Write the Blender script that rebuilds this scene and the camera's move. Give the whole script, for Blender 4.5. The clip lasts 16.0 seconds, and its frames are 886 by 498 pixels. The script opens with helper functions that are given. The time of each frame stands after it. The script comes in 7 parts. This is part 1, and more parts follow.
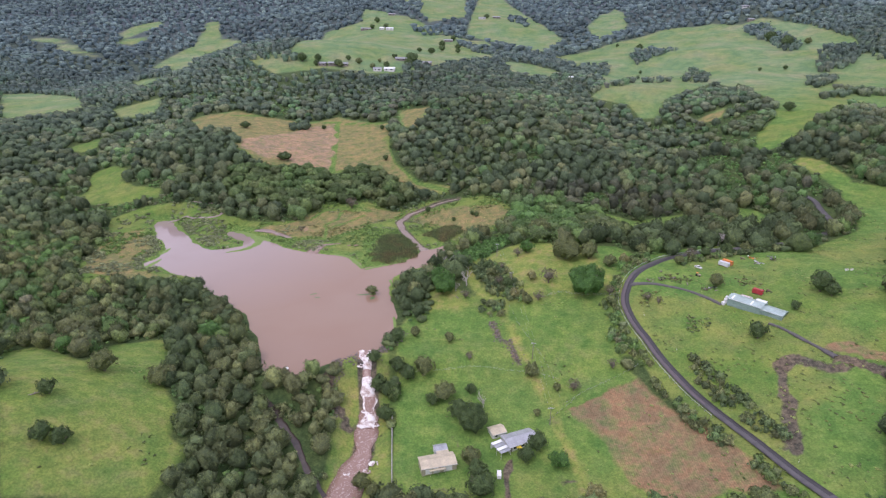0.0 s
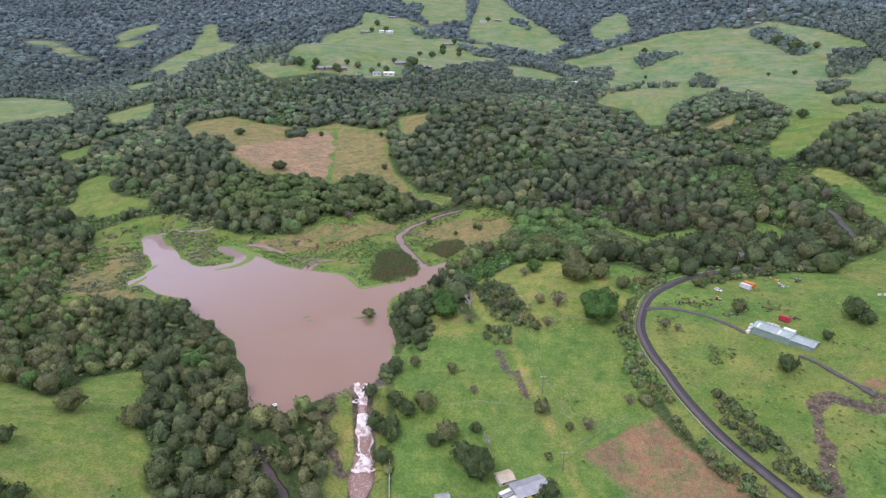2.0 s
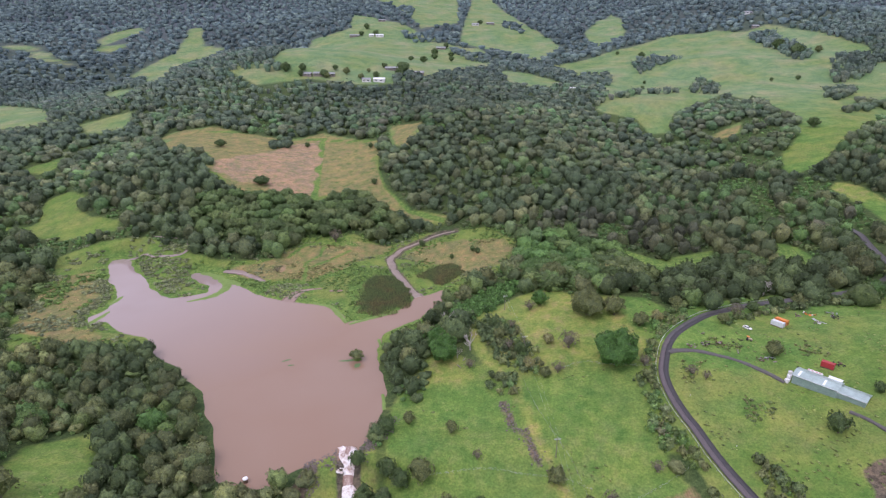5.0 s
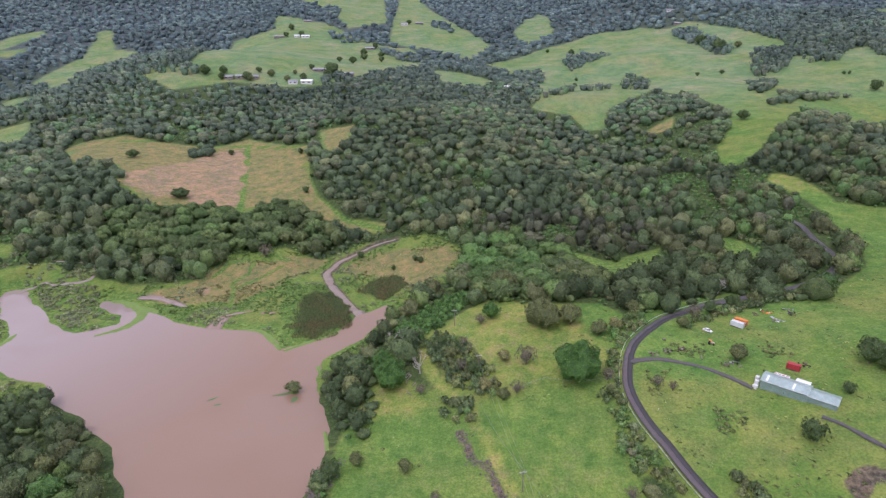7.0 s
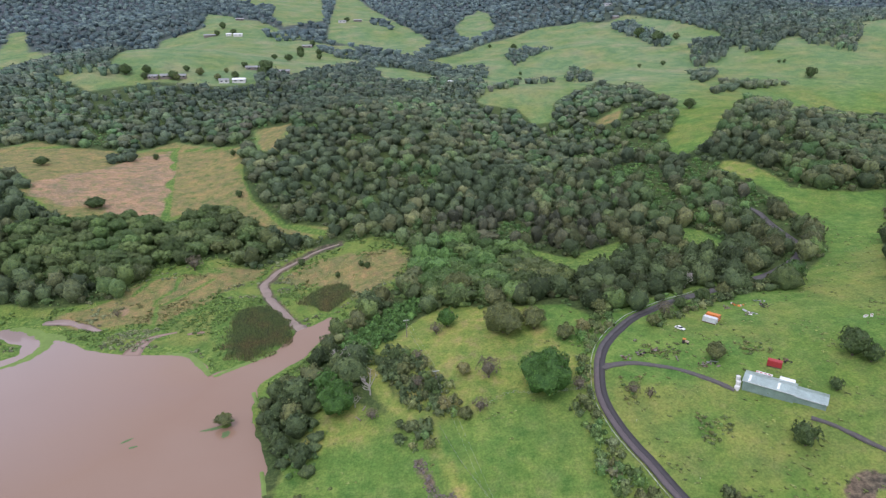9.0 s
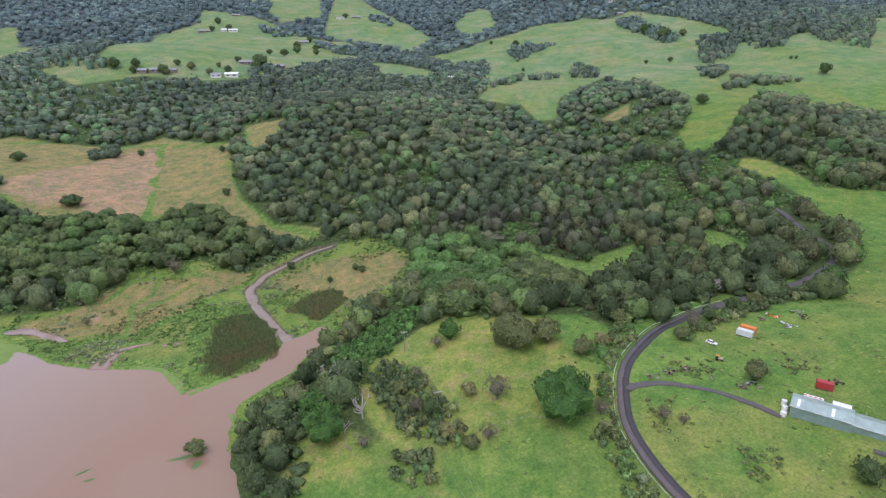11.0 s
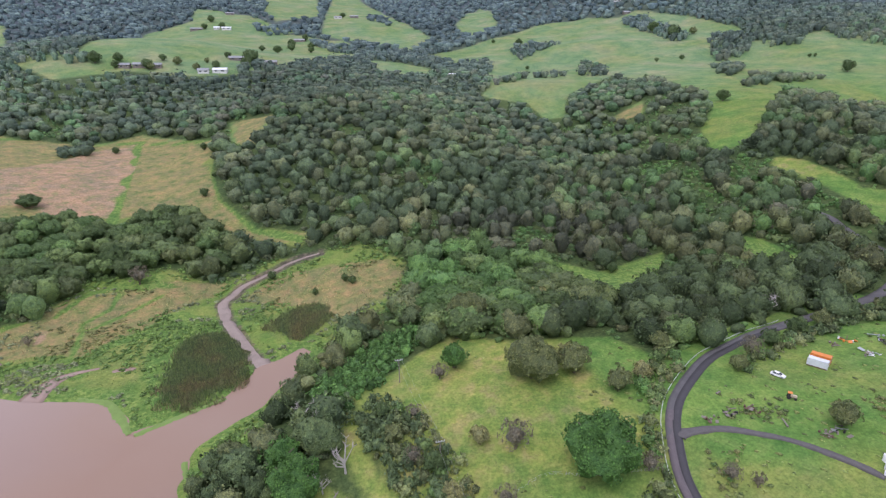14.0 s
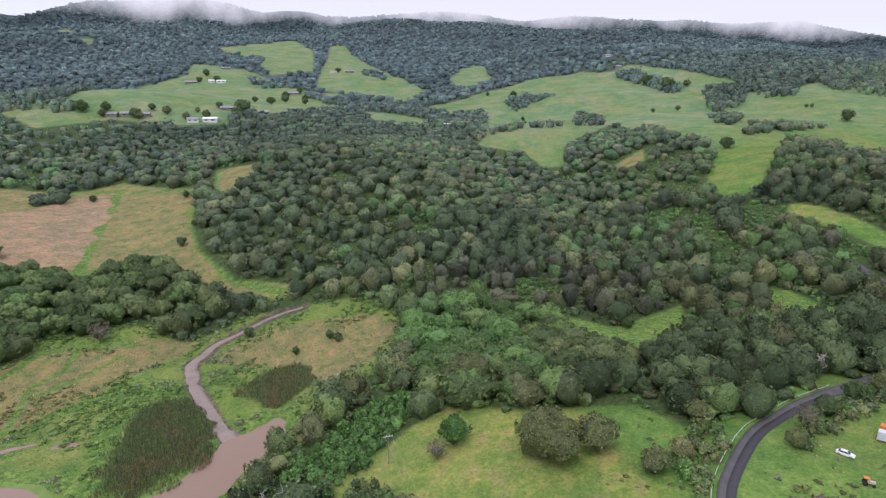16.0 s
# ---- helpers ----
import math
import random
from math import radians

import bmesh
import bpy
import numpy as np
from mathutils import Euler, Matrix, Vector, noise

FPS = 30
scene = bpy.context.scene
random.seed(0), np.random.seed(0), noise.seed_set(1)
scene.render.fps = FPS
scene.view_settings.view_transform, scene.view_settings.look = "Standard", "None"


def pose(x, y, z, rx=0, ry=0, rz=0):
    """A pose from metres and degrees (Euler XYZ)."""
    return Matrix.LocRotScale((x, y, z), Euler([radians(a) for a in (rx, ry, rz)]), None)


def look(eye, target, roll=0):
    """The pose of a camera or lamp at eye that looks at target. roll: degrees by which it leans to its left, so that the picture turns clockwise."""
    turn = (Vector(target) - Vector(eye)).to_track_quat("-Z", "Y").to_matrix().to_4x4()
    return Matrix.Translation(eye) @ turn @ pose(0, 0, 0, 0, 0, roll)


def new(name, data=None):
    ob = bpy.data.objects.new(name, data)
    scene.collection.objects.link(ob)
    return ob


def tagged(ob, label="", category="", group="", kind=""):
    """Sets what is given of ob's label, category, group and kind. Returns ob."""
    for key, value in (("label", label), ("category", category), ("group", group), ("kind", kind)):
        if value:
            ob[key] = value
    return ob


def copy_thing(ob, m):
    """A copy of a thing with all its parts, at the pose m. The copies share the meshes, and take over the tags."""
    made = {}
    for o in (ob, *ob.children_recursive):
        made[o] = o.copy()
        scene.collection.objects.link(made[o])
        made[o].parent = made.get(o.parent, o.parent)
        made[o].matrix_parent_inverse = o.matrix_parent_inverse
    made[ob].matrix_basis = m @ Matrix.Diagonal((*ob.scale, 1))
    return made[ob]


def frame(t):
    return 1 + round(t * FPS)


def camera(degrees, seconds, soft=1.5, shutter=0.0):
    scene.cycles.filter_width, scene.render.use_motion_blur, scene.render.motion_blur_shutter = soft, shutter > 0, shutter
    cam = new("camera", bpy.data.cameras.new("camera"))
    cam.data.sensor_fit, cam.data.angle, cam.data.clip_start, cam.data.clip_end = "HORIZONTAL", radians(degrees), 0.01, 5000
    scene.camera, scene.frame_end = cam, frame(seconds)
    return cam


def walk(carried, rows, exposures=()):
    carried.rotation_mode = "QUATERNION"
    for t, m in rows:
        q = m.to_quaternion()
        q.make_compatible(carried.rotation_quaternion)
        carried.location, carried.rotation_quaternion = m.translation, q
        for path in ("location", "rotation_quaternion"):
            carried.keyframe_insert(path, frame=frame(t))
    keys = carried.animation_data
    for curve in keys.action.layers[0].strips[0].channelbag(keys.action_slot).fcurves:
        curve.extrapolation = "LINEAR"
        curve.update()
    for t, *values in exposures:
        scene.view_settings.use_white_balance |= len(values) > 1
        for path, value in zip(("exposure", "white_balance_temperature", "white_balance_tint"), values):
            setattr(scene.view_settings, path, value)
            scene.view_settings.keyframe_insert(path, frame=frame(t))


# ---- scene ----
# camera path: seconds, place in metres, then yaw, pitch and roll in degrees
cam = camera(73.8, 16.0, soft=1.3)
ROWS = [
    (0.0, 0.01, 0.01, 162.02, -0.01, -20.35, 0.57),
    (0.5, -0.31, 6.6, 162.42, -0.04, -20.28, 0.59),
    (1.0, -0.64, 12.84, 163.2, -0.04, -20.25, 0.63),
    (1.5, -0.74, 19.56, 163.7, -0.01, -20.2, 0.61),
    (2.0, -1.23, 26.49, 164.02, -0.01, -20.15, 0.65),
    (2.5, -1.63, 33.22, 164.82, -0.04, -20.13, 0.65),
    (3.0, -2.1, 40.11, 165.52, -0.14, -20.11, 0.68),
    (3.5, -2.36, 47.23, 166.0, -0.58, -20.07, 0.63),
    (4.0, -2.91, 54.42, 166.58, -0.63, -20.05, 0.68),
    (5.25, -3.81, 72.06, 167.05, -1.0, -19.91, 0.46),
    (6.5, -4.7, 89.69, 165.11, -4.32, -19.77, 0.23),
    (7.0, -4.48, 96.88, 163.04, -7.16, -19.79, -0.05),
    (7.5, -3.23, 104.22, 160.65, -9.53, -19.79, -0.43),
    (8.0, -2.46, 111.57, 158.31, -10.99, -19.8, -0.63),
    (8.5, -0.79, 118.7, 155.81, -12.06, -19.78, -0.82),
    (9.0, 0.18, 126.05, 153.47, -12.35, -19.76, -0.79),
    (11.5, 6.25, 161.72, 142.08, -12.48, -19.67, -0.52),
    (12.0, 7.44, 168.65, 139.76, -12.5, -19.65, -0.47),
    (12.5, 8.87, 175.84, 137.45, -12.5, -19.66, -0.46),
    (13.0, 10.09, 183.21, 134.96, -12.53, -19.64, -0.45),
    (13.5, 11.37, 190.47, 132.52, -12.56, -19.63, -0.42),
    (14.0, 12.69, 197.86, 130.18, -12.59, -19.16, -0.37),
    (14.5, 14.29, 205.06, 127.77, -12.59, -17.32, -0.36),
    (15.0, 15.41, 212.06, 125.39, -12.65, -15.4, -0.32),
    (15.5, 16.57, 219.15, 122.5, -12.71, -14.0, -0.24),
    (16.0, 17.93, 226.19, 120.21, -13.2, -14.01, -0.3),
]

# seconds, exposure in stops, white balance: the picture darkens as the bright cloud comes into view
EXPOSURES = [(0.0, 0.52, 6150, 30), (7.0, 0.49, 6150, 29), (8.0, 0.45, 6150, 23), (11.5, 0.50, 6100, 21), (14.0, 0.58, 6050, 25), (15.0, 0.70, 6000, 27), (15.5, 0.58, 6100, 26), (16.0, 0.44, 6200, 23)]


def ahead(yaw, pitch):
    a, b = radians(yaw), radians(pitch)
    return Vector((-math.sin(a) * math.cos(b), math.cos(a) * math.cos(b), math.sin(b)))


walk(cam, [(t, look((x, y, z), Vector((x, y, z)) + ahead(yaw, pitch), roll)) for t, x, y, z, yaw, pitch, roll in ROWS], EXPOSURES)

# ---- sky and light: a bright overcast day ----
SKY, SUN = 0.80, 1.1
SUN_ELEVATION, SUN_TURN = radians(58), radians(215)
world = bpy.data.worlds.new("overcast_sky")
scene.world = world
world.use_nodes = True
wn, wl = world.node_tree.nodes, world.node_tree.links
wn.clear()
sky = wn.new("ShaderNodeTexSky")
sky.sky_type = "NISHITA"
sky.sun_disc = False
sky.sun_elevation, sky.sun_rotation = SUN_ELEVATION, SUN_TURN
sky_bg = wn.new("ShaderNodeBackground")
sky_bg.inputs["Strength"].default_value = 0.06
wl.new(sky.outputs["Color"], sky_bg.inputs["Color"])
cloud_bg = wn.new("ShaderNodeBackground")
cloud_bg.inputs["Color"].default_value = (0.90, 0.96, 1.05, 1)
cloud_bg.inputs["Strength"].default_value = SKY
mix_bg = wn.new("ShaderNodeMixShader")
mix_bg.inputs[0].default_value = 0.82
wl.new(sky_bg.outputs[0], mix_bg.inputs[1])
wl.new(cloud_bg.outputs[0], mix_bg.inputs[2])
wout = wn.new("ShaderNodeOutputWorld")
wl.new(mix_bg.outputs[0], wout.inputs[0])
sun = new("sun", bpy.data.lights.new("sun", "SUN"))
sun.data.energy, sun.data.angle, sun.data.color = SUN, radians(24), (1.0, 0.96, 0.9)
sun.rotation_euler = (radians(90) - SUN_ELEVATION, 0, radians(180) - SUN_TURN)

# ---- materials ----


def material(name):
    m = bpy.data.materials.new(name)
    m.use_nodes = True
    n, l = m.node_tree.nodes, m.node_tree.links
    return m, n, l, n["Principled BSDF"]


def noise_node(n, l, scale, detail=4.0, rough=0.55, space="Object"):
    co = n.new("ShaderNodeTexCoord")
    t = n.new("ShaderNodeTexNoise")
    t.inputs["Scale"].default_value, t.inputs["Detail"].default_value, t.inputs["Roughness"].default_value = scale, detail, rough
    l.new(co.outputs[space], t.inputs["Vector"])
    return t


def ramp_node(n, l, source, stops):
    r = n.new("ShaderNodeValToRGB")
    while len(r.color_ramp.elements) < len(stops):
        r.color_ramp.elements.new(0.5)
    for e, (p, c) in zip(r.color_ramp.elements, stops):
        e.position, e.color = p, (*c, 1) if len(c) == 3 else c
    l.new(source, r.inputs[0])
    return r


def mix_node(n, l, factor, a, b, blend="MIX"):
    m = n.new("ShaderNodeMix")
    m.data_type, m.blend_type = "RGBA", blend
    for socket, v in ((m.inputs["Factor"], factor), (m.inputs[6], a), (m.inputs[7], b)):
        if isinstance(v, bpy.types.NodeSocket):
            l.new(v, socket)
        elif isinstance(v, (int, float)):
            socket.default_value = v
        else:
            socket.default_value = (*v, 1)
    return m.outputs[2]


def math_node(n, l, op, a, b, clamp=False):
    m = n.new("ShaderNodeMath")
    m.operation, m.use_clamp = op, clamp
    for socket, v in ((m.inputs[0], a), (m.inputs[1], b)):
        if isinstance(v, bpy.types.NodeSocket):
            l.new(v, socket)
        else:
            socket.default_value = v
    return m.outputs[0]


def bump_node(n, l, height, bsdf, strength=0.4, distance=0.3):
    b = n.new("ShaderNodeBump")
    b.inputs["Strength"].default_value, b.inputs["Distance"].default_value = strength, distance
    l.new(height, b.inputs["Height"])
    l.new(b.outputs[0], bsdf.inputs["Normal"])


def plain(name, colour, rough=0.6, metal=0.0, vary=0.25, scale=1.5, bump=0.0):
    """A surface of one colour with stains at two scales."""
    m, n, l, p = material(name)
    big, small = noise_node(n, l, scale), noise_node(n, l, scale * 9, 3)
    both = mix_node(n, l, 0.4, big.outputs["Color"], small.outputs["Color"])
    dark = tuple(c * (1 - vary) for c in colour)
    light = tuple(min(1, c * (1 + vary * 0.6)) for c in colour)
    r = ramp_node(n, l, both, [(0.3, dark), (0.7, light)])
    l.new(r.outputs[0], p.inputs["Base Color"])
    p.inputs["Roughness"].default_value, p.inputs["Metallic"].default_value = rough, metal
    if bump:
        bump_node(n, l, small.outputs[0], p, bump, 0.05)
    return m


def leaf_material(name, rough=0.65, grain=1.0, relief=0.8):
    """Foliage: each tree has its own tone (attribute), each limb's clump and spray of leaves its own shade."""
    m, n, l, p = material(name)
    a = n.new("ShaderNodeVertexColor")
    a.layer_name = "tone"
    g = n.new("ShaderNodeNewGeometry")
    r = ramp_node(n, l, g.outputs["Random Per Island"], [(0.0, (0.66, 0.68, 0.68)), (0.5, (1.0, 1.0, 1.0)), (1.0, (1.42, 1.38, 1.24))])
    c = mix_node(n, l, 1.0, a.outputs["Color"], r.outputs[0], "MULTIPLY")
    spray = n.new("ShaderNodeTexVoronoi")
    spray.inputs["Scale"].default_value = 1.9 * grain
    fine, clump = n.new("ShaderNodeTexNoise"), n.new("ShaderNodeTexNoise")
    fine.inputs["Scale"].default_value, fine.inputs["Detail"].default_value = 3.4 * grain, 3.0
    clump.inputs["Scale"].default_value, clump.inputs["Detail"].default_value = 0.5 * grain, 2.0
    for t in (spray, fine, clump):
        l.new(g.outputs["Position"], t.inputs["Vector"])
    tone = n.new("ShaderNodeRGBToBW")
    l.new(spray.outputs["Color"], tone.inputs[0])
    r1 = ramp_node(n, l, tone.outputs[0], [(0.15, (0.8, 0.8, 0.82)), (0.85, (1.22, 1.22, 1.14))])
    r2 = ramp_node(n, l, fine.outputs[0], [(0.32, (0.66, 0.68, 0.7)), (0.68, (1.36, 1.34, 1.26))])
    r3 = ramp_node(n, l, clump.outputs[0], [(0.32, (0.84, 0.88, 0.92)), (0.68, (1.2, 1.15, 1.02))])
    for layer in (r1, r2, r3):
        c = mix_node(n, l, 1.0, c, layer.outputs[0], "MULTIPLY")
    l.new(c, p.inputs["Base Color"])
    p.inputs["Roughness"].default_value = rough
    p.inputs["Specular IOR Level"].default_value = 0.2
    lumps = math_node(n, l, "SUBTRACT", fine.outputs[0], spray.outputs["Distance"])
    bump_node(n, l, lumps, p, relief, 0.55 / grain)
    return m


def ground_material():
    """Pasture with dry, bare, lush, marshy and wooded stretches (attributes), broken up by noise; distance haze is
    painted into its far parts.
    """
    m, n, l, p = material("ground")
    broad = noise_node(n, l, 0.022, 5)
    mid = noise_node(n, l, 0.16, 6, 0.62)
    fine = noise_node(n, l, 1.1, 5, 0.65)
    tuft = noise_node(n, l, 0.45, 4, 0.7)
    grass = ramp_node(n, l, mid.outputs[0], [(0.34, (0.1, 0.178, 0.042)), (0.45, (0.142, 0.222, 0.053)), (0.54, (0.176, 0.234, 0.062)), (0.64, (0.216, 0.24, 0.082))])
    dry = ramp_node(n, l, broad.outputs[0], [(0.42, (0.112, 0.205, 0.044)), (0.58, (0.21, 0.238, 0.074))])
    c = mix_node(n, l, 0.5, grass.outputs[0], dry.outputs[0])
    one, two, three = [n.new("ShaderNodeVertexColor") for _ in range(3)]
    one.layer_name, two.layer_name, three.layer_name = "cover", "cover_b", "cover_c"
    s1, s2, s3 = [n.new("ShaderNodeSeparateColor") for _ in range(3)]
    l.new(three.outputs["Color"], s3.inputs[0])
    l.new(one.outputs["Color"], s1.inputs[0])
    l.new(two.outputs["Color"], s2.inputs[0])
    jitter = mix_node(n, l, 0.5, mid.outputs["Color"], tuft.outputs["Color"])
    jit = n.new("ShaderNodeRGBToBW")
    l.new(jitter, jit.inputs[0])

    def weight(source, hard=3.0, spread=1.1):
        w = math_node(n, l, "MULTIPLY", math_node(n, l, "SUBTRACT", jit.outputs[0], 0.5), spread)
        w = math_node(n, l, "ADD", source, w)
        w = math_node(n, l, "MULTIPLY", math_node(n, l, "SUBTRACT", w, 0.5), hard)
        return math_node(n, l, "ADD", w, 0.5, True)

    tint = lambda stops, src=tuft: ramp_node(n, l, src.outputs[0], stops).outputs[0]
    c = mix_node(n, l, weight(s3.outputs[0], 1.6, 1.6), c, tint([(0.38, (0.158, 0.23, 0.054)), (0.47, (0.208, 0.26, 0.068)), (0.54, (0.244, 0.27, 0.08)), (0.62, (0.268, 0.252, 0.1))], mid))
    c = mix_node(n, l, weight(s3.outputs[1], 1.6, 1.2), c, tint([(0.36, (0.09, 0.182, 0.042)), (0.5, (0.12, 0.22, 0.052)), (0.64, (0.158, 0.246, 0.066))], mid))
    # third channel paints aerial haze into distant grass: paler and bluer
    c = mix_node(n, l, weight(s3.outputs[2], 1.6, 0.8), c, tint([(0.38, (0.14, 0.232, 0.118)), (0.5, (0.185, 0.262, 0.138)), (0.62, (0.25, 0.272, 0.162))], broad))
    c = mix_node(n, l, weight(s2.outputs[0], 2.2, 1.3), c, tint([(0.36, (0.29, 0.215, 0.108)), (0.46, (0.256, 0.218, 0.1)), (0.55, (0.21, 0.205, 0.085)), (0.66, (0.13, 0.172, 0.06))], mid))
    c = mix_node(n, l, weight(s1.outputs[2], 2.2, 0.7), c, tint([(0.35, (0.085, 0.165, 0.04)), (0.5, (0.125, 0.212, 0.052)), (0.65, (0.19, 0.262, 0.075))]))
    c = mix_node(n, l, weight(s1.outputs[0]), c, tint([(0.38, (0.37, 0.255, 0.175)), (0.51, (0.325, 0.225, 0.145)), (0.6, (0.25, 0.22, 0.12)), (0.7, (0.165, 0.19, 0.085))], mid))
    wave = n.new("ShaderNodeTexWave")
    wave.inputs["Scale"].default_value, wave.inputs["Distortion"].default_value, wave.inputs["Detail"].default_value, wave.inputs["Detail Scale"].default_value = 0.34, 11.0, 4.0, 0.22
    place = n.new("ShaderNodeTexCoord")
    l.new(place.outputs["Object"], wave.inputs["Vector"])
    furrow = mix_node(n, l, 0.35, tint([(0.4, (0.262, 0.148, 0.09)), (0.5, (0.275, 0.182, 0.108)), (0.56, (0.21, 0.192, 0.088)), (0.64, (0.145, 0.19, 0.066))], mid), ramp_node(n, l, wave.outputs[0], [(0.2, (0.185, 0.165, 0.08)), (0.55, (0.235, 0.168, 0.1)), (0.85, (0.3, 0.205, 0.13))]).outputs[0])
    c = mix_node(n, l, weight(s1.outputs[1]), c, furrow)
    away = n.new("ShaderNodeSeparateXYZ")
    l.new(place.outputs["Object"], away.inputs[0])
    # haze in the colour: the woodland floor fades to blue-grey from y 900
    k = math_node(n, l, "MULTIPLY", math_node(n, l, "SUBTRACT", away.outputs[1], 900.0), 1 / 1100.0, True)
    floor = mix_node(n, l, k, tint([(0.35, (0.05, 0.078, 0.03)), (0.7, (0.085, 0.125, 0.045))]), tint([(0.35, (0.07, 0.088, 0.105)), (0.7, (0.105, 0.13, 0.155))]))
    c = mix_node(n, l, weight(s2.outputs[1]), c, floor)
    c = mix_node(n, l, weight(s2.outputs[2], 4), c, tint([(0.36, (0.075, 0.064, 0.052)), (0.5, (0.125, 0.102, 0.08)), (0.64, (0.17, 0.145, 0.105))]))
    speck = ramp_node(n, l, fine.outputs[0], [(0.36, (0.76, 0.79, 0.76)), (0.64, (1.22, 1.19, 1.15))])
    c = mix_node(n, l, 1.0, c, speck.outputs[0], "MULTIPLY")
    blotch = noise_node(n, l, 0.07, 5, 0.65)
    for src, dark, light in ((tuft, (0.86, 0.89, 0.87), (1.13, 1.1, 1.1)), (blotch, (0.76, 0.86, 0.86), (1.18, 1.1, 1.03))):
        shade = ramp_node(n, l, src.outputs[0], [(0.36, dark), (0.64, light)])
        c = mix_node(n, l, 1.0, c, shade.outputs[0], "MULTIPLY")
    l.new(c, p.inputs["Base Color"])
    p.inputs["Roughness"].default_value = 0.9
    p.inputs["Specular IOR Level"].default_value = 0.15
    bump_node(n, l, tuft.outputs[0], p, 0.5, 0.5)
    return m


def water_material():
    """Muddy flood water, silty pink-brown with a weak sheen; the sky's reflection to the west is painted in grey."""
    m, n, l, p = material("muddy_water")
    big = noise_node(n, l, 0.012, 3)
    r = ramp_node(n, l, big.outputs[0], [(0.35, (0.28, 0.178, 0.122)), (0.65, (0.295, 0.2, 0.145))])
    # lighter grey base colour stands in for the sky's sheen on the far west
    grey = ramp_node(n, l, big.outputs[0], [(0.35, (0.31, 0.24, 0.215)), (0.65, (0.35, 0.285, 0.27))])
    place = n.new("ShaderNodeTexCoord")
    at = n.new("ShaderNodeSeparateXYZ")
    l.new(place.outputs["Object"], at.inputs[0])
    sheen_place = math_node(n, l, "ADD", at.outputs[0], math_node(n, l, "MULTIPLY", at.outputs[1], -0.45))
    sheen_place = math_node(n, l, "ADD", sheen_place, math_node(n, l, "MULTIPLY", math_node(n, l, "SUBTRACT", big.outputs[0], 0.5), 160.0))
    sky_sheen = math_node(n, l, "MULTIPLY", math_node(n, l, "ADD", sheen_place, 250.0), -1 / 130.0, True)
    l.new(mix_node(n, l, sky_sheen, r.outputs[0], grey.outputs[0]), p.inputs["Base Color"])
    p.inputs["Roughness"].default_value = 0.06
    p.inputs["IOR"].default_value = 1.42
    rip = noise_node(n, l, 1.4, 3)
    bump_node(n, l, rip.outputs[0], p, 0.05, 0.1)
    return m


def foam_material():
    m, n, l, p = material("white_water")
    big = noise_node(n, l, 0.35, 6, 0.7)
    r = ramp_node(n, l, big.outputs[0], [(0.38, (0.33, 0.22, 0.175)), (0.47, (0.62, 0.53, 0.49)), (0.56, (0.86, 0.84, 0.82))])
    l.new(r.outputs[0], p.inputs["Base Color"])
    p.inputs["Roughness"].default_value = 0.35
    bump_node(n, l, big.outputs[0], p, 0.7, 0.8)
    return m


def asphalt_material():
    m, n, l, p = material("asphalt")
    big, fine = noise_node(n, l, 0.25, 5), noise_node(n, l, 6, 3)
    both = mix_node(n, l, 0.35, big.outputs["Color"], fine.outputs["Color"])
    r = ramp_node(n, l, both, [(0.35, (0.062, 0.06, 0.062)), (0.65, (0.128, 0.12, 0.12))])
    l.new(r.outputs[0], p.inputs["Base Color"])
    p.inputs["Roughness"].default_value = 0.7
    bump_node(n, l, fine.outputs[0], p, 0.3, 0.02)
    return m


GROUND, WATER, FOAM, ASPHALT = ground_material(), water_material(), foam_material(), asphalt_material()
LEAVES = leaf_material("foliage")
MID_LEAVES = leaf_material("hill_foliage", 0.7, 0.45, 0.6)
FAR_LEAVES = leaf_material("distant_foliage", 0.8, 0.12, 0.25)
BARK = plain("bark", (0.16, 0.13, 0.10), 0.9, 0, 0.4, 2.0, 0.5)
GRAVEL = plain("gravel_track", (0.115, 0.107, 0.105), 0.9, 0, 0.35, 0.6, 0.4)
SAND = plain("silt", (0.31, 0.245, 0.205), 0.6, 0, 0.42, 0.22, 0.3)

# ---- the lie of the land ----
NEAR_HILLS = [
    (-38, 112, 75, -4.7), (75, 112, 75, -10.1), (188, 150, 75, 12.5), (-188, 188, 75, 38.4),
    (-75, 188, 75, -5.0), (262, 188, 75, -14.1), (0, 225, 75, -8.6), (112, 225, 75, -11.2),
    (295, 250, 110, 21.3), (-188, 262, 75, -5.5), (-38, 300, 75, -3.9), (38, 300, 75, -3.6),
    (-365, 305, 110, 30.5), (130, 360, 110, 7.5), (20, 415, 110, 14.4), (-255, 415, 110, -2.9),
    (-145, 415, 110, 5.4), (-35, 470, 110, -20.9),
]
MID_HILLS = [
    (-190, -300, 260, 37.6), (65, -215, 170, -41.6), (150, -215, 170, 27.0), (-530, 380, 170, 38.0),
    (235, 550, 170, -11.4), (575, 550, 170, -44.4), (-360, 550, 170, -46.3), (-710, 610, 260, 26.3),
    (405, 635, 170, 47.5), (-275, 635, 170, 67.3), (-445, 635, 170, -19.0), (-105, 635, 170, -17.5),
    (65, 720, 170, 57.8), (-105, 720, 170, -21.9), (235, 720, 170, -52.4), (590, 870, 260, 5.3),
    (-320, 870, 260, -28.2), (-710, 1000, 260, -32.2), (-320, 1130, 260, 60.6), (330, 1130, 260, -13.7),
]
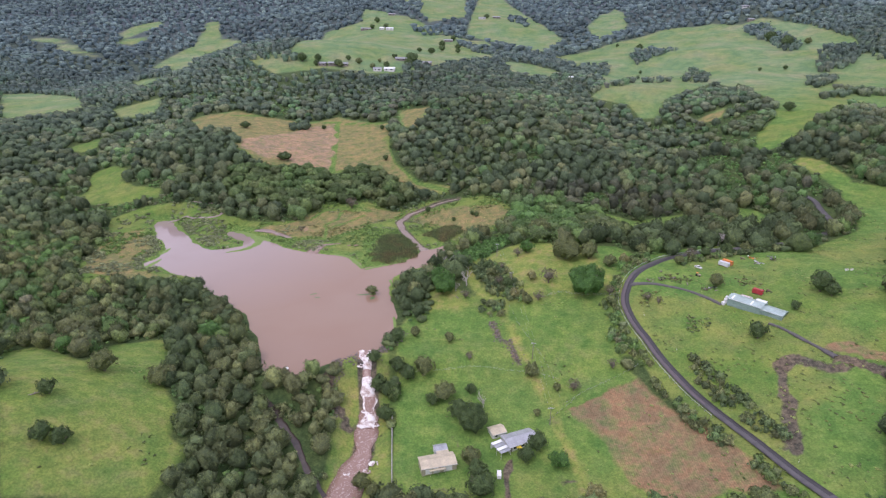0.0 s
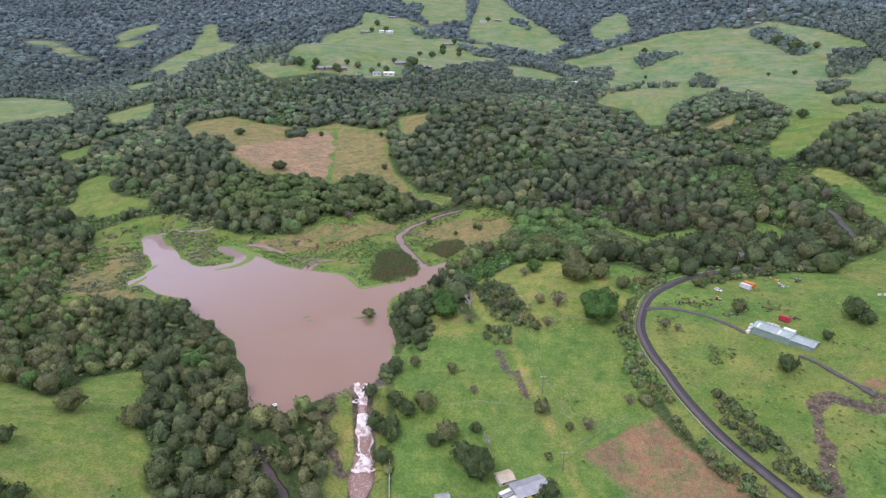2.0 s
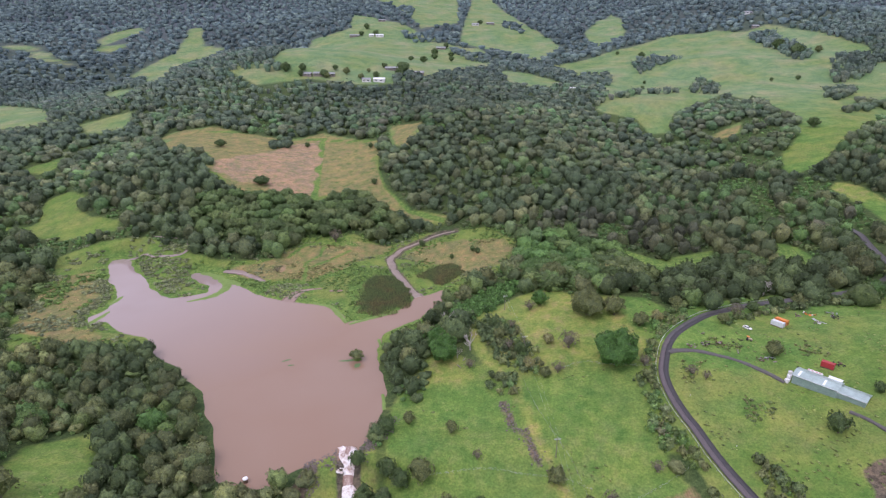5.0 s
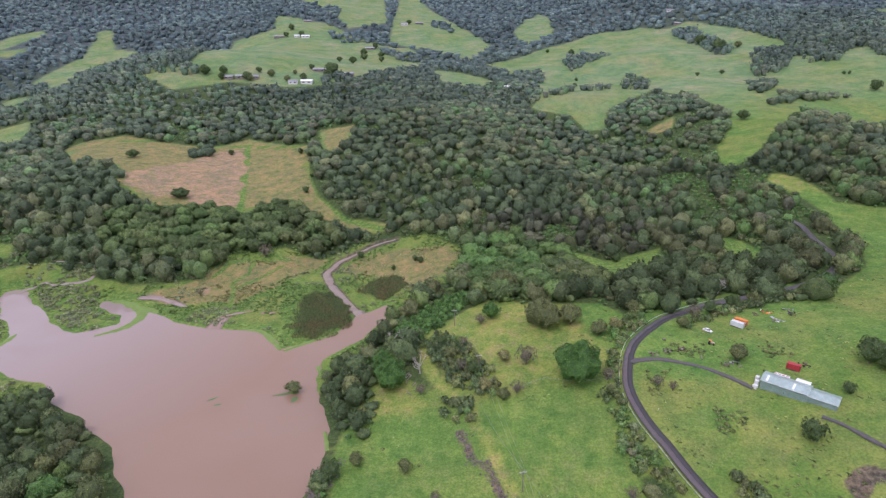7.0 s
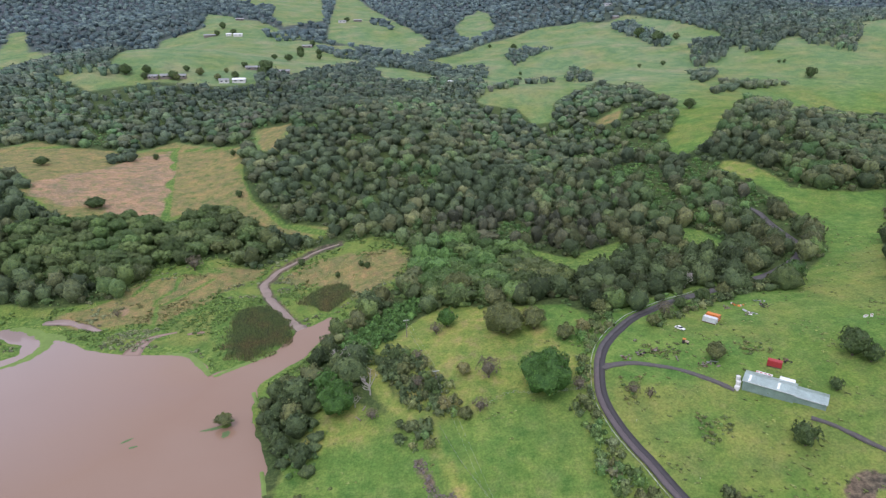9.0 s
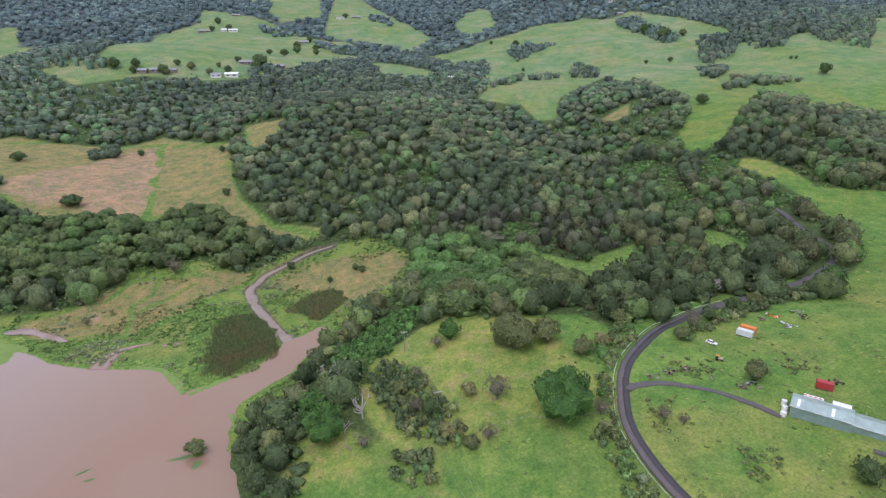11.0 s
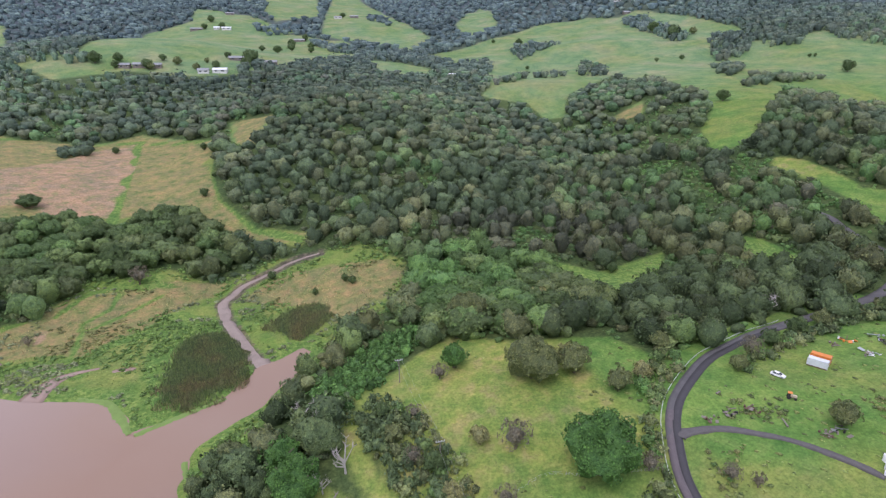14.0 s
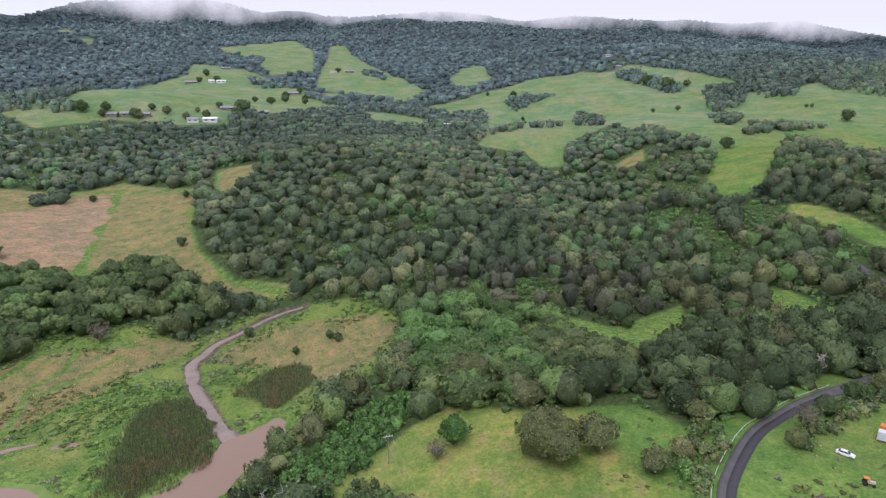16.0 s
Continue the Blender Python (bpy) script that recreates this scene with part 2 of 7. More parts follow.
FAR_HILLS = [
    (300, 930, 75, 9), (345, 1075, 70, -9), (470, 1180, 110, 8), (560, 1650, 170, -35), (620, 980, 90, -9), (390, 800, 60, 6),
    (600, 300, 400, 50.1), (-1100, 1000, 650, -27.5), (1500, 1000, 650, 65.5), (1000, 1100, 400, 30.1),
    (-600, 1500, 400, -60.6), (800, 1700, 400, 91.3), (400, 1700, 400, -28.4), (-200, 1900, 400, 35.7),
    (-1100, 2300, 650, -23.7), (1825, 2625, 650, 54.9),
]

LAKE = [
    (-252, 488), (-254, 499), (-246, 503), (-238, 497), (-234, 489), (-214, 464), (-197, 443), (-179, 428), (-168, 432), (-160, 439), (-162, 450), (-178, 463), (-182, 474),
    (-172, 476), (-160, 468), (-147, 456), (-139, 448), (-126, 437), (-110, 429), (-97, 424), (-80, 420), (-69, 415), (-62, 404), (-58, 393), (-53, 397), (-39, 405),
    (-26, 411), (-15, 428), (2, 447), (7, 441), (-6, 416), (-15, 400), (-27, 386), (-36, 376), (-36, 361),
    (-33, 343), (-29, 329), (-27, 309), (-30, 288), (-41, 275), (-53, 268), (-68, 256), (-81, 254), (-91, 258), (-98, 275), (-106, 297), (-117, 317),
    (-137, 339), (-164, 362), (-173, 375), (-192, 381), (-205, 397), (-212, 392), (-219, 401), (-214, 414), (-217, 432), (-224, 445), (-239, 465)
]
OPEN = {
    "pasture_west": [
        (-214, 250), (-205, 261), (-168, 241), (-172, 271), (-151, 283), (-137, 258), (-127, 231), (-118, 221), (-113, 203), (-104, 198), (-106, 182),
        (-109, 172), (-148, 157)
],
    "marsh": [
        (-235, 352), (-260, 390), (-273, 459), (-301, 503), (-272, 520), (-235, 520), (-190, 494), (-154, 486), (-127, 498), (-112, 535), (-73, 547),
        (-44, 525), (-13, 539), (40, 533), (60, 503), (49, 462), (20, 436), (7, 417), (-13, 373), (-37, 344), (-103, 346), (-162, 358), (-197, 353)
],
    "clearing_west": [(-383, 632), (-364, 639), (-336, 616), (-329, 588), (-304, 566), (-271, 550), (-267, 534), (-310, 532), (-371, 561), (-413, 582), (-361, 575)],
    "clearing_small": [(-472, 730), (-445, 774), (-423, 750), (-438, 714)],
    "dry_fields": [
        (-344, 806), (-335, 833), (-292, 847), (-244, 816), (-186, 797), (-145, 825), (-70, 767), (-62, 671), (-51, 623), (-25, 578), (8, 560), (3, 546),
        (-25, 564), (-49, 588), (-76, 626), (-115, 602), (-145, 610), (-184, 601), (-213, 622), (-241, 653), (-240, 677), (-273, 725), (-297, 715)
],
    "ridge_clearing": [(-62, 814), (-20, 793), (-22, 746), (-31, 710), (-53, 729)],
    "far_west_meadow": [(-834, 1137), (-795, 1176), (-664, 1099), (-565, 944), (-628, 915), (-632, 847)],
    "far_west_patch": [(-505, 916), (-440, 940), (-412, 863), (-467, 864)],
    "slope_tongue": [(-689, 1449), (-678, 1689), (-741, 1972), (-703, 1964), (-624, 1747), (-545, 1673), (-593, 1598), (-560, 1480), (-460, 1100), (-505, 1130), (-640, 1440)],
    "farm_plateau": [
        (-342, 1080), (-270, 1093), (-313, 1659), (-171, 1639), (-39, 1582), (100, 1521), (124, 1296), (9, 1149), (-13, 1078), (-73, 1018), (-117, 1010),
        (-201, 1021), (-243, 1001), (-275, 990), (-329, 1045)
],
    "plateau_back": [(-253, 1973), (-97, 1774), (20, 1591), (-74, 1582), (-186, 1577), (-293, 1673), (-226, 1693)],
    "cone_hill": [(-259, 2516), (-184, 2516), (11, 2749), (76, 2456), (65, 1853), (-44, 1741), (-164, 2277)],
    "spur_hill": [(144, 2598), (197, 2603), (231, 2159), (267, 1825), (291, 1512), (213, 1349), (143, 1481), (56, 1600), (83, 1943)],
    "gully_meadow": [(115, 1216), (168, 1199), (214, 1109), (175, 1041), (118, 1084)],
    "big_hill": [
        (223, 1290), (393, 1430), (546, 1504), (619, 1458), (651, 1393), (702, 1415), (753, 1290), (757, 1148), (706, 1056), (780, 1046), (960, 1060), (1300, 1050), (1000, 830), (760, 730), (650, 690),
        (591, 709), (539, 705), (511, 732), (507, 751), (419, 657), (376, 623), (350, 598), (322, 597), (327, 621), (348, 660), (370, 679), (422, 762),
        (439, 857), (421, 960), (318, 876), (294, 822), (271, 828), (268, 873), (217, 907), (244, 950), (277, 1085), (250, 1188)
],
    "dry_patch": [(327, 782), (375, 799), (352, 761), (325, 768)],
    "notch_meadow": [(389, 1731), (568, 2117), (501, 1731), (449, 1612), (365, 1506)],
    "west_upper": [(-931, 1794), (-947, 1914), (-899, 2003), (-856, 1910), (-888, 1804), (-904, 1746)],
    "west_second": [(-901, 1712), (-882, 1771), (-840, 1796), (-850, 1682)],
    "west_strip": [(-1120, 1656), (-1060, 1668), (-948, 1620), (-949, 1590), (-1057, 1624)],
    "west_strip_low": [(-1004, 1590), (-950, 1588), (-859, 1532), (-849, 1500), (-927, 1532)],
    "valley_spot": [(-605, 1187), (-506, 1090), (-492, 1045), (-552, 1085)],
    "hillside_a": [(-902, 2870), (-844, 2932), (-699, 2722), (-746, 2662)],
    "hillside_b": [(-709, 2563), (-638, 2557), (-631, 2438)],
    "forest_meadow": [(128, 487), (142, 475), (154, 460), (203, 478), (183, 446), (148, 426), (140, 436), (135, 458)],
    "forest_glade": [(247, 487), (260, 470), (263, 437), (248, 431), (238, 461)],
    "east_slope": [
        (341, 553), (351, 532), (336, 506), (363, 486), (389, 471), (414, 472), (168, 242), (111, 265), (109, 292), (117, 327), (133, 343), (167, 359),
        (195, 359), (237, 362), (268, 381), (296, 399), (318, 439), (334, 485), (335, 531)
],
    "centre_a": [
        (29, 384), (49, 399), (63, 407), (79, 395), (120, 383), (128, 366), (120, 338), (108, 312), (102, 291), (104, 267), (-29, 305), (-11, 306),
        (-9, 333), (-7, 354), (11, 339), (22, 317), (36, 318), (29, 333), (25, 356), (20, 380)
],
    "centre_b": [(-22, 234), (-26, 295), (-21, 317), (-1, 353), (30, 321), (95, 300), (93, 266), (106, 234), (124, 205), (131, 174), (-20, 189)],
    "east_near": [(109, 318), (126, 342), (174, 365), (245, 361), (317, 402), (158, 166), (142, 177), (132, 206), (115, 247), (105, 280)],
    "green_lane": [(14, 372), (20, 372), (22, 353), (25.5, 341), (29, 332), (38, 326), (40, 316), (30, 318), (23, 328), (19, 338), (15, 351)],
    "ridge_field": [(331, 553), (342, 561), (351, 547), (354, 528), (353, 500), (335, 484), (337, 510), (331, 530)],
    "far_meadow": [(1420, 1930), (1560, 1960), (1800, 2010), (1780, 2060), (1500, 2010)],
    "dam_bank": [(-58, 269), (-51, 275), (-43, 275), (-28, 276), (-25, 244), (-20, 189), (-49, 187), (-49, 223), (-51, 249)],
}
SALMON = [(-226, 674), (-207, 709), (-181, 774), (-143, 798), (-127, 684), (-118, 606), (-146, 613), (-171, 618), (-205, 625), (-227, 636)]
PLOUGHED = [(59, 239), (78, 249), (99, 256), (106, 242), (120, 217), (133, 183), (131, 174), (89, 184), (76, 201), (70, 215)]
REED_A = [(-57, 428), (-57, 454), (-47, 470), (-33, 470), (-19, 445), (-21, 416), (-39, 401), (-52, 407)]
REED_B = [(-18, 466), (-7, 486), (13, 484), (18, 463), (1, 447)]
SEDGE = [(-252, 377), (-276, 440), (-271, 464), (-252, 486), (-226, 447), (-218, 400), (-187, 372), (-199, 357)]
LUSH = [
    (-87, 436), (-87, 462), (-69, 470), (-53, 397), (-38, 390), (-18, 407), (-15, 433), (-31, 483), (-62, 495), (-103, 452), (-160, 457), (-160, 431),
    (-143, 445), (-110, 442)
]
TAN_A = [(-164, 472), (-131, 495), (-112, 524), (-72, 539), (-37, 529), (-43, 511), (-67, 495), (-87, 462), (-132, 457)]
TAN_B = [(-27, 502), (-2, 520), (54, 511), (59, 492), (45, 471), (21, 455), (8, 480)]
MUD = [(158, 252), (165, 254.5), (172, 252), (180, 243), (188, 233), (185, 230), (175, 241), (168, 246), (163.5, 244), (160.5, 234), (156.5, 220), (150, 208), (144, 195), (138.5, 197), (146, 213), (152, 224), (156, 238)]
POND = [(184, 249.5), (191.5, 245.5), (196, 238), (204, 228), (199, 220), (190, 228), (187.5, 235), (185.5, 242.5)]
YARD_DIRT = [(5.2, 223.5), (8.4, 222.5), (13.5, 213.7), (9.2, 211.6), (6.7, 218)]
BARE_DIRT = [(46.3, 194.7), (53.9, 196), (58.4, 192.8), (56, 189), (48.3, 190.4)]
RED_BANK = [(182.5, 250.5), (187, 253.5), (194, 252), (200.5, 245), (212, 234), (208, 229), (197.5, 240.5), (191.5, 247)]
TRACK_RUBBLE = [[(28.8, 304.5), (30.5, 297), (33, 288)], [(37, 287), (38, 278), (40, 270)]]

COPSES = {
    "field_clump": [(-198, 753), (-195, 800), (-178, 785), (-173, 763), (-188, 743)],
    "field_edge": [(-257, 679), (-239, 676), (-227, 656), (-242, 640)],
    "hill_copse": [(368, 1233), (403, 1301), (431, 1304), (469, 1247), (424, 1204), (358, 1160)],
    "hill_pair": [(398, 1032), (436, 1076), (431, 995), (404, 951), (385, 996)],
    "hedge_a": [(326, 1003), (382, 1018), (365, 990), (318, 973)],
    "hedge_b": [(248, 962), (308, 1001), (299, 965), (250, 943)],
    "hedge_c": [(258, 1181), (312, 1169), (293, 1095), (239, 1103)],
    "hill_trees": [(639, 1358), (677, 1348), (685, 1269), (663, 1164), (628, 1119), (617, 1150), (631, 1227), (627, 1302)],
    "gum_copse": [(664, 1110), (720, 1114), (715, 1060), (655, 998), (603, 991)],
    "pine_block": [(798, 1158), (869, 1145), (829, 1070), (747, 997), (703, 1015), (739, 1091)],
    "pine_edge": [(927, 1170), (1076, 1147), (831, 926), (809, 989), (845, 1070)],
    "gully_trees": [(550, 934), (594, 949), (574, 892), (520, 844), (504, 858)],
    "gully_low": [(493, 800), (547, 843), (543, 816), (629, 833), (608, 806), (519, 788), (478, 773)],
    "farm_row": [(-345, 1088), (-259, 1077), (-248, 1040), (-333, 1055)],
    "farm_wood": [(-90, 1657), (8, 1672), (19, 1548), (-60, 1541)],
    "farm_wood_b": [(-76, 1056), (-29, 1103), (-27, 1049), (-73, 1018)],
    "cone_wood": [(-143, 2112), (-81, 2138), (-70, 1889), (-113, 1818)],
    "spur_wood": [(190, 1934), (241, 1852), (218, 1688), (180, 1770)],
    "gully_line": [(30, 1477), (134, 1403), (166, 1248), (121, 1272), (49, 1380)],
    "shore_grove": [(-32, 364), (-14, 362), (-8, 340), (-8, 313), (-15, 307), (-23, 309), (-26, 332), (-31, 345)],
}
SHRUBBERY = {
    "verge_east": [(121, 268), (132, 256), (141, 228), (145, 207), (143, 199), (136, 206), (129, 228), (122, 250)],
    "verge_west": [(101, 263), (107, 251), (116, 227), (128, 199), (138, 180), (138, 172), (129, 175), (122, 201), (108, 226)],
    "road_hedge": [(96, 309), (104, 311), (101, 294), (99, 280), (99, 269), (88, 272), (91, 290)],
    "road_hedge_upper": [(115, 354), (132, 370), (137, 362), (118, 339), (108, 319), (101, 318)],
    "thicket_low": [(23, 324), (36, 321), (37, 310), (28, 310), (23, 315)],
    "thicket": [(20.5, 368), (27, 377), (33, 372), (40, 362), (45, 354), (46, 343), (51, 332), (50, 320), (37, 325), (28.5, 334), (23.5, 348)],
    "vine_bank": [(5, 386), (12, 398), (25, 409), (45, 430), (57, 416), (43, 398), (31, 384), (24, 378), (16, 371)],
    "road_bank": [(92, 310), (99, 318), (107, 340), (112, 332), (101, 309), (101, 291), (104, 272), (108, 258), (100, 262), (95, 280)],
    "road_north": [(150, 351), (172, 361), (205, 369), (240, 374), (240, 366), (200, 361), (170, 354), (152, 345)],
    "dam_gully": [(-89, 242), (-77, 241), (-55, 212), (-41, 188), (-46, 188), (-64, 210), (-77, 222)],
}
RIPRAP = [(-57, 267), (-52, 269), (-46, 227), (-49, 223), (-55, 249)]
SINGLE_TREES = {
    "trees in the farm paddock": [
        (14.3, 227.6, 8.2, 0), (7.4, 237, 6.2, 0), (1.7, 248.5, 6.4, 1), (-4.4, 245.3, 4, 0), (14.6, 251.3, 3.2, 0), (-9.3, 265, 6, 1), (4.1, 287.3, 3.2, 1),
        (14.5, 271.5, 2.7, 3), (45.9, 260.6, 4.5, 1), (65.3, 249.4, 3.8, 3), (57.1, 250.1, 2.3, 1), (87.1, 261.9, 3.1, 3), (16.2, 189.6, 7, 0),
        (15.5, 198.1, 5.6, 0), (12.7, 207.1, 5.2, 1), (36.7, 207.6, 4.7, 0), (42.5, 213.9, 5.3, 0), (50.2, 203.8, 5.2, 2), (61.1, 184.6, 4.8, 4),
        (20.3, 241.9, 3.4, 5), (45.3, 234.6, 2, 1), (-25, 286.7, 5.1, 0), (-15, 293.9, 3.2, 1)
    ],
    "trees beside the spillway": [
        (-31.2, 254.2, 5.3, 0), (-25.2, 250.5, 5.8, 0), (-26.8, 237.1, 5.1, 0), (-17.4, 262.6, 5.1, 0), (-23.5, 266.7, 4.9, 0), (-35.4, 267.1, 4.3, 0),
        (-32.7, 195.1, 4.1, 1), (-27.5, 190.8, 3.5, 1)
    ],
    "trees in the western pasture": [
        (-158.7, 203.1, 4.5, 0), (-148, 180.2, 4.7, 0), (-141.7, 181.6, 4.7, 0), (-155.1, 234.5, 6.4, 1), (-130.7, 234.4, 5.9, 1)
    ],
    "trees in the upper paddock": [
        (86, 323, 12.7, 2), (81.7, 366.7, 10.4, 1), (96.5, 364.4, 6.6, 1), (57.6, 382.7, 5.7, 2), (51.3, 377.5, 3.6, 3), (56.1, 343.4, 3.8, 4),
        (65.9, 337.6, 6, 3), (57.3, 320.6, 3.6, 3), (50.6, 318.6, 3.1, 1), (1.1, 340.2, 9, 2), (-2.6, 351.7, 7.2, 2), (14.3, 331, 3.1, 3),
        (3.4, 368.3, 5.4, 5), (106.9, 351.5, 4.9, 1), (116.6, 354.3, 3.9, 4), (15.4, 345, 5, 5), (8.5, 357, 5.5, 5), (8.4, 340, 3.2, 5),
        (12.1, 358, 3.2, 4), (43.6, 326, 3.6, 4), (35.5, 342, 3.4, 3), (39, 361, 3, 3), (99, 319, 3.8, 3), (107, 425, 5.5, 4), (31, 352, 3.6, 1),
        (41, 337, 4.2, 0), (29, 365, 3.2, 0), (97, 371, 4.6, 4), (72, 416, 9.5, 1), (64, 405, 5, 0)
    ],
    "trees on the eastern slope": [
        (160.9, 266.8, 5.8, 0), (206.9, 296, 7.3, 0), (209.3, 289.5, 5, 0), (159.4, 316, 4.6, 1), (118.3, 309.8, 3.2, 3), (123.3, 305.4, 2.5, 3),
        (187.1, 282.4, 3.2, 0), (190, 384, 5.1, 5), (159.9, 355.5, 2.9, 1), (164.6, 290.2, 1.3, 1), (160, 356, 4.6, 3), (171, 360, 4.2, 0),
        (150, 349, 3.2, 1), (186, 364, 4.4, 0), (200, 367, 4, 1), (216, 370, 4.4, 0)
    ],
    "bushes on the island and in the dry fields": [(-46, 351, 4.3, 1), (-169.9, 622.9, 8.6, 0), (-245.8, 736.4, 8, 0)],
    "trees in the fields": [
        (-155.4, 770.7, 3.9, 0), (-62.7, 633.3, 4, 0), (-60, 665, 2.1, 0), (-77.5, 744, 3.6, 0),
        (28.9, 493.3, 2.7, 0), (9.2, 491.5, 1.9, 0), (-120.1, 474.2, 2.7, 3), (25.5, 497.8, 2.3, 0), (-103.3, 550.3, 8.8, 0), (-86.2, 533.1, 6.4, 3),
        (-13.7, 520.2, 3.2, 0), (160.8, 458, 3.4, 0), (132.5, 370.2, 4.1, 1)
    ],
    "trees on the far hills": [
        (-98, 1042, 7, 0), (-121, 1036, 5, 1), (-62, 1062, 8, 0), (-215, 1032, 6, 0), (-174, 1030, 6, 1), (-90, 1114, 6, 0), (-150, 1604, 9, 0), (-186, 1614, 8, 0), (20, 1500, 8, 0), (120, 1836, 9, 0),
        (-180.2, 1678.3, 9, 0), (-6.2, 1394.2, 9, 0), (28.7, 1381.2, 8, 0), (521.7, 1020.1, 4, 0), (708.6, 927.5, 3, 0), (703.3, 931.8, 3, 0), (430.8, 894.4, 5, 0), (406.2, 1300.6, 8, 0), (-146.3, 1053.7, 6, 1), (336.1, 1068.2, 4, 0),
        (407.8, 713.8, 7.8, 0), (675.7, 837.6, 9.5, 0), (-241, 1046.6, 9.9, 0), (-215.8, 1053.1, 7.4, 0), (-166.3, 1069.9, 5.8, 0), (-178.3, 1032.7, 8, 0),
        (-113.1, 1075.6, 4.1, 1), (-58.2, 1094.1, 12.5, 0), (-26.3, 1232.8, 8.7, 0), (-49.8, 1224.4, 5.8, 0), (27.2, 1306.5, 7.2, 0), (-6.1, 1317.9, 8.4, 0),
        (404.9, 645.6, 4.9, 0), (445.6, 680.1, 6, 0), (395.1, 624.2, 4.2, 0), (350.4, 1102.2, 3.6, 0), (379.8, 1376.4, 4.6, 0), (635.4, 1162.7, 14, 0),
        (638.9, 1231.2, 13.6, 0), (677.2, 1168.3, 7.7, 1), (565.4, 1024.3, 4.6, 0)
    ],
}

ROAD_LINE = [
    (158, 120), (149, 148), (142, 171), (137, 187), (132, 206), (123, 232), (115, 255), (110, 274), (106, 293), (106, 311), (112, 327), (118, 337),
    (126, 345), (144, 358), (164, 366), (183, 371), (212, 376), (240, 381), (262, 391), (278, 402), (290, 418), (300, 445), (304, 460), (307, 473), (305, 490)
]
DRIVE_LINE = [(113.4, 327.6), (116, 328), (127, 326), (137, 320), (144, 314), (152, 303), (155, 297)]
SHED_TRACK = [(170, 275), (173.3, 271), (177.2, 263.5), (182.8, 251.6), (186, 244)]
FARM_TRACK = [(34, 318), (39, 299), (44, 271), (50, 251), (54, 240), (54, 226), (58, 202), (58, 187)]
CREEK_LINE = [(3, 431), (-6, 429), (-12, 425), (-24, 453), (-35, 482), (-39, 502), (-31, 519), (-19, 526), (-3, 534), (13, 536)]
CHUTE_LINE = [(-41, 278), (-39, 267), (-37, 255), (-35, 243), (-35, 232), (-35, 221), (-35, 214), (-38, 204), (-39, 195), (-40, 188)]

FIELD_TRACKS = [
    [(-143, 800), (-127, 684), (-117, 604)],
    [(-260, 660), (-220, 655), (-160, 640), (-120, 632)],
    [(-62, 760), (-60, 671), (-50, 625), (-25, 576), (6, 552)],
    [(-330, 826), (-240, 822), (-143, 800), (-75, 770)],
]
SCRUB = {
    "below_drive": [(117, 321), (126, 318), (118, 303), (110, 306)],
    "mid_slope": [(136, 291), (146, 288), (137, 275), (128, 279)],
    "old_yard": [(131, 338), (152, 331), (146, 321), (126, 329)],
    "road_side": [(111, 285), (124, 280), (119, 272), (108, 276)],
    "upper_slope": [(176, 324), (188, 318), (182, 310), (170, 316)],
}
MARSH_TRACKS = [
    [(-97.2, 454.8), (-100.2, 481.8), (-103.6, 492.2), (-95.7, 505.8), (-94.0, 522.9)],
    [(-96.3, 486.1), (-86.4, 497.8), (-73.0, 520.0)],
    [(-118.2, 500.9), (-110.5, 522.7), (-100.6, 527.8)],
]
GREEN_GLADE = [(-102.2, 527.7), (-92.7, 545.8), (-76.6, 543.0), (-63.7, 531.4), (-77.7, 528.4)]
BARE_PATCH = [(-126.6, 484.8), (-125.0, 488.2), (-120.7, 484.8), (-119.6, 477.8), (-122.7, 477.0)]
GREEN_LANE = [(17.3, 368), (18.7, 352.3), (22.5, 339.4), (26.1, 330.1), (33, 323), (37, 312)]
GULLY_LINE = [(-84, 240), (-80, 235), (-75, 227.5), (-66, 217), (-56, 200), (-47, 189)]
HOUSE_TRACK = [(26, 175), (27, 190), (28, 200), (29.5, 207)]


def inside(x, y, poly):
    """Signed distance to a closed outline, positive within it."""
    d2 = np.full(np.shape(x), 1e12)
    odd = np.zeros(np.shape(x), bool)
    for (ax, ay), (bx, by) in zip(poly, poly[1:] + poly[:1]):
        ex, ey = bx - ax, by - ay
        k = np.clip(((x - ax) * ex + (y - ay) * ey) / (ex * ex + ey * ey + 1e-9), 0, 1)
        d2 = np.minimum(d2, (x - ax - k * ex) ** 2 + (y - ay - k * ey) ** 2)
        if ay != by:
            odd ^= ((ay > y) != (by > y)) & (x < (by + 0.0 - ay) ** -1 * (y - ay) * ex + ax)
    return np.where(odd, 1, -1) * np.sqrt(d2)


def line_distance(x, y, line):
    d2 = np.full(np.shape(x), 1e12)
    for (ax, ay), (bx, by) in zip(line, line[1:]):
        ex, ey = bx - ax, by - ay
        k = np.clip(((x - ax) * ex + (y - ay) * ey) / (ex * ex + ey * ey + 1e-9), 0, 1)
        d2 = np.minimum(d2, (x - ax - k * ex) ** 2 + (y - ay - k * ey) ** 2)
    return np.sqrt(d2)


def smooth(a):
    a = np.clip(a, 0, 1)
    return a * a * (3 - 2 * a)


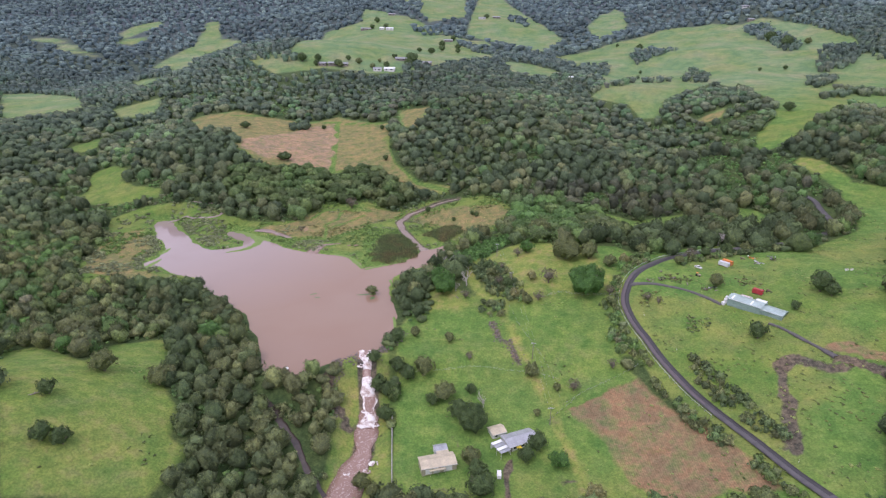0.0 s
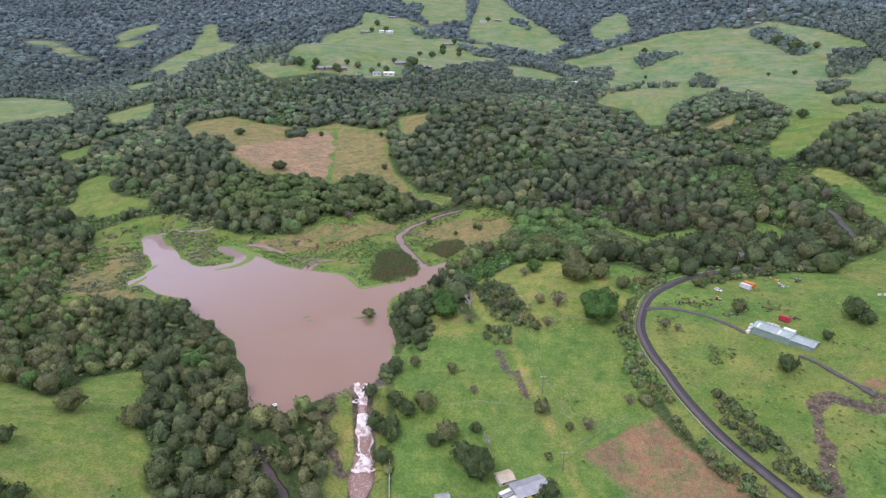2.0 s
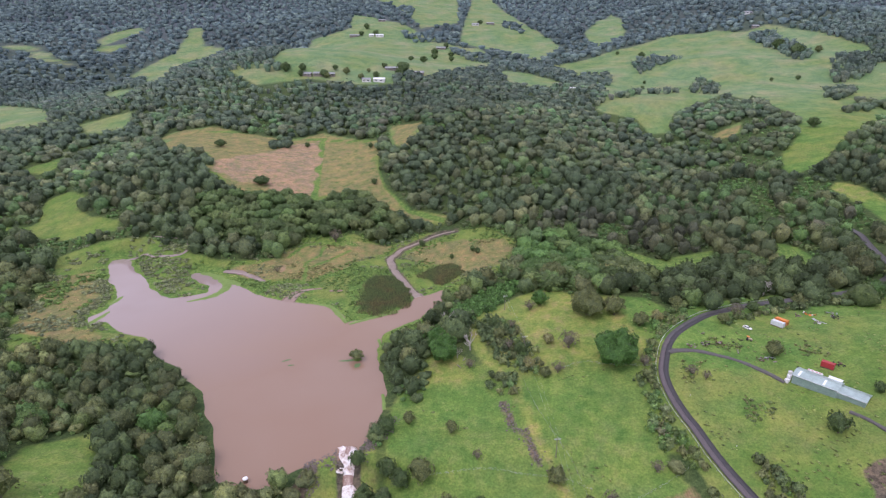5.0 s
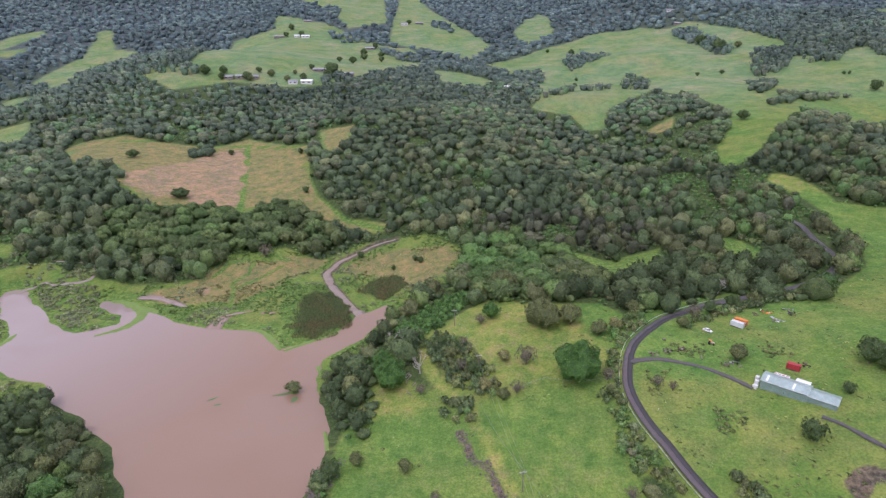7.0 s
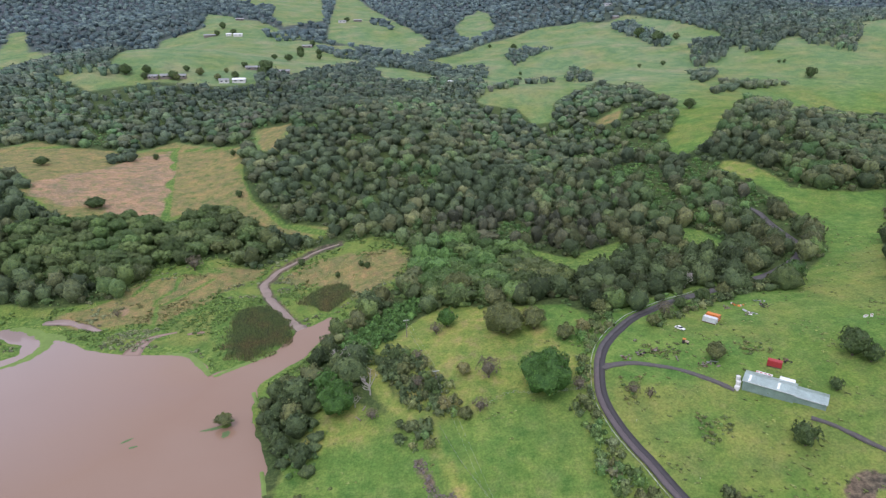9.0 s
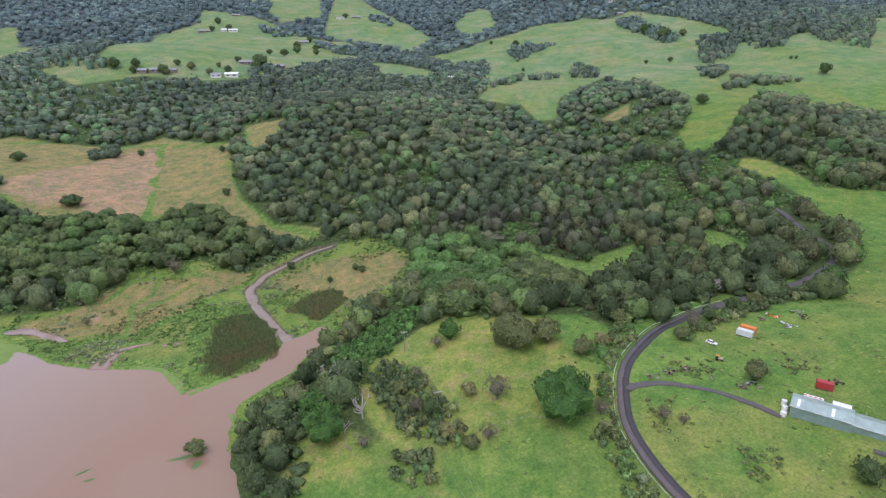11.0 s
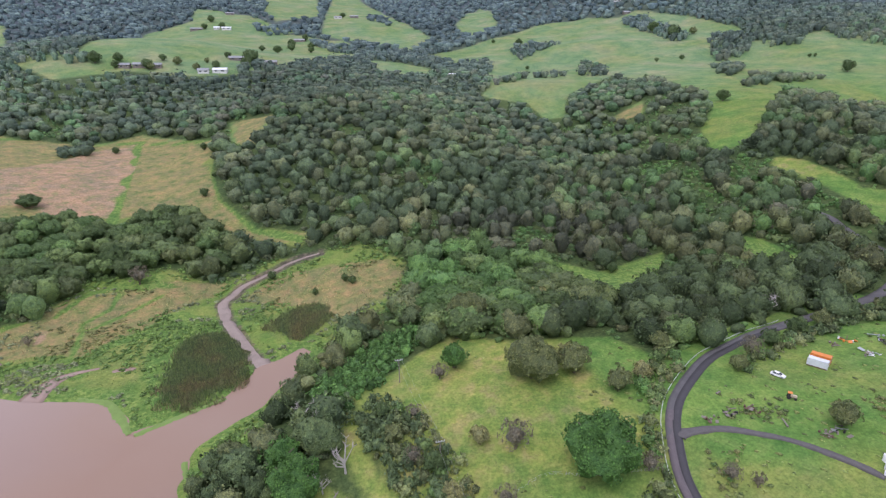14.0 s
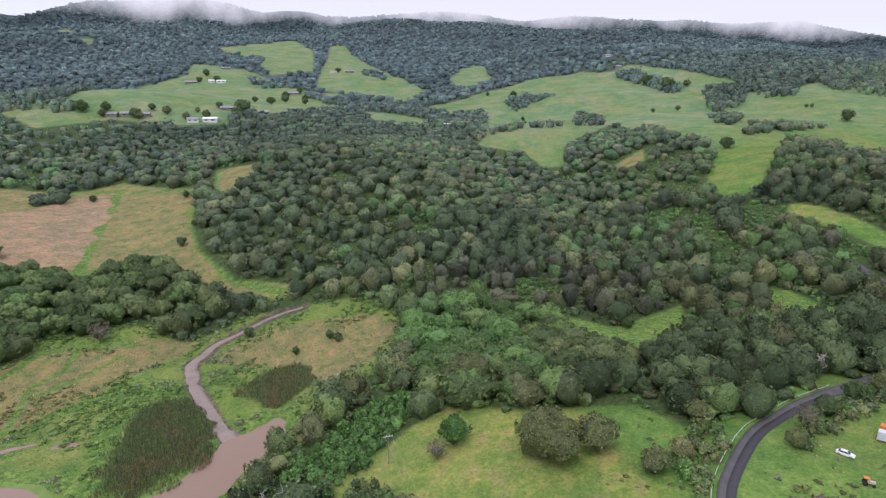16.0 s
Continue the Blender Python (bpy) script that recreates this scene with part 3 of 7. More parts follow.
def value_noise(x, y, size, seed=0):
    """Smooth noise from 0 to 1 with bumps about size metres wide."""
    u, v = np.asarray(x, float) / size, np.asarray(y, float) / size
    i, j = np.floor(u), np.floor(v)
    fu, fv = smooth(u - i), smooth(v - j)

    def h(a, b):
        s = np.sin(a * 127.1 + b * 311.7 + seed * 74.7) * 43758.5453
        return s - np.floor(s)

    return (h(i, j) * (1 - fu) + h(i + 1, j) * fu) * (1 - fv) + (h(i, j + 1) * (1 - fu) + h(i + 1, j + 1) * fu) * fv


def land(x, y):
    """Height of the land before the lake is cut in."""
    x, y = np.asarray(x, float), np.asarray(y, float)
    z = np.interp(y, [150, 280, 450, 650, 1000, 1500, 2000, 2500, 3000, 3400, 4500], [-12, 0, 4, 34, 88, 145, 205, 300, 420, 540, 600])
    for cx, cy, r, h in NEAR_HILLS + MID_HILLS + FAR_HILLS:
        z = z + h * np.exp(-((x - cx) ** 2 + (y - cy) ** 2) / r**2)
    far = smooth((y - 500) / 900)
    z = z + far * (16 * (value_noise(x, y, 170, 3) - 0.5) + 7 * (value_noise(x, y, 74, 4) - 0.5)) + smooth((y - 1900) / 600) * 110 * (value_noise(x, y, 420, 5) - 0.5)
    return z


def height(x, y):
    """Height of the finished ground."""
    x, y = np.asarray(x, float), np.asarray(y, float)
    z = land(x, y)
    z = z + 0.5 * (value_noise(x, y, 14, 1) - 0.5) + 0.22 * (value_noise(x, y, 5, 2) - 0.5)
    near = (np.abs(x) < 420) & (y > 100) & (y < 640)
    out = np.where(near, -inside(x, y, LAKE), 500.0)
    out = out + 4.2 * (value_noise(x, y, 12, 72) - 0.5) + 1.8 * (value_noise(x, y, 5.5, 73) - 0.5)
    up = smooth((y - 262) / 16)
    z = np.where(up > 0, np.maximum(z, up * (0.35 + 0.012 * np.clip(out, 0, 60)) + (1 - up) * z), z)
    w = smooth((out - 5) / 13)
    shore = np.clip(0.14 * out, -1.6, 0.8)
    z = np.where(out < 18, shore * (1 - w) + z * w, z)
    z = z + 2.3 * np.exp(-((x + 46) ** 2 + (y - 351) ** 2) / 11.0)
    creek = np.where(near, line_distance(x, y, CREEK_LINE), 500.0)
    z = z - 0.7 * smooth(1 - creek / 7)
    chute = np.where(near, line_distance(x, y, CHUTE_LINE), 500.0)
    bed = np.interp(y, [185, 205, 232, 245, 258, 263, 267, 280], [-17.2, -16.6, -15.6, -12.0, -8.4, -4.6, -0.35, -0.15])
    wc = smooth(1.6 - chute / np.where(y > 252, 4.5, 9))
    return np.where(chute < 16, z * (1 - wc) + np.minimum(z, bed) * wc, z)


def one_height(x, y):
    return float(height(np.array([float(x)]), np.array([float(y)]))[0])


def is_open(x, y):
    """How far inside open ground a place lies, in metres (negative: in the woods)."""
    d = np.full(np.shape(x), -1e6)
    for poly in OPEN.values():
        d = np.maximum(d, inside(x, y, poly))
    return d


def mesh_from(name, verts, faces, mat, smooth_shade=False):
    me = bpy.data.meshes.new(name)
    verts, faces = np.asarray(verts, np.float32), np.asarray(faces, np.int32)
    k = faces.shape[1]
    me.vertices.add(len(verts))
    me.vertices.foreach_set("co", verts.ravel())
    me.loops.add(faces.size)
    me.loops.foreach_set("vertex_index", faces.ravel())
    me.polygons.add(len(faces))
    me.polygons.foreach_set("loop_start", np.arange(0, faces.size, k, dtype=np.int32))
    me.polygons.foreach_set("use_smooth", np.full(len(faces), smooth_shade))
    me.update(calc_edges=True)
    me.materials.append(mat)
    return me


def colour_layer(me, name, rgb):
    layer = me.color_attributes.new(name, "FLOAT_COLOR", "POINT")
    rgba = np.ones((len(rgb), 4), np.float32)
    rgba[:, :3] = rgb
    layer.data.foreach_set("color", rgba.ravel())


def steps(start, stop, first, growth):
    out, d = [start], first
    while out[-1] < stop:
        out.append(out[-1] + d)
        d *= growth
    return out


def build_ground():
    right = steps(280, 3000, 2.6, 1.037)
    xs = np.array([-x for x in right[:0:-1]] + list(np.arange(-280, 280, 2.5)) + right)
    near = steps(0, 800, 2.6, 1.07)
    ys = np.array([158 - y for y in near[:0:-1]] + list(np.arange(158, 560, 2.5)) + steps(560, 4500, 2.6, 1.03))
    gx, gy = np.meshgrid(xs, ys)
    x, y = gx.ravel(), gy.ravel()
    z = height(x, y)
    nx, ny = len(xs), len(ys)
    i = (np.arange(ny - 1)[:, None] * nx + np.arange(nx - 1)[None, :]).ravel()
    me = mesh_from("ground", np.stack([x, y, z], 1), np.stack([i, i + 1, i + nx + 1, i + nx], 1), GROUND, True)
    soft = 2.5 + np.maximum(0, np.hypot(x, y) - 500) * 0.006
    size = 16 + np.maximum(0, np.hypot(x, y) - 500) * 0.03
    wx = x + size * 0.6 * (value_noise(x, y, 19, 7) - 0.5) + 5 * (value_noise(x, y, 6, 8) - 0.5)
    wy = y + size * 0.6 * (value_noise(x, y, 19, 9) - 0.5) + 5 * (value_noise(x, y, 6, 10) - 0.5)
    cov = lambda poly: smooth(inside(wx, wy, poly) / soft * 0.5 + 0.5)
    bare = cov(PLOUGHED) * np.clip(0.38 + 0.5 * value_noise(x, y, 26, 19) + 0.3 * smooth((y - 215) / 40), 0, 1)
    tracks = np.maximum.reduce([smooth(1.7 - line_distance(x, y, t) / 3.0) for t in FIELD_TRACKS])
    lush = np.maximum(np.maximum(cov(LUSH), np.maximum.reduce([0.95 * tracks, cov(GREEN_GLADE), *[0.9 * smooth(1.6 - line_distance(x, y, t) / 1.6) for t in MARSH_TRACKS], 0.75 * smooth(1.7 - np.abs(np.where((np.abs(x) < 420) & (y > 380) & (y < 640), -inside(x, y, LAKE), 99.0) - 4) / 5)])), np.maximum(cov(OPEN["forest_meadow"]), cov(OPEN["forest_glade"])))
    colour_layer(me, "cover", np.stack([np.maximum.reduce([cov(SALMON), cov(BARE_PATCH)]), np.maximum(bare, cov(RED_BANK)), lush], 1))
    marsh = np.maximum.reduce([cov(TAN_A), cov(TAN_B), 0.8 * cov(SEDGE), 0.75 * cov(OPEN["dry_fields"]), 0.9 * cov(OPEN["dry_patch"]), 0.8 * cov(OPEN["ridge_clearing"])])
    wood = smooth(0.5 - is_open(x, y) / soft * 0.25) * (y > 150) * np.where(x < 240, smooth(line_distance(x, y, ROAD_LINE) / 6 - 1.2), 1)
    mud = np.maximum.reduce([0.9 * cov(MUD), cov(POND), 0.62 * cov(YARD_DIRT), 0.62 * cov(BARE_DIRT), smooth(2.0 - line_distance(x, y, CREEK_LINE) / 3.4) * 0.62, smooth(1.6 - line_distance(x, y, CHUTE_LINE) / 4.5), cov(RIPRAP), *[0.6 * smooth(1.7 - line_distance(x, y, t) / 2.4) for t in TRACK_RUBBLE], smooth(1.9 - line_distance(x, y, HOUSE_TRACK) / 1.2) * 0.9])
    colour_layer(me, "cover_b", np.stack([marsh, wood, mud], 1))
    patch = value_noise(x, y, 46, 15) * 0.6 + value_noise(x, y, 19, 16) * 0.4
    terrace = cov(OPEN["centre_a"]) * smooth((y - 318) / 10)
    yellow = np.maximum.reduce([0.72 * value_noise(x, y, 34, 18) * np.maximum(cov(OPEN["centre_b"]), cov(OPEN["centre_a"])), terrace * (0.35 + 0.65 * patch), 0.9 * smooth(1.9 - line_distance(x, y, FARM_TRACK) / 1.6), 0.9 * smooth(1.9 - line_distance(x, y, GREEN_LANE) / 2.0), 0.95 * cov(OPEN["ridge_field"]), 0.4 * patch * np.maximum(cov(OPEN["east_near"]), cov(OPEN["east_slope"])), 0.45 * patch * (y > 640), 0.62 * cov(OPEN["pasture_west"]) * (0.6 + 0.6 * patch), 0.7 * smooth(1.8 - line_distance(x, y, CHUTE_LINE) / 9) * (x > -46)])
    green = np.maximum.reduce([np.maximum(cov(OPEN["centre_a"]), cov(OPEN["centre_b"])) * smooth((326 - y) / 10) * (0.25 + 0.75 * patch), cov(OPEN["pasture_west"]) * 0.75 * patch, 0.9 * smooth(patch * 3 - 1.0) * (x > 100), 0.95 * smooth(patch * 2.6 - 1.0) * (y > 640)])
    # third channel: strength of the haze painted on the grass, rising from y 520
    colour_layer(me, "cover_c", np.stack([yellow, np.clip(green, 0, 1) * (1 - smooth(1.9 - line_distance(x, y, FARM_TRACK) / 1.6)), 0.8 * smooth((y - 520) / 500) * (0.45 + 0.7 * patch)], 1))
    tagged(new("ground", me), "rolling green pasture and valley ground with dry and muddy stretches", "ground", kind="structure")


build_ground()


def fill(name, outline, z, mat, label, category, grow=0.0):
    """A flat sheet within an outline."""
    bm = bmesh.new()
    vs = [bm.verts.new((p[0], p[1], z)) for p in outline]
    f = bm.faces.new(vs)
    bmesh.ops.triangulate(bm, faces=[f])
    me = bpy.data.meshes.new(name)
    bm.to_mesh(me)
    bm.free()
    me.materials.append(mat)
    return tagged(new(name, me), label, category, kind="structure")


def grown(poly, by):
    """The outline moved outwards."""
    out = []
    n = len(poly)
    area = sum(poly[i][0] * poly[(i + 1) % n][1] - poly[(i + 1) % n][0] * poly[i][1] for i in range(n))
    s = 1 if area > 0 else -1
    for i in range(n):
        (ax, ay), (bx, by_) = poly[i - 1], poly[(i + 1) % n]
        tx, ty = bx - ax, by_ - ay
        k = by * s / math.hypot(tx, ty)
        out.append((poly[i][0] + ty * k, poly[i][1] - tx * k))
    return out


fill("lake", grown(LAKE, 3.5), 0.0, WATER, "muddy brown flooded farm dam with still water", "lake")


def curve_points(line, step=2.0):
    """Points along a smooth line through the given places."""
    out, n = [], len(line)
    for i in range(n - 1):
        p0, p1, p2, p3 = line[max(i - 1, 0)], line[i], line[i + 1], line[min(i + 2, n - 1)]
        count = max(2, int(math.dist(p1, p2) / step))
        for k in range(count):
            t = k / count
            out.append(tuple(0.5 * (2 * b + (c - a) * t + (2 * a - 5 * b + 4 * c - d) * t * t + (3 * b - a - 3 * c + d) * t**3) for a, b, c, d in zip(p0, p1, p2, p3)))
    return out + [tuple(line[-1])]


def ribbon(name, line, widths, mat, lift, label, category, kind="structure", offset=0.0, across=4, ragged=0.0, sunk=False):
    """A strip laid along a line on the ground, with edges that go down into it."""
    pts = curve_points(line)
    width = np.interp(np.linspace(0, 1, len(pts)), np.linspace(0, 1, len(widths)), widths)
    if ragged:
        at = np.array(pts)
        width = width * (1 + ragged * (2 * value_noise(at[:, 0], at[:, 1], 7, 33) - 1) + ragged * 0.6 * (2 * value_noise(at[:, 0], at[:, 1], 2.5, 34) - 1))
    verts, faces = [], []
    cols = across + 3
    for i, (px, py) in enumerate(pts):
        ax, ay = pts[max(i - 1, 0)]
        bx, by = pts[min(i + 1, len(pts) - 1)]
        d = math.hypot(bx - ax, by - ay)
        sx, sy = (by - ay) / d, -(bx - ax) / d
        row = []
        for k in range(across + 1):
            o = offset + (k / across - 0.5) * width[i]
            row.append((px + sx * o, py + sy * o))
        wide = np.linspace(-1, 1, 5) * 2.3
        level = height(px + sx * wide, py + sy * wide)
        h = np.full(across + 1, level.mean() if sunk else level.max())
        verts.append((*row[0], h[0] + lift - 0.8))
        verts += [(rx, ry, hz + lift) for (rx, ry), hz in zip(row, h)]
        verts.append((*row[-1], h[-1] + lift - 0.8))
    for i in range(len(pts) - 1):
        for k in range(cols - 1):
            a = i * cols + k
            faces.append((a, a + 1, a + cols + 1, a + cols))
    return tagged(new(name, mesh_from(name, verts, faces, mat, True)), label, category, kind=kind)


ribbon("road", ROAD_LINE, [4.6, 4.7], ASPHALT, 0.22, "narrow winding dark asphalt country road", "road")
ribbon("driveway", DRIVE_LINE, [5.0, 2.4, 2.0, 2.2, 1.9, 2.4, 1.8], GRAVEL, 0.04, "dark gravel driveway leading to a metal shed", "driveway", ragged=0.45)
ribbon("farm_track", SHED_TRACK, [1.6, 2.4, 2.2, 2.8], GRAVEL, 0.1, "dark muddy farm track below the metal shed", "track", ragged=0.35)

WORN = plain("worn_asphalt", (0.128, 0.108, 0.112), 0.8, 0, 0.3, 0.5, 0.2)
ribbon("worn_lane", ROAD_LINE[5:12], [2.0, 2.5, 2.3, 2.4, 2.0], WORN, 0.23, "paler worn strip of old asphalt along the road", "road", offset=-1.05, across=2, ragged=0.12)

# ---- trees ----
# the last tone is aerial haze, painted into the far foliage
DARK, OLIVE, FRESH, GREY, HAZE_BLUE = (0.088, 0.130, 0.064), (0.158, 0.176, 0.088), (0.098, 0.202, 0.064), (0.165, 0.168, 0.118), (0.112, 0.164, 0.192)
DAM_GROVE = [(-150, 160), (-120, 200), (-105, 240), (-110, 290), (-140, 330), (-200, 380), (-60, 262), (-45, 240), (-45, 160)]
BROWN = (0.105, 0.118, 0.078)

BRIGHT_GROVE = [(59, 470), (90, 508), (118, 491), (133, 445), (130, 405), (96, 400), (60, 409)]
LUSH_ROW = [(-215, 569), (-170, 594), (-122, 650), (-54, 609), (-35, 541), (-101, 522), (-177, 513), (-204, 537)]
CASUARINAS = [(80, 547), (113, 547), (167, 532), (203, 510), (184, 470), (145, 474), (108, 498), (76, 517)]


def ball(levels):
    bm = bmesh.new()
    bmesh.ops.create_icosphere(bm, subdivisions=levels, radius=1)
    v = np.array([p.co[:] for p in bm.verts])
    f = np.array([[p.index for p in q.verts] for q in bm.faces])
    bm.free()
    return v, f


BALL_COARSE, BALL_FINE, BALL_DENSE = ball(1), ball(2), ball(3)


def crown_shape(rng, cards, size, core, lobes=18, tall=0.8, lump=0.3, flat=0.0, even=False):
    """A crown one metre in radius: billowing lobes over a dome, ragged with small leaf sprays that lie along it. z from 0 up."""
    k = np.arange(lobes)
    up = 1 - (k + 0.5) / lobes * 1.12
    a = k * 2.39996 + rng.uniform(0, 6.28) + rng.normal(0, 0.22, lobes)
    ring = np.sqrt(np.maximum(1 - up * up, 0)) * (rng.uniform(0.64, 0.8, lobes) if even else rng.uniform(0.42, 0.84, lobes))
    mid = np.array([0, 0, tall * 0.45])
    c = np.stack([ring * np.cos(a), ring * np.sin(a), mid[2] + up * tall * (rng.uniform(0.48, 0.58, lobes) if even else rng.uniform(0.28, 0.66, lobes))], 1)
    rad = lump * rng.uniform(0.6, 1.15, lobes)
    if flat:
        c[:, 2] = tall * 0.55 + (c[:, 2] - tall * 0.55) * (1 - flat)
    u = rng.normal(size=(lobes * 3, 3)) + np.repeat(c - mid, 3, 0) * 1.5
    u /= np.linalg.norm(u, axis=1)[:, None]
    c = np.concatenate([c, np.repeat(c, 3, 0) + u * np.repeat(rad, 3)[:, None] * 0.85, mid[None]])
    rad = np.concatenate([rad, np.repeat(rad, 3) * rng.uniform(0.32, 0.58, lobes * 3), [0.42]])
    lobes = len(rad) - 1
    bv, bf = core
    d = bv / np.linalg.norm(bv, axis=1)[:, None]
    keep = (d[bf][:, :, 2].max(1) > -0.32)
    bf = bf[keep]
    used, bf = np.unique(bf, return_inverse=True)
    bf, d = bf.reshape(-1, 3), d[used]
    reach = np.full(len(d), 0.3)
    for q in range(lobes + 1):
        o = c[q] - mid
        t = d @ o
        disc = t * t - (o @ o - rad[q] ** 2)
        reach = np.maximum(reach, np.where(disc > 0, t + np.sqrt(np.maximum(disc, 0)), 0))
    cv = mid + d * (reach * rng.uniform(0.9, 1.04, len(d)))[:, None]
    low = d[:, 2] < -0.2
    cv[low] = cv[low] * (0.86, 0.86, 0)
    cv[:, 2] = np.maximum(cv[:, 2], 0.0)
    n = cards * 4
    q = rng.integers(0, lobes + 1, n)
    u = rng.normal(size=(n, 3))
    u[:, 2] = np.abs(u[:, 2]) * 0.9 - 0.25
    u /= np.linalg.norm(u, axis=1)[:, None]
    p = c[q] + u * (rad[q] * rng.uniform(0.95, 1.25, n))[:, None]
    hidden = np.zeros(n, bool)
    for j in range(lobes + 1):
        hidden |= np.linalg.norm(p - c[j], axis=1) < rad[j] * 0.92
    ok = np.where(~hidden & (p[:, 2] > 0.06))[0][:cards]
    p, u = p[ok], u[ok] + rng.normal(size=(len(ok), 3)) * 0.5 + (0, 0, 0.25)
    u /= np.linalg.norm(u, axis=1)[:, None]
    t = np.cross(u, rng.normal(size=u.shape))
    t /= np.linalg.norm(t, axis=1)[:, None]
    w = np.cross(u, t)
    s = size * rng.uniform(0.55, 1.25, (len(ok), 1))
    wild = lambda lo, hi: rng.uniform(lo, hi, s.shape)
    quad = np.stack([p + t * s * wild(0.7, 1.2), p + w * s * wild(0.5, 1.0) + u * s * 0.2, p - t * s * wild(0.7, 1.2), p - w * s * wild(0.5, 1.0) - u * s * 0.12], 1)
    i = len(cv) + 4 * np.arange(len(ok))[:, None]
    all_v = np.concatenate([cv, quad.reshape(-1, 3)])
    all_v[:, :2] *= rng.uniform(1.0, 1.24, 2)
    return all_v, np.concatenate([bf, i + [0, 1, 2], i + [0, 2, 3]])


def tone_of(x, y, rng):
    """Colours of trees at places: patches of kinds, and each tree a little different."""
    k = value_noise(x, y, 70, 11) * 0.6 + value_noise(x, y, 24, 12) * 0.4 + rng.normal(0, 0.13, len(x))
    for poly, shift in ((BRIGHT_GROVE, 0.18), (LUSH_ROW, 0.15), (DAM_GROVE, -0.14)):
        own = 0.16 if shift > 0 else 0.35
        k = np.where(inside(x, y, poly) > -4, own * k + (1 - own) * (0.56 + shift), k)
    stops = np.array([0.1, 0.38, 0.58, 0.76, 1.02])
    cols = np.array([DARK, DARK, OLIVE, FRESH, GREY])
    rgb = np.stack([np.interp(k, stops, cols[:, j]) for j in range(3)], 1)
    rgb = np.where((inside(x, y, CASUARINAS) > -3)[:, None] & (rng.uniform(0, 1, (len(x), 1)) < 0.5), np.array(BROWN)[None], rgb)
    rgb = rgb * np.where(inside(x, y, BRIGHT_GROVE) > -6, 0.95, np.where(inside(x, y, LUSH_ROW) > -4, 0.8, 1.0))[:, None]
    return rgb * rng.uniform(0.8, 1.3, (len(x), 1)) * np.where((x > 105) & (y > 375) & (y < 640), 0.85, 1.0)[:, None]


def hazed_tone(x, y, rng):
    """The same with aerial haze painted in: tones turn blue-grey towards the range."""
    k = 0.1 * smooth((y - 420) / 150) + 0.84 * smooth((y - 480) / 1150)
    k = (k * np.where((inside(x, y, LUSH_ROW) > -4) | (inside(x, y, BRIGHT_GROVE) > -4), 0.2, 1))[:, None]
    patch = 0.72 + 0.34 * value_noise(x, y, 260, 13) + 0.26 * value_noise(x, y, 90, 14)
    return (tone_of(x, y, rng) * (1 - k) + np.array(HAZE_BLUE) * k * rng.uniform(0.84, 1.16, (len(x), 1))) * np.where(y > 640, patch, 1.0)[:, None]


def scatter(x0, x1, y0, y1, gap, rng, wedge=True):
    gx, gy = np.meshgrid(np.arange(x0, x1, gap), np.arange(y0, y1, gap * 0.87))
    gx = gx + (np.arange(gx.shape[0]) % 2)[:, None] * gap * 0.5
    x = (gx + rng.uniform(-0.4, 0.4, gx.shape) * gap).ravel()
    y = (gy + rng.uniform(-0.4, 0.4, gx.shape) * gap).ravel()
    if wedge:
        ok = (x > -0.86 * (y + 60) - 30) & (x < 1.16 * (y - 20) + 60)
        x, y = x[ok], y[ok]
    return x, y


def grow(name, x, y, radius, tall, tone, shapes, rng, label, base=0.12, category="woodland", leaves=LEAVES):
    """Joined crowns of a wood, standing on the ground."""
    z = height(x, y)
    which = rng.integers(0, len(shapes), len(x))
    verts, faces, tones, start = [], [], [], 0
    for k, (v, f) in enumerate(shapes):
        idx = np.where(which == k)[0]
        if not len(idx):
            continue
        a = rng.uniform(0, 2 * np.pi, len(idx))
        c, s = np.cos(a)[:, None], np.sin(a)[:, None]
        r, h = radius[idx][:, None], tall[idx][:, None]
        px = (v[:, 0] * c - v[:, 1] * s) * r + x[idx][:, None]
        py = (v[:, 0] * s + v[:, 1] * c) * r + y[idx][:, None]
        pz = v[:, 2] * h * (1 - base) / 1.15 + h * base + z[idx][:, None] - 0.3
        pz = np.where(v[:, 2] < 0.03, z[idx][:, None] - 0.5, pz)
        verts.append(np.stack([px, py, pz], 2).reshape(-1, 3))
        faces.append((f[None] + (start + np.arange(len(idx)) * len(v))[:, None, None]).reshape(-1, 3))
        tones.append(np.repeat(tone[idx], len(v), 0))
        start += len(idx) * len(v)
    me = mesh_from(name, np.concatenate(verts), np.concatenate(faces), leaves, True)
    colour_layer(me, "tone", np.concatenate(tones))
    return tagged(new(name, me), label, category, kind="stuff")


def wooded(x, y, edge=5.0):
    """Places under trees: outside open ground and water or in a copse, clear of the roads."""
    d = is_open(x, y)
    for poly in COPSES.values():
        d = np.where(inside(x, y, poly) > 0, -9.0, d)
    d = d + (value_noise(x, y, 18, 21) - 0.5) * edge * (1 + np.maximum(0, y - 500) * 0.003)
    ok = d < -1.0
    near = (y < 640) & (np.abs(x) < 420)
    ok &= ~near | (inside(x, y, LAKE) < -3.5)
    ok &= line_distance(x, y, ROAD_LINE) > np.where(x > 275, 6.5, np.where(x > 150, 4.8, np.where(y < 305, 17.0, 7.5)))
    ok &= (line_distance(x, y, GULLY_LINE) > 4.2) & (line_distance(x, y, CHUTE_LINE) > 11) & (line_distance(x, y, CREEK_LINE) > 6)
    for poly in SHRUBBERY.values():
        ok &= inside(x, y, poly) < 0
    return ok & (y > 165)


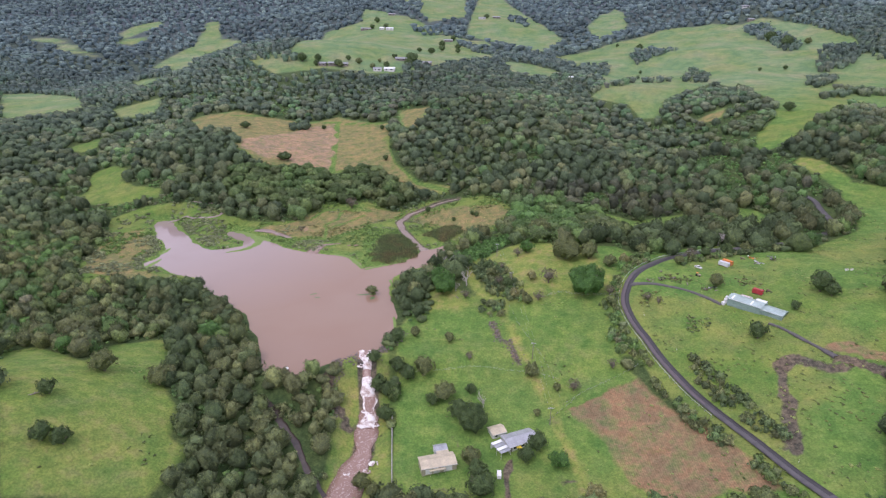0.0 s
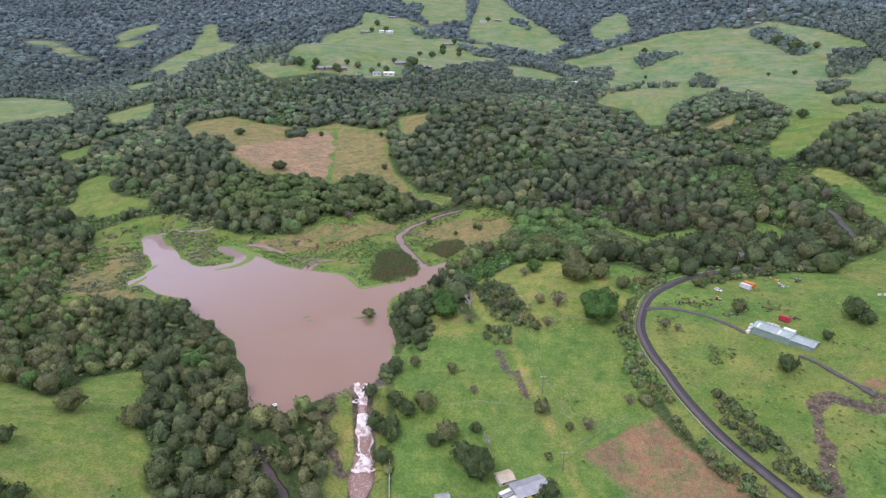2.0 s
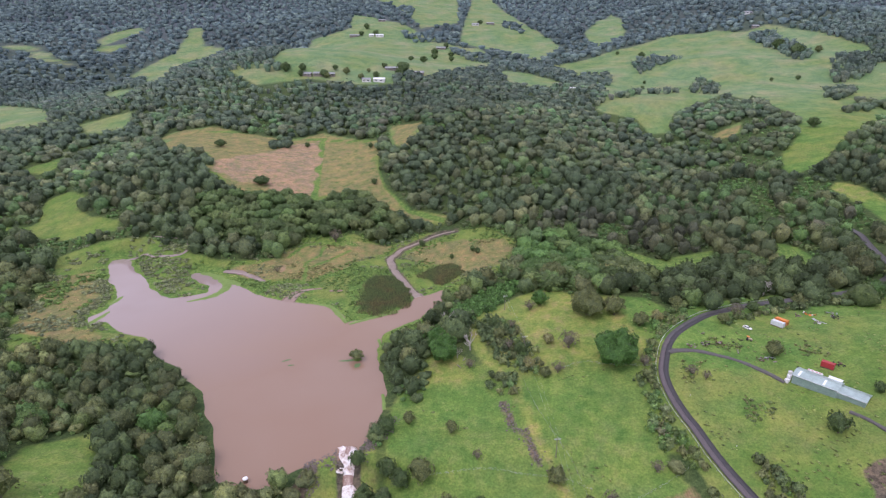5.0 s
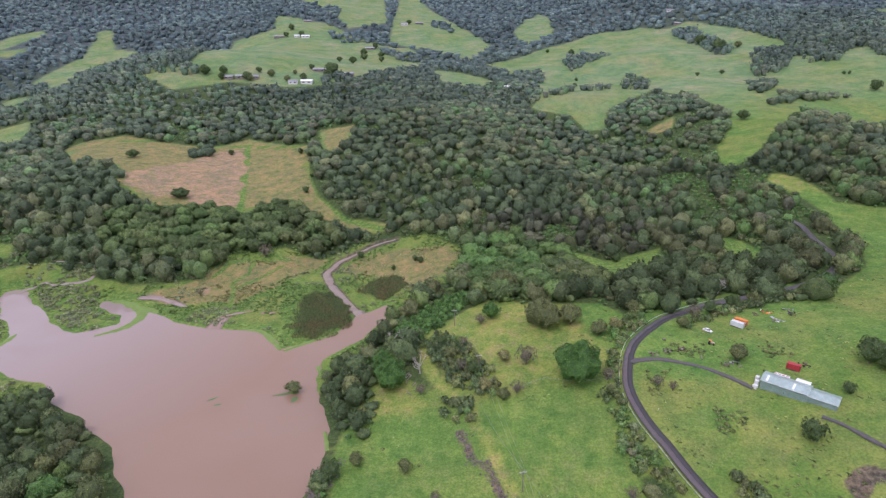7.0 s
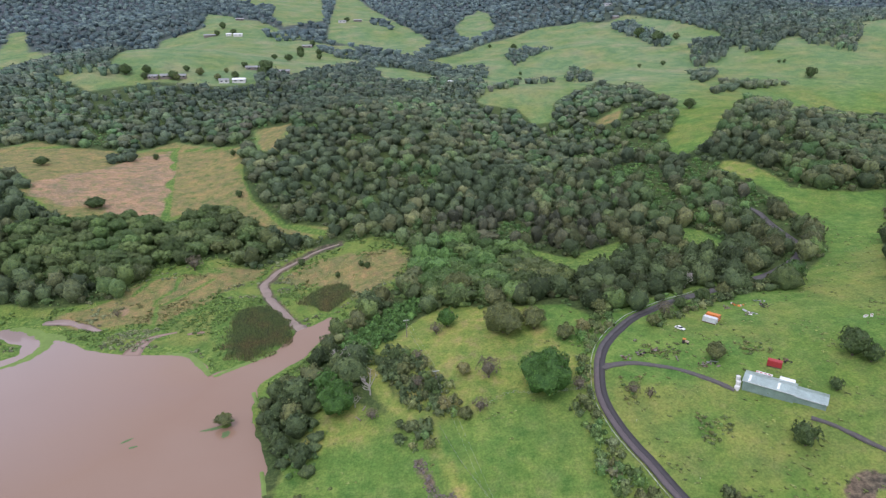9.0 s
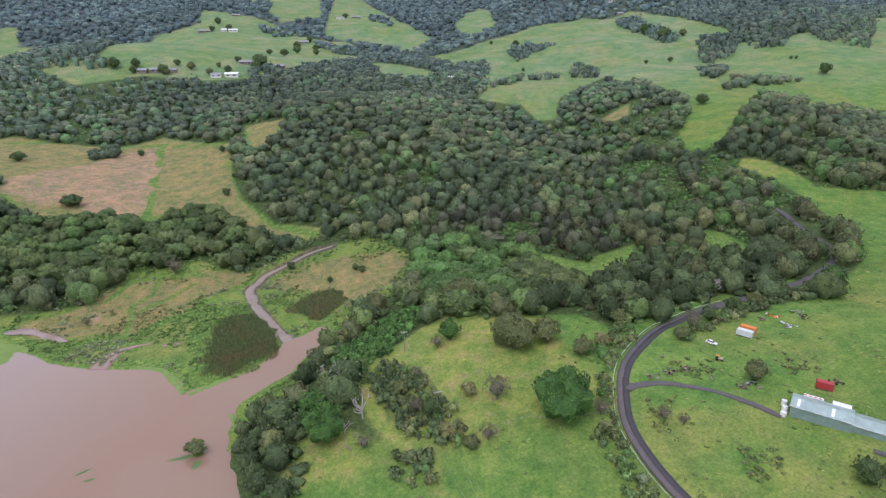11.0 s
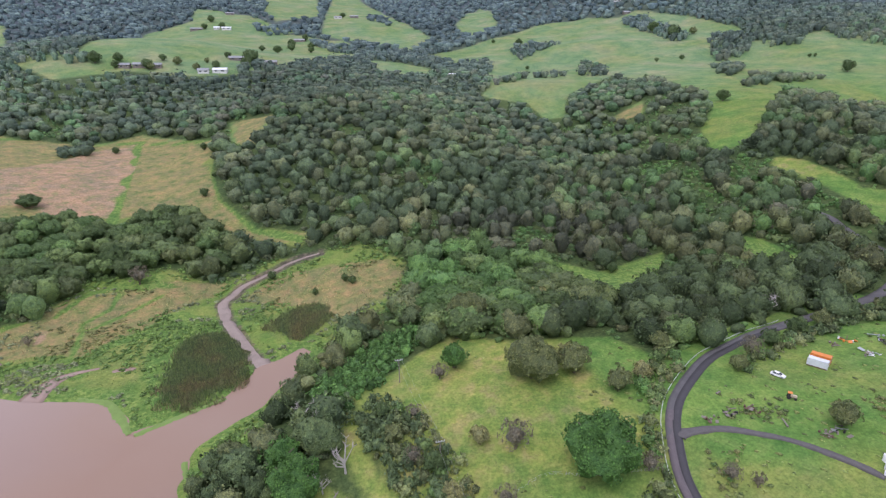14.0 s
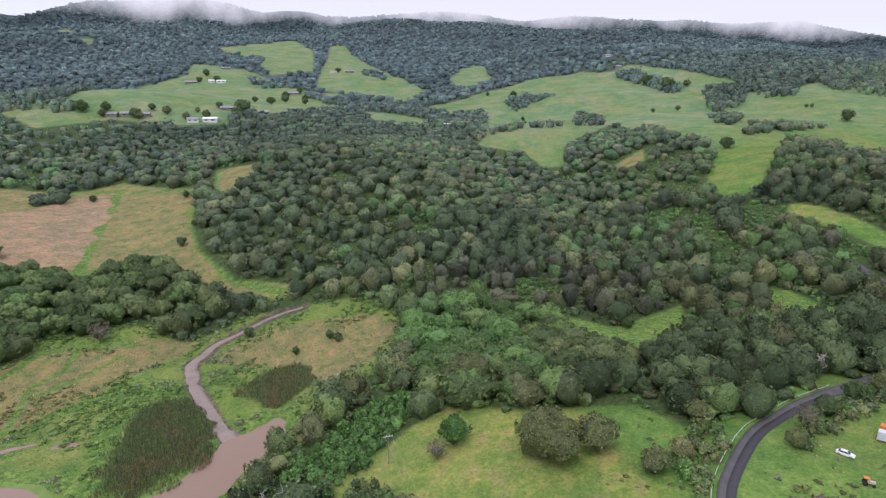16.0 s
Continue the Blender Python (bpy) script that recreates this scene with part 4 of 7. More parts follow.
def stands_back(x, y, tall):
    """Tall trees keep clear of the near side of a clearing, where only low growth fringes it."""
    d = np.hypot(x, y - 100)
    k = np.minimum(tall * 0.32 * d / 150, 22)
    ok = (is_open(x + x / d * k, y + (y - 100) / d * k) < 0) | (y < 400)
    for poly in COPSES.values():
        ok |= inside(x, y, poly) > 0
    return ok


def gaps(x, y):
    """Breaks in the canopy on the hill, filled with vines and low bright shrubs."""
    return (value_noise(x, y, 46, 52) * 0.65 + value_noise(x, y, 17, 53) * 0.35 > 0.7) & (y > 480) & (y < 980) & (inside(x, y, BRIGHT_GROVE) < -4) & (inside(x, y, LUSH_ROW) < -4)


def build_woods():
    rng = np.random.default_rng(5)
    fine = [crown_shape(rng, 300, 0.072, BALL_FINE, 14, rng.uniform(0.7, 0.95), rng.uniform(0.26, 0.34)) for _ in range(10)]
    fair = [crown_shape(rng, 150, 0.085, BALL_FINE, 11, rng.uniform(0.7, 0.95), 0.32) for _ in range(8)]
    umbrella = [crown_shape(rng, 440, 0.06, BALL_DENSE, 20, 0.8, 0.24, 0.35) for _ in range(6)]
    low = [crown_shape(rng, 44, 0.12, BALL_FINE, 9, 0.85, 0.36) for _ in range(8)]
    lower = [crown_shape(rng, 36, 0.17, BALL_COARSE, 8, 0.8, 0.36) for _ in range(6)]
    mid = [crown_shape(rng, 40, 0.12, BALL_FINE, 10, rng.uniform(0.7, 0.95), 0.34) for _ in range(8)]
    far_mid = [crown_shape(rng, 16, 0.19, BALL_COARSE, 9, 0.85, 0.36) for _ in range(8)]
    far = [crown_shape(rng, 3, 0.26, BALL_COARSE, 9, 0.75, 0.36) for _ in range(6)]
    bush = [crown_shape(rng, 60, 0.2, BALL_COARSE, 9, 0.9, 0.36) for _ in range(6)]
    x, y = scatter(-430, 430, 165, 640, 11.4, rng)
    nx, ny = scatter(-430, -20, 165, 430, 8.6, rng)
    small = lambda x, y: (x < -20) & (y < 430)
    wide = ~small(x, y)
    x, y = np.append(x[wide], nx), np.append(y[wide], ny)
    groves = (inside(x, y, BRIGHT_GROVE) > -2) | (inside(x, y, LUSH_ROW) > -2)
    spires = inside(x, y, CASUARINAS) > -2
    ok = wooded(x, y) & ((value_noise(x, y, 15, 41) > 0.14) | groves) & stands_back(x, y, 10) & ~gaps(x, y)
    x, y, groves, spires = x[ok], y[ok], groves[ok], spires[ok]
    r = rng.uniform(3.9, 7.2, len(x)) * (0.8 + 0.35 * value_noise(x, y, 40, 31))
    r = np.where(small(x, y), r * 0.74, r)
    r = np.where(groves, rng.uniform(6.4, 8.6, len(x)), np.where(spires, rng.uniform(4.2, 5.6, len(x)), r))
    h, tone = r * rng.uniform(1.15, 1.5, len(x)) + 4.5, hazed_tone(x, y, rng)
    h = np.where(groves, h * 0.72 + 1.5, np.where(spires, h * 1.15, h))
    for part_of, shapes, leaves in ((groves, umbrella, LEAVES), (spires & ~groves, fair, LEAVES), ((y < 455) & ~groves & ~spires, fine, LEAVES), ((y >= 455) & ~groves & ~spires, fair, LEAVES)):
        grow("woodland", x[part_of], y[part_of], r[part_of], h[part_of], tone[part_of], shapes, rng, "dense mixed subtropical woodland of dark and olive green trees", leaves=leaves)
    x, y = scatter(-430, 430, 165, 640, 9.0, rng)
    ok = wooded(x, y)
    x, y = x[ok], y[ok]
    r = rng.uniform(2.4, 4.6, len(x))
    r = np.where(gaps(x, y), r * 0.7, r)
    h, tone = r * rng.uniform(0.8, 1.2, len(x)) + 0.6, hazed_tone(x, y, rng)
    tone = np.where(gaps(x, y)[:, None], np.array(FRESH) * rng.uniform(0.8, 1.25, (len(x), 1)), tone)
    for part_of, shapes in ((y < 430, low), (y >= 430, lower)):
        grow("understorey", x[part_of], y[part_of], r[part_of], h[part_of], tone[part_of], shapes, rng, "smaller olive and dark green trees filling the woodland", category="woodland")
    x, y = scatter(-430, 430, 165, 900, 5.2, rng)
    ok = wooded(x, y, 9.0) & (((value_noise(x, y, 11, 43) > 0.55) & (y < 540)) | (gaps(x, y) & (value_noise(x, y, 7, 54) > 0.25)))
    x, y = x[ok], y[ok]
    r = rng.uniform(1.3, 2.6, len(x))
    grow("undergrowth", x, y, r, r * rng.uniform(1.0, 1.5, len(x)), hazed_tone(x, y, rng) * 0.4 + np.array(FRESH) * rng.uniform(0.55, 0.95, (len(x), 1)), far, rng, "bright green undergrowth and vines at the wood's edges", 0.0, "undergrowth")
    x, y = scatter(-200, 250, 165, 420, 3.4, rng)
    ok = np.zeros(len(x), bool)
    for poly in SHRUBBERY.values():
        ok |= inside(x, y, poly) > 0
    ok &= (line_distance(x, y, GULLY_LINE) > 1.8) & (line_distance(x, y, ROAD_LINE) > 4.6) & (value_noise(x, y, 8, 44) > np.where(y > 330, 0.12, np.where(x < 125, np.where(y < 262, 0.5, 0.2), 0.14)))
    x, y = x[ok], y[ok]
    r = rng.uniform(1.1, 3.0, len(x))
    grow("shrubbery", x, y, r, r * rng.uniform(1.0, 1.5, len(x)) + 0.6, np.where((inside(x, y, SHRUBBERY["vine_bank"]) > 0)[:, None], np.array(FRESH) * rng.uniform(0.8, 1.3, (len(x), 1)), hazed_tone(x, y, rng) * 1.15), bush, rng, "scrubby dark green and grey bushes along the verges", 0.0, "shrubs")
    x, y = scatter(105, 260, 190, 380, 1.9, rng)
    ok = np.zeros(len(x), bool)
    for poly in SCRUB.values():
        ok |= inside(x, y, poly) + 4 * (value_noise(x, y, 5, 46) - 0.5) > 0
    ok &= (line_distance(x, y, ROAD_LINE) > 4.6) & (line_distance(x, y, DRIVE_LINE) > 2.5) & (value_noise(x, y, 4, 47) > 0.42)
    x, y = x[ok], y[ok]
    r = rng.uniform(0.5, 1.3, len(x))
    grow("scrub", x, y, r, r * rng.uniform(0.7, 1.3, len(x)), hazed_tone(x, y, rng) * (1.25, 1.2, 1.05), lower, rng, "low brown-green weeds and brambles on the slope", 0.0, "weeds")
    x, y = scatter(-1100, 1300, 380, 1350, 11.8, rng)
    ok = ((y >= 640) | (np.abs(x) > 430)) & wooded(x, y) & stands_back(x, y, 9) & (~gaps(x, y) | (rng.uniform(0, 1, len(x)) < 0.25))
    x, y = x[ok], y[ok]
    r = rng.uniform(4.4, 8.2, len(x))
    h, tone = r * rng.uniform(0.85, 1.2, len(x)) + 3, hazed_tone(x, y, rng)
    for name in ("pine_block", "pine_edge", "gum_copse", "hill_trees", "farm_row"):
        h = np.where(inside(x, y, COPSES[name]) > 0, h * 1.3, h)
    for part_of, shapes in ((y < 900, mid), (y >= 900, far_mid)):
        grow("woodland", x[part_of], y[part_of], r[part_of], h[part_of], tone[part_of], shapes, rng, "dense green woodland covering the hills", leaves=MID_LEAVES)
    x, y = scatter(-2600, 3300, 1350, 4000, 22, rng)
    ok = wooded(x, y) & stands_back(x, y, 6) & ((y < 3500) | (x > 900))
    x, y = x[ok], y[ok]
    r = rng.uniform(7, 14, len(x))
    grow("woodland", x, y, r, r * rng.uniform(0.6, 1.0, len(x)) + 3, hazed_tone(x, y, rng), far, rng, "forest on the distant range with blue haze painted into its colour", leaves=FAR_LEAVES)


build_woods()

# ---- single trees ----
DEAD = plain("dead_wood", (0.42, 0.39, 0.36), 0.9, 0, 0.3, 2.0, 0.4)
TREE_KINDS = {
    0: ("dark green broad-leaved tree with a dense rounded crown", (0.085, 0.132, 0.055)),
    1: ("olive green tree with a loose rounded crown", (0.15, 0.178, 0.08)),
    2: ("lush bright green fig tree with a dense crown", (0.082, 0.18, 0.05)),
    3: ("small grey-brown half-bare tree with thin twigs", (0.185, 0.17, 0.135)),
    4: ("pale yellow-green flowering tree in full bloom", (0.27, 0.27, 0.13)),
    5: ("bare dead tree with bleached grey branches", (0.4, 0.38, 0.35)),
}


def limb_mesh(rng, bare):
    """A tapered trunk with forking limbs, one metre to the crown's edge."""
    bm = bmesh.new()

    def stick(a, b, ra, rb):
        d = Vector(b) - Vector(a)
        q = d.to_track_quat("Z", "Y").to_matrix().to_4x4()
        bmesh.ops.create_cone(bm, cap_ends=True, segments=6, radius1=ra, radius2=rb, depth=d.length, matrix=Matrix.Translation((Vector(a) + Vector(b)) / 2) @ q)

    stick((0, 0, -0.08), (0.02, 0.02, 0.3), 0.085, 0.06)
    stick((0.02, 0.02, 0.3), (0, -0.02, 0.6), 0.06, 0.035)
    for k in range(11 if bare else 5):
        a = rng.uniform(0, 6.28)
        z0 = rng.uniform(0.18, 0.5)
        e = (math.cos(a) * rng.uniform(0.4, 0.8), math.sin(a) * rng.uniform(0.4, 0.8), z0 + rng.uniform(0.2, 0.5))
        stick((0, 0, z0), e, 0.035, 0.014)
        if bare:
            for _ in range(3):
                g = tuple(c + rng.uniform(-0.28, 0.28) for c in e[:2]) + (e[2] + rng.uniform(0.02, 0.3),)
                stick(e, g, 0.016, 0.006)
    me = bpy.data.meshes.new("trunk")
    bm.to_mesh(me)
    bm.free()
    me.materials.append(DEAD if bare else BARK)
    return me


def tree_template(kind, cards, size, rng):
    label, tone = TREE_KINDS[kind]
    ob = new("dead_tree" if kind == 5 else "tree")
    tagged(ob, label, "tree")
    trunk = new("trunk", limb_mesh(rng, kind == 5))
    trunk.parent = ob
    if kind != 5:
        thin = 1.6 if kind == 3 else 1.0
        v, f = crown_shape(rng, int(cards * thin), size * (0.62 if kind == 3 else 1), BALL_DENSE if cards > 1500 else BALL_FINE, 34 if cards > 1500 else 16, 0.85, 0.24 if cards > 1500 else 0.29, even=True)
        if kind == 3:
            body = len(v) - 4 * int(cards * thin)
            v[:body] = (v[:body] - (0, 0, 0.3)) * 0.62 + (0, 0, 0.3)
        v[:, :2] *= 1.02 / np.abs(v[:, :2]).max()
        v[:, 2] = v[:, 2] * 0.85 + 0.13
        me = mesh_from("crown", v, f, LEAVES, False)
        n = len(v)
        colour_layer(me, "tone", np.array(tone)[None] * rng.uniform(0.92, 1.08, (n, 1)))
        crown = new("crown", me)
        crown.parent = ob
    return ob


def plant_trees():
    rng = np.random.default_rng(8)
    made = {}
    for group, trees in SINGLE_TREES.items():
        for x, y, r, kind in trees:
            level = 2 if r > 8 and y < 700 else (1 if r > 3.0 else 0)
            key = (kind, level, int(rng.integers(0, 2)))
            tall = r * rng.uniform(1.25, 1.5) + (1.0 if kind != 5 else 3.0)
            if "bushes" in group:
                tall *= 0.62
            place = pose(x, y, one_height(x, y) - 0.05, 0, 0, rng.uniform(0, 360)) @ Matrix.Diagonal((r, r, tall, 1))
            if key in made:
                first, size = made[key]
                ob = copy_thing(first, place @ Matrix.Diagonal((1 / size[0], 1 / size[0], 1 / size[1], 1)))
            else:
                ob = tree_template(kind, (180, 620, 3600)[level], (0.13, 0.07, 0.03)[level], rng)
                made[key] = ob, (r, tall)
                ob.matrix_basis = place
            tagged(ob, group=group)


plant_trees()

# ---- water courses and marsh ----
ribbon("creek", CREEK_LINE, [13, 9, 10, 6, 7.5, 5.5, 3.2, 2.2, 1.4], SAND, 0.16, "shallow silty pink-brown creek winding through the marsh", "creek", ragged=0.4, sunk=True)


def churn_material():
    """Brown flood water torn by streaks and rings of froth."""
    m, n, l, p = material("churned_water")
    v = noise_node(n, l, 0.55, 6, 0.6)
    v.inputs["Distortion"].default_value = 2.2
    r = ramp_node(n, l, v.outputs[0], [(0.40, (0.29, 0.185, 0.145)), (0.58, (0.32, 0.21, 0.17)), (0.615, (0.62, 0.54, 0.5)), (0.65, (0.33, 0.225, 0.18))])
    l.new(r.outputs[0], p.inputs["Base Color"])
    p.inputs["Roughness"].default_value = 0.25
    bump_node(n, l, v.outputs[0], p, 0.5, 0.3)
    return m


CHURN = churn_material()
GULLY_WATER = plain("gully_water", (0.075, 0.058, 0.048), 0.25, 0, 0.4, 0.5, 0.3)
ribbon("gully_stream", GULLY_LINE, [2.5, 4.5, 3, 4.2, 3, 4.5], GULLY_WATER, 0.1, "dark brown stream in the gully below the dam", "stream", ragged=0.6, sunk=True)
ribbon("spillway_pool", CHUTE_LINE[3:], [7, 10, 10, 11.5, 14, 16], CHURN, 0.55, "brown rushing water below the spillway", "stream", ragged=0.25)

for pool_line, pool_widths in (([(-101, 425), (-97, 438), (-91, 443), (-82, 445)], [9, 6, 4.2, 1.6]), ([(-159, 475), (-145, 471), (-135, 465), (-125, 457)], [4, 7, 6, 2.5]), ([(-76, 441), (-71, 442), (-67, 441)], [1.8, 3.2, 1.4])):
    ribbon("marsh_pool", pool_line, pool_widths, WATER, 0.12, "shallow muddy flood pool in the marsh grass", "pool", ragged=0.3)
ribbon("creek", [(-247, 499), (-232, 502), (-215, 492), (-199, 493), (-195, 499), (-194.7, 506), (-203, 515), (-228, 519.5)], [9, 5, 4, 4, 5, 4, 3, 1.5], WATER, 0.12, "narrow muddy creek running into the lake's arm", "creek", ragged=0.4, sunk=True)


def cascade():
    """White water falling down the spillway: rough, frothy, with standing waves."""
    rng = np.random.default_rng(3)
    pts = curve_points(CHUTE_LINE[:5], 0.5)
    verts, faces, cols = [], [], 15
    n = len(pts)
    for i, (px, py) in enumerate(pts):
        k = i / (n - 1)
        width = np.interp(k, [0, 0.1, 0.26, 0.36, 0.42, 0.66, 0.78, 0.9, 1], [8.5, 7.0, 4.2, 4.4, 7.8, 7.2, 4.6, 8.4, 7.5])
        for c in range(cols):
            u = c / (cols - 1) - 0.5
            x = px + u * width + 0.5 * math.sin(i * 0.35)
            edge = 1 - (2 * abs(u)) ** 3
            froth = 0.55 * float(value_noise(x, py, 1.1, 50)) + 0.35 * float(value_noise(x, py, 0.45, 51))
            verts.append((x, py, one_height(px, py) + 0.25 + edge * (0.35 + froth)))
    for i in range(n - 1):
        for c in range(cols - 1):
            a = i * cols + c
            faces.append((a, a + 1, a + cols + 1, a + cols))
    me = mesh_from("cascade", verts, faces, FOAM, True)
    me.materials.append(CHURN)
    at = np.repeat(np.arange(n - 1) / (n - 1), cols - 1)
    across = np.tile(np.abs(np.arange(cols - 1) / (cols - 2) - 0.5), n - 1)
    brown = ((at > 0.6) & (at < 0.82) & (across < 0.4)) | ((at > 0.3) & (at < 0.36)) | ((at < 0.12) & (across < 0.18))
    me.polygons.foreach_set("material_index", brown.astype(np.int32))
    tagged(new("cascade", me), "foaming white water rushing down the dam's spillway", "cascade", kind="structure")


cascade()


def foam_patch(x, y, r, turn):
    """A torn sheet of froth lying on the pool, with holes in it."""
    rng = np.random.default_rng(int(x * 7 + y * 13) % 1000 + 1)
    verts, faces = [], []
    z = one_height(x, y) + 0.72
    rings, spokes = 7, 36
    ragged = 0.7 + 0.5 * rng.uniform(0, 1, spokes)
    ragged = (ragged + np.roll(ragged, 1)) / 2
    for k in range(rings):
        for s in range(spokes):
            a = turn + s / spokes * 2 * math.pi
            rr = r * (k + 0.3) / rings * ragged[s]
            up = 0.15 * rng.uniform(0, 1) * (k < rings - 1) - 0.2 * (k == rings - 1)
            verts.append((x + math.cos(a + k * 0.15) * rr, y + math.sin(a + k * 0.15) * rr * 0.75, z + up))
    for k in range(rings - 1):
        for s in range(spokes):
            a, b = k * spokes + s, k * spokes + (s + 1) % spokes
            if value_noise(verts[a][0], verts[a][1], 1.3, 55) > 0.36:
                faces.append((a, b, b + spokes, a + spokes))
    return tagged(new("foam_patch", mesh_from("foam_patch", verts, faces, FOAM, True)), "torn patch of white froth on brown water", "foam", "foam on the spillway pool")


for fx, fy, fr, ft in ((-36, 242, 3.8, 0.4), (-34, 237.5, 4.4, 2.2), (-38, 233.5, 2.4, 3.6), (-31, 234, 2.0, 5.0), (-29.5, 209, 2.6, 1.0), (-32, 204, 2.4, 4.2), (-40, 203, 1.8, 2.8), (-42, 265.5, 3.0, 0.9)):
    foam_patch(fx, fy, fr, ft)

REED = leaf_material("reeds", 0.8)


def blades(name, x, y, tall, wide, tone, label, category, lean=0.25, seed=1):
    """Upright blades, each a bent strip, joined into one stand."""
    rng = np.random.default_rng(seed)
    z = height(x, y) - 0.1
    n = len(x)
    a = rng.uniform(0, 2 * np.pi, n)
    dx, dy = np.cos(a) * wide / 2, np.sin(a) * wide / 2
    lx, ly = rng.normal(0, lean, n) * tall, rng.normal(0, lean, n) * tall
    v = np.stack([np.stack([x - dx, y - dy, z], 1), np.stack([x + dx, y + dy, z], 1), np.stack([x + dx * 0.8 + lx * 0.3, y + dy * 0.8 + ly * 0.3, z + tall * 0.6], 1), np.stack([x - dx * 0.8 + lx * 0.3, y - dy * 0.8 + ly * 0.3, z + tall * 0.6], 1), np.stack([x + lx, y + ly, z + tall], 1)], 1)
    i = 5 * np.arange(n)[:, None]
    f = np.concatenate([i + [0, 1, 2], i + [0, 2, 3], i + [3, 2, 4]])
    me = mesh_from(name, v.reshape(-1, 3), f, REED, False)
    colour_layer(me, "tone", np.repeat(tone, 5, 0))
    return tagged(new(name, me), label, category, kind="stuff")


def spread(poly, gap, rng, inner=0.0):
    xs, ys = [p[0] for p in poly], [p[1] for p in poly]
    x, y = scatter(min(xs), max(xs), min(ys), max(ys), gap, rng, False)
    ok = inside(x, y, poly) > inner + (value_noise(x, y, 6, 61) - 0.5) * 7
    return x[ok], y[ok]


def marsh_plants():
    rng = np.random.default_rng(12)
    for k, poly in enumerate((REED_A, REED_B)):
        x, y = spread(poly, 0.46, rng)
        edge = inside(x, y, poly) + (value_noise(x, y, 9, 64) - 0.5) * 9 + (value_noise(x, y, 2.5, 65) - 0.5) * 4
        keep = edge > rng.uniform(-2, 5, len(x))
        x, y = x[keep], y[keep]
        c = np.hypot(x - np.mean([p[0] for p in poly]), y - np.mean([p[1] for p in poly]))
        brown = np.clip(value_noise(x, y, 7, 62) * 1.4 - 0.3 - (y - poly[0][1]) * 0.012, 0, 1)[:, None]
        tone = np.array((0.17, 0.225, 0.11)) * (1 - 0.6 * brown) + np.array((0.27, 0.19, 0.125)) * 0.6 * brown
        blades("reed_bed", x, y, rng.uniform(1.5, 2.2, len(x)), 0.3, tone, "dark green and brown stand of bulrushes in the marsh", "reeds", 0.12, 20 + k)
    for k, (poly, gap, tone, tall) in enumerate(((LUSH, 1.1, (0.12, 0.21, 0.06), 0.8), (TAN_A, 1.25, (0.27, 0.22, 0.12), 0.8), (TAN_B, 1.25, (0.26, 0.22, 0.12), 0.8), (SEDGE, 1.5, (0.22, 0.20, 0.10), 0.9), (OPEN["marsh"], 1.9, (0.13, 0.17, 0.065), 0.9))):
        x, y = spread(poly, gap, rng)
        out = -inside(x, y, LAKE)
        clear = (out > 1.5) & (line_distance(x, y, CREEK_LINE) > 4) & (value_noise(x, y, 5, 70 + k) > 0.55)
        x, y = x[clear], y[clear]
        t = np.array(tone)[None] * (1.35 + 0.9 * value_noise(x, y, 9, 80 + k))[:, None]
        blades("marsh_grass", x, y, rng.uniform(0.4, 1.0, len(x)) * tall * 0.7, 0.5, t, "rank marsh grass and sedge round the lake", "grass", 0.35, 40 + k)


marsh_plants()


def marsh_bushes():
    """Rank weeds, ferns and small bushes over the wet ground."""
    rng = np.random.default_rng(13)
    weed = [crown_shape(rng, 14, 0.3, BALL_COARSE, 6, 0.8, 0.4) for _ in range(6)]
    x, y = scatter(-305, 62, 345, 552, 2.5, rng)
    dry = np.maximum(inside(x, y, TAN_A), inside(x, y, TAN_B))
    k = value_noise(x, y, 17, 95) * 0.6 + value_noise(x, y, 5, 96) * 0.4
    ok = (inside(x, y, OPEN["marsh"]) > -4) & (inside(x, y, LAKE) < -2.5) & (line_distance(x, y, CREEK_LINE) > 5) & (k > np.where(dry > 2, 0.66, 0.43))
    ok &= (inside(x, y, REED_A) < 0) & (inside(x, y, REED_B) < 0) & (inside(x, y, GREEN_GLADE) < 0)
    for t in MARSH_TRACKS:
        ok &= line_distance(x, y, t) > 2
    x, y, dry = x[ok], y[ok], dry[ok]
    r = rng.uniform(0.5, 1.7, len(x)) * np.where(x < -185, 1.25, 1)
    grey = (value_noise(x, y, 26, 97) > np.where(x < -185, 0.35, 0.6))[:, None]
    tone = np.where(grey, np.array((0.205, 0.24, 0.14)), np.where((dry > 2)[:, None], np.array((0.20, 0.21, 0.09)), np.array((0.14, 0.235, 0.07)))) * rng.uniform(0.7, 1.3, (len(x), 1))
    grow("marsh_weeds", x, y, r, r * rng.uniform(0.6, 1.1, len(x)), tone, weed, rng, "rank green and grey-green weeds filling the marsh", 0.0, "weeds")


marsh_bushes()


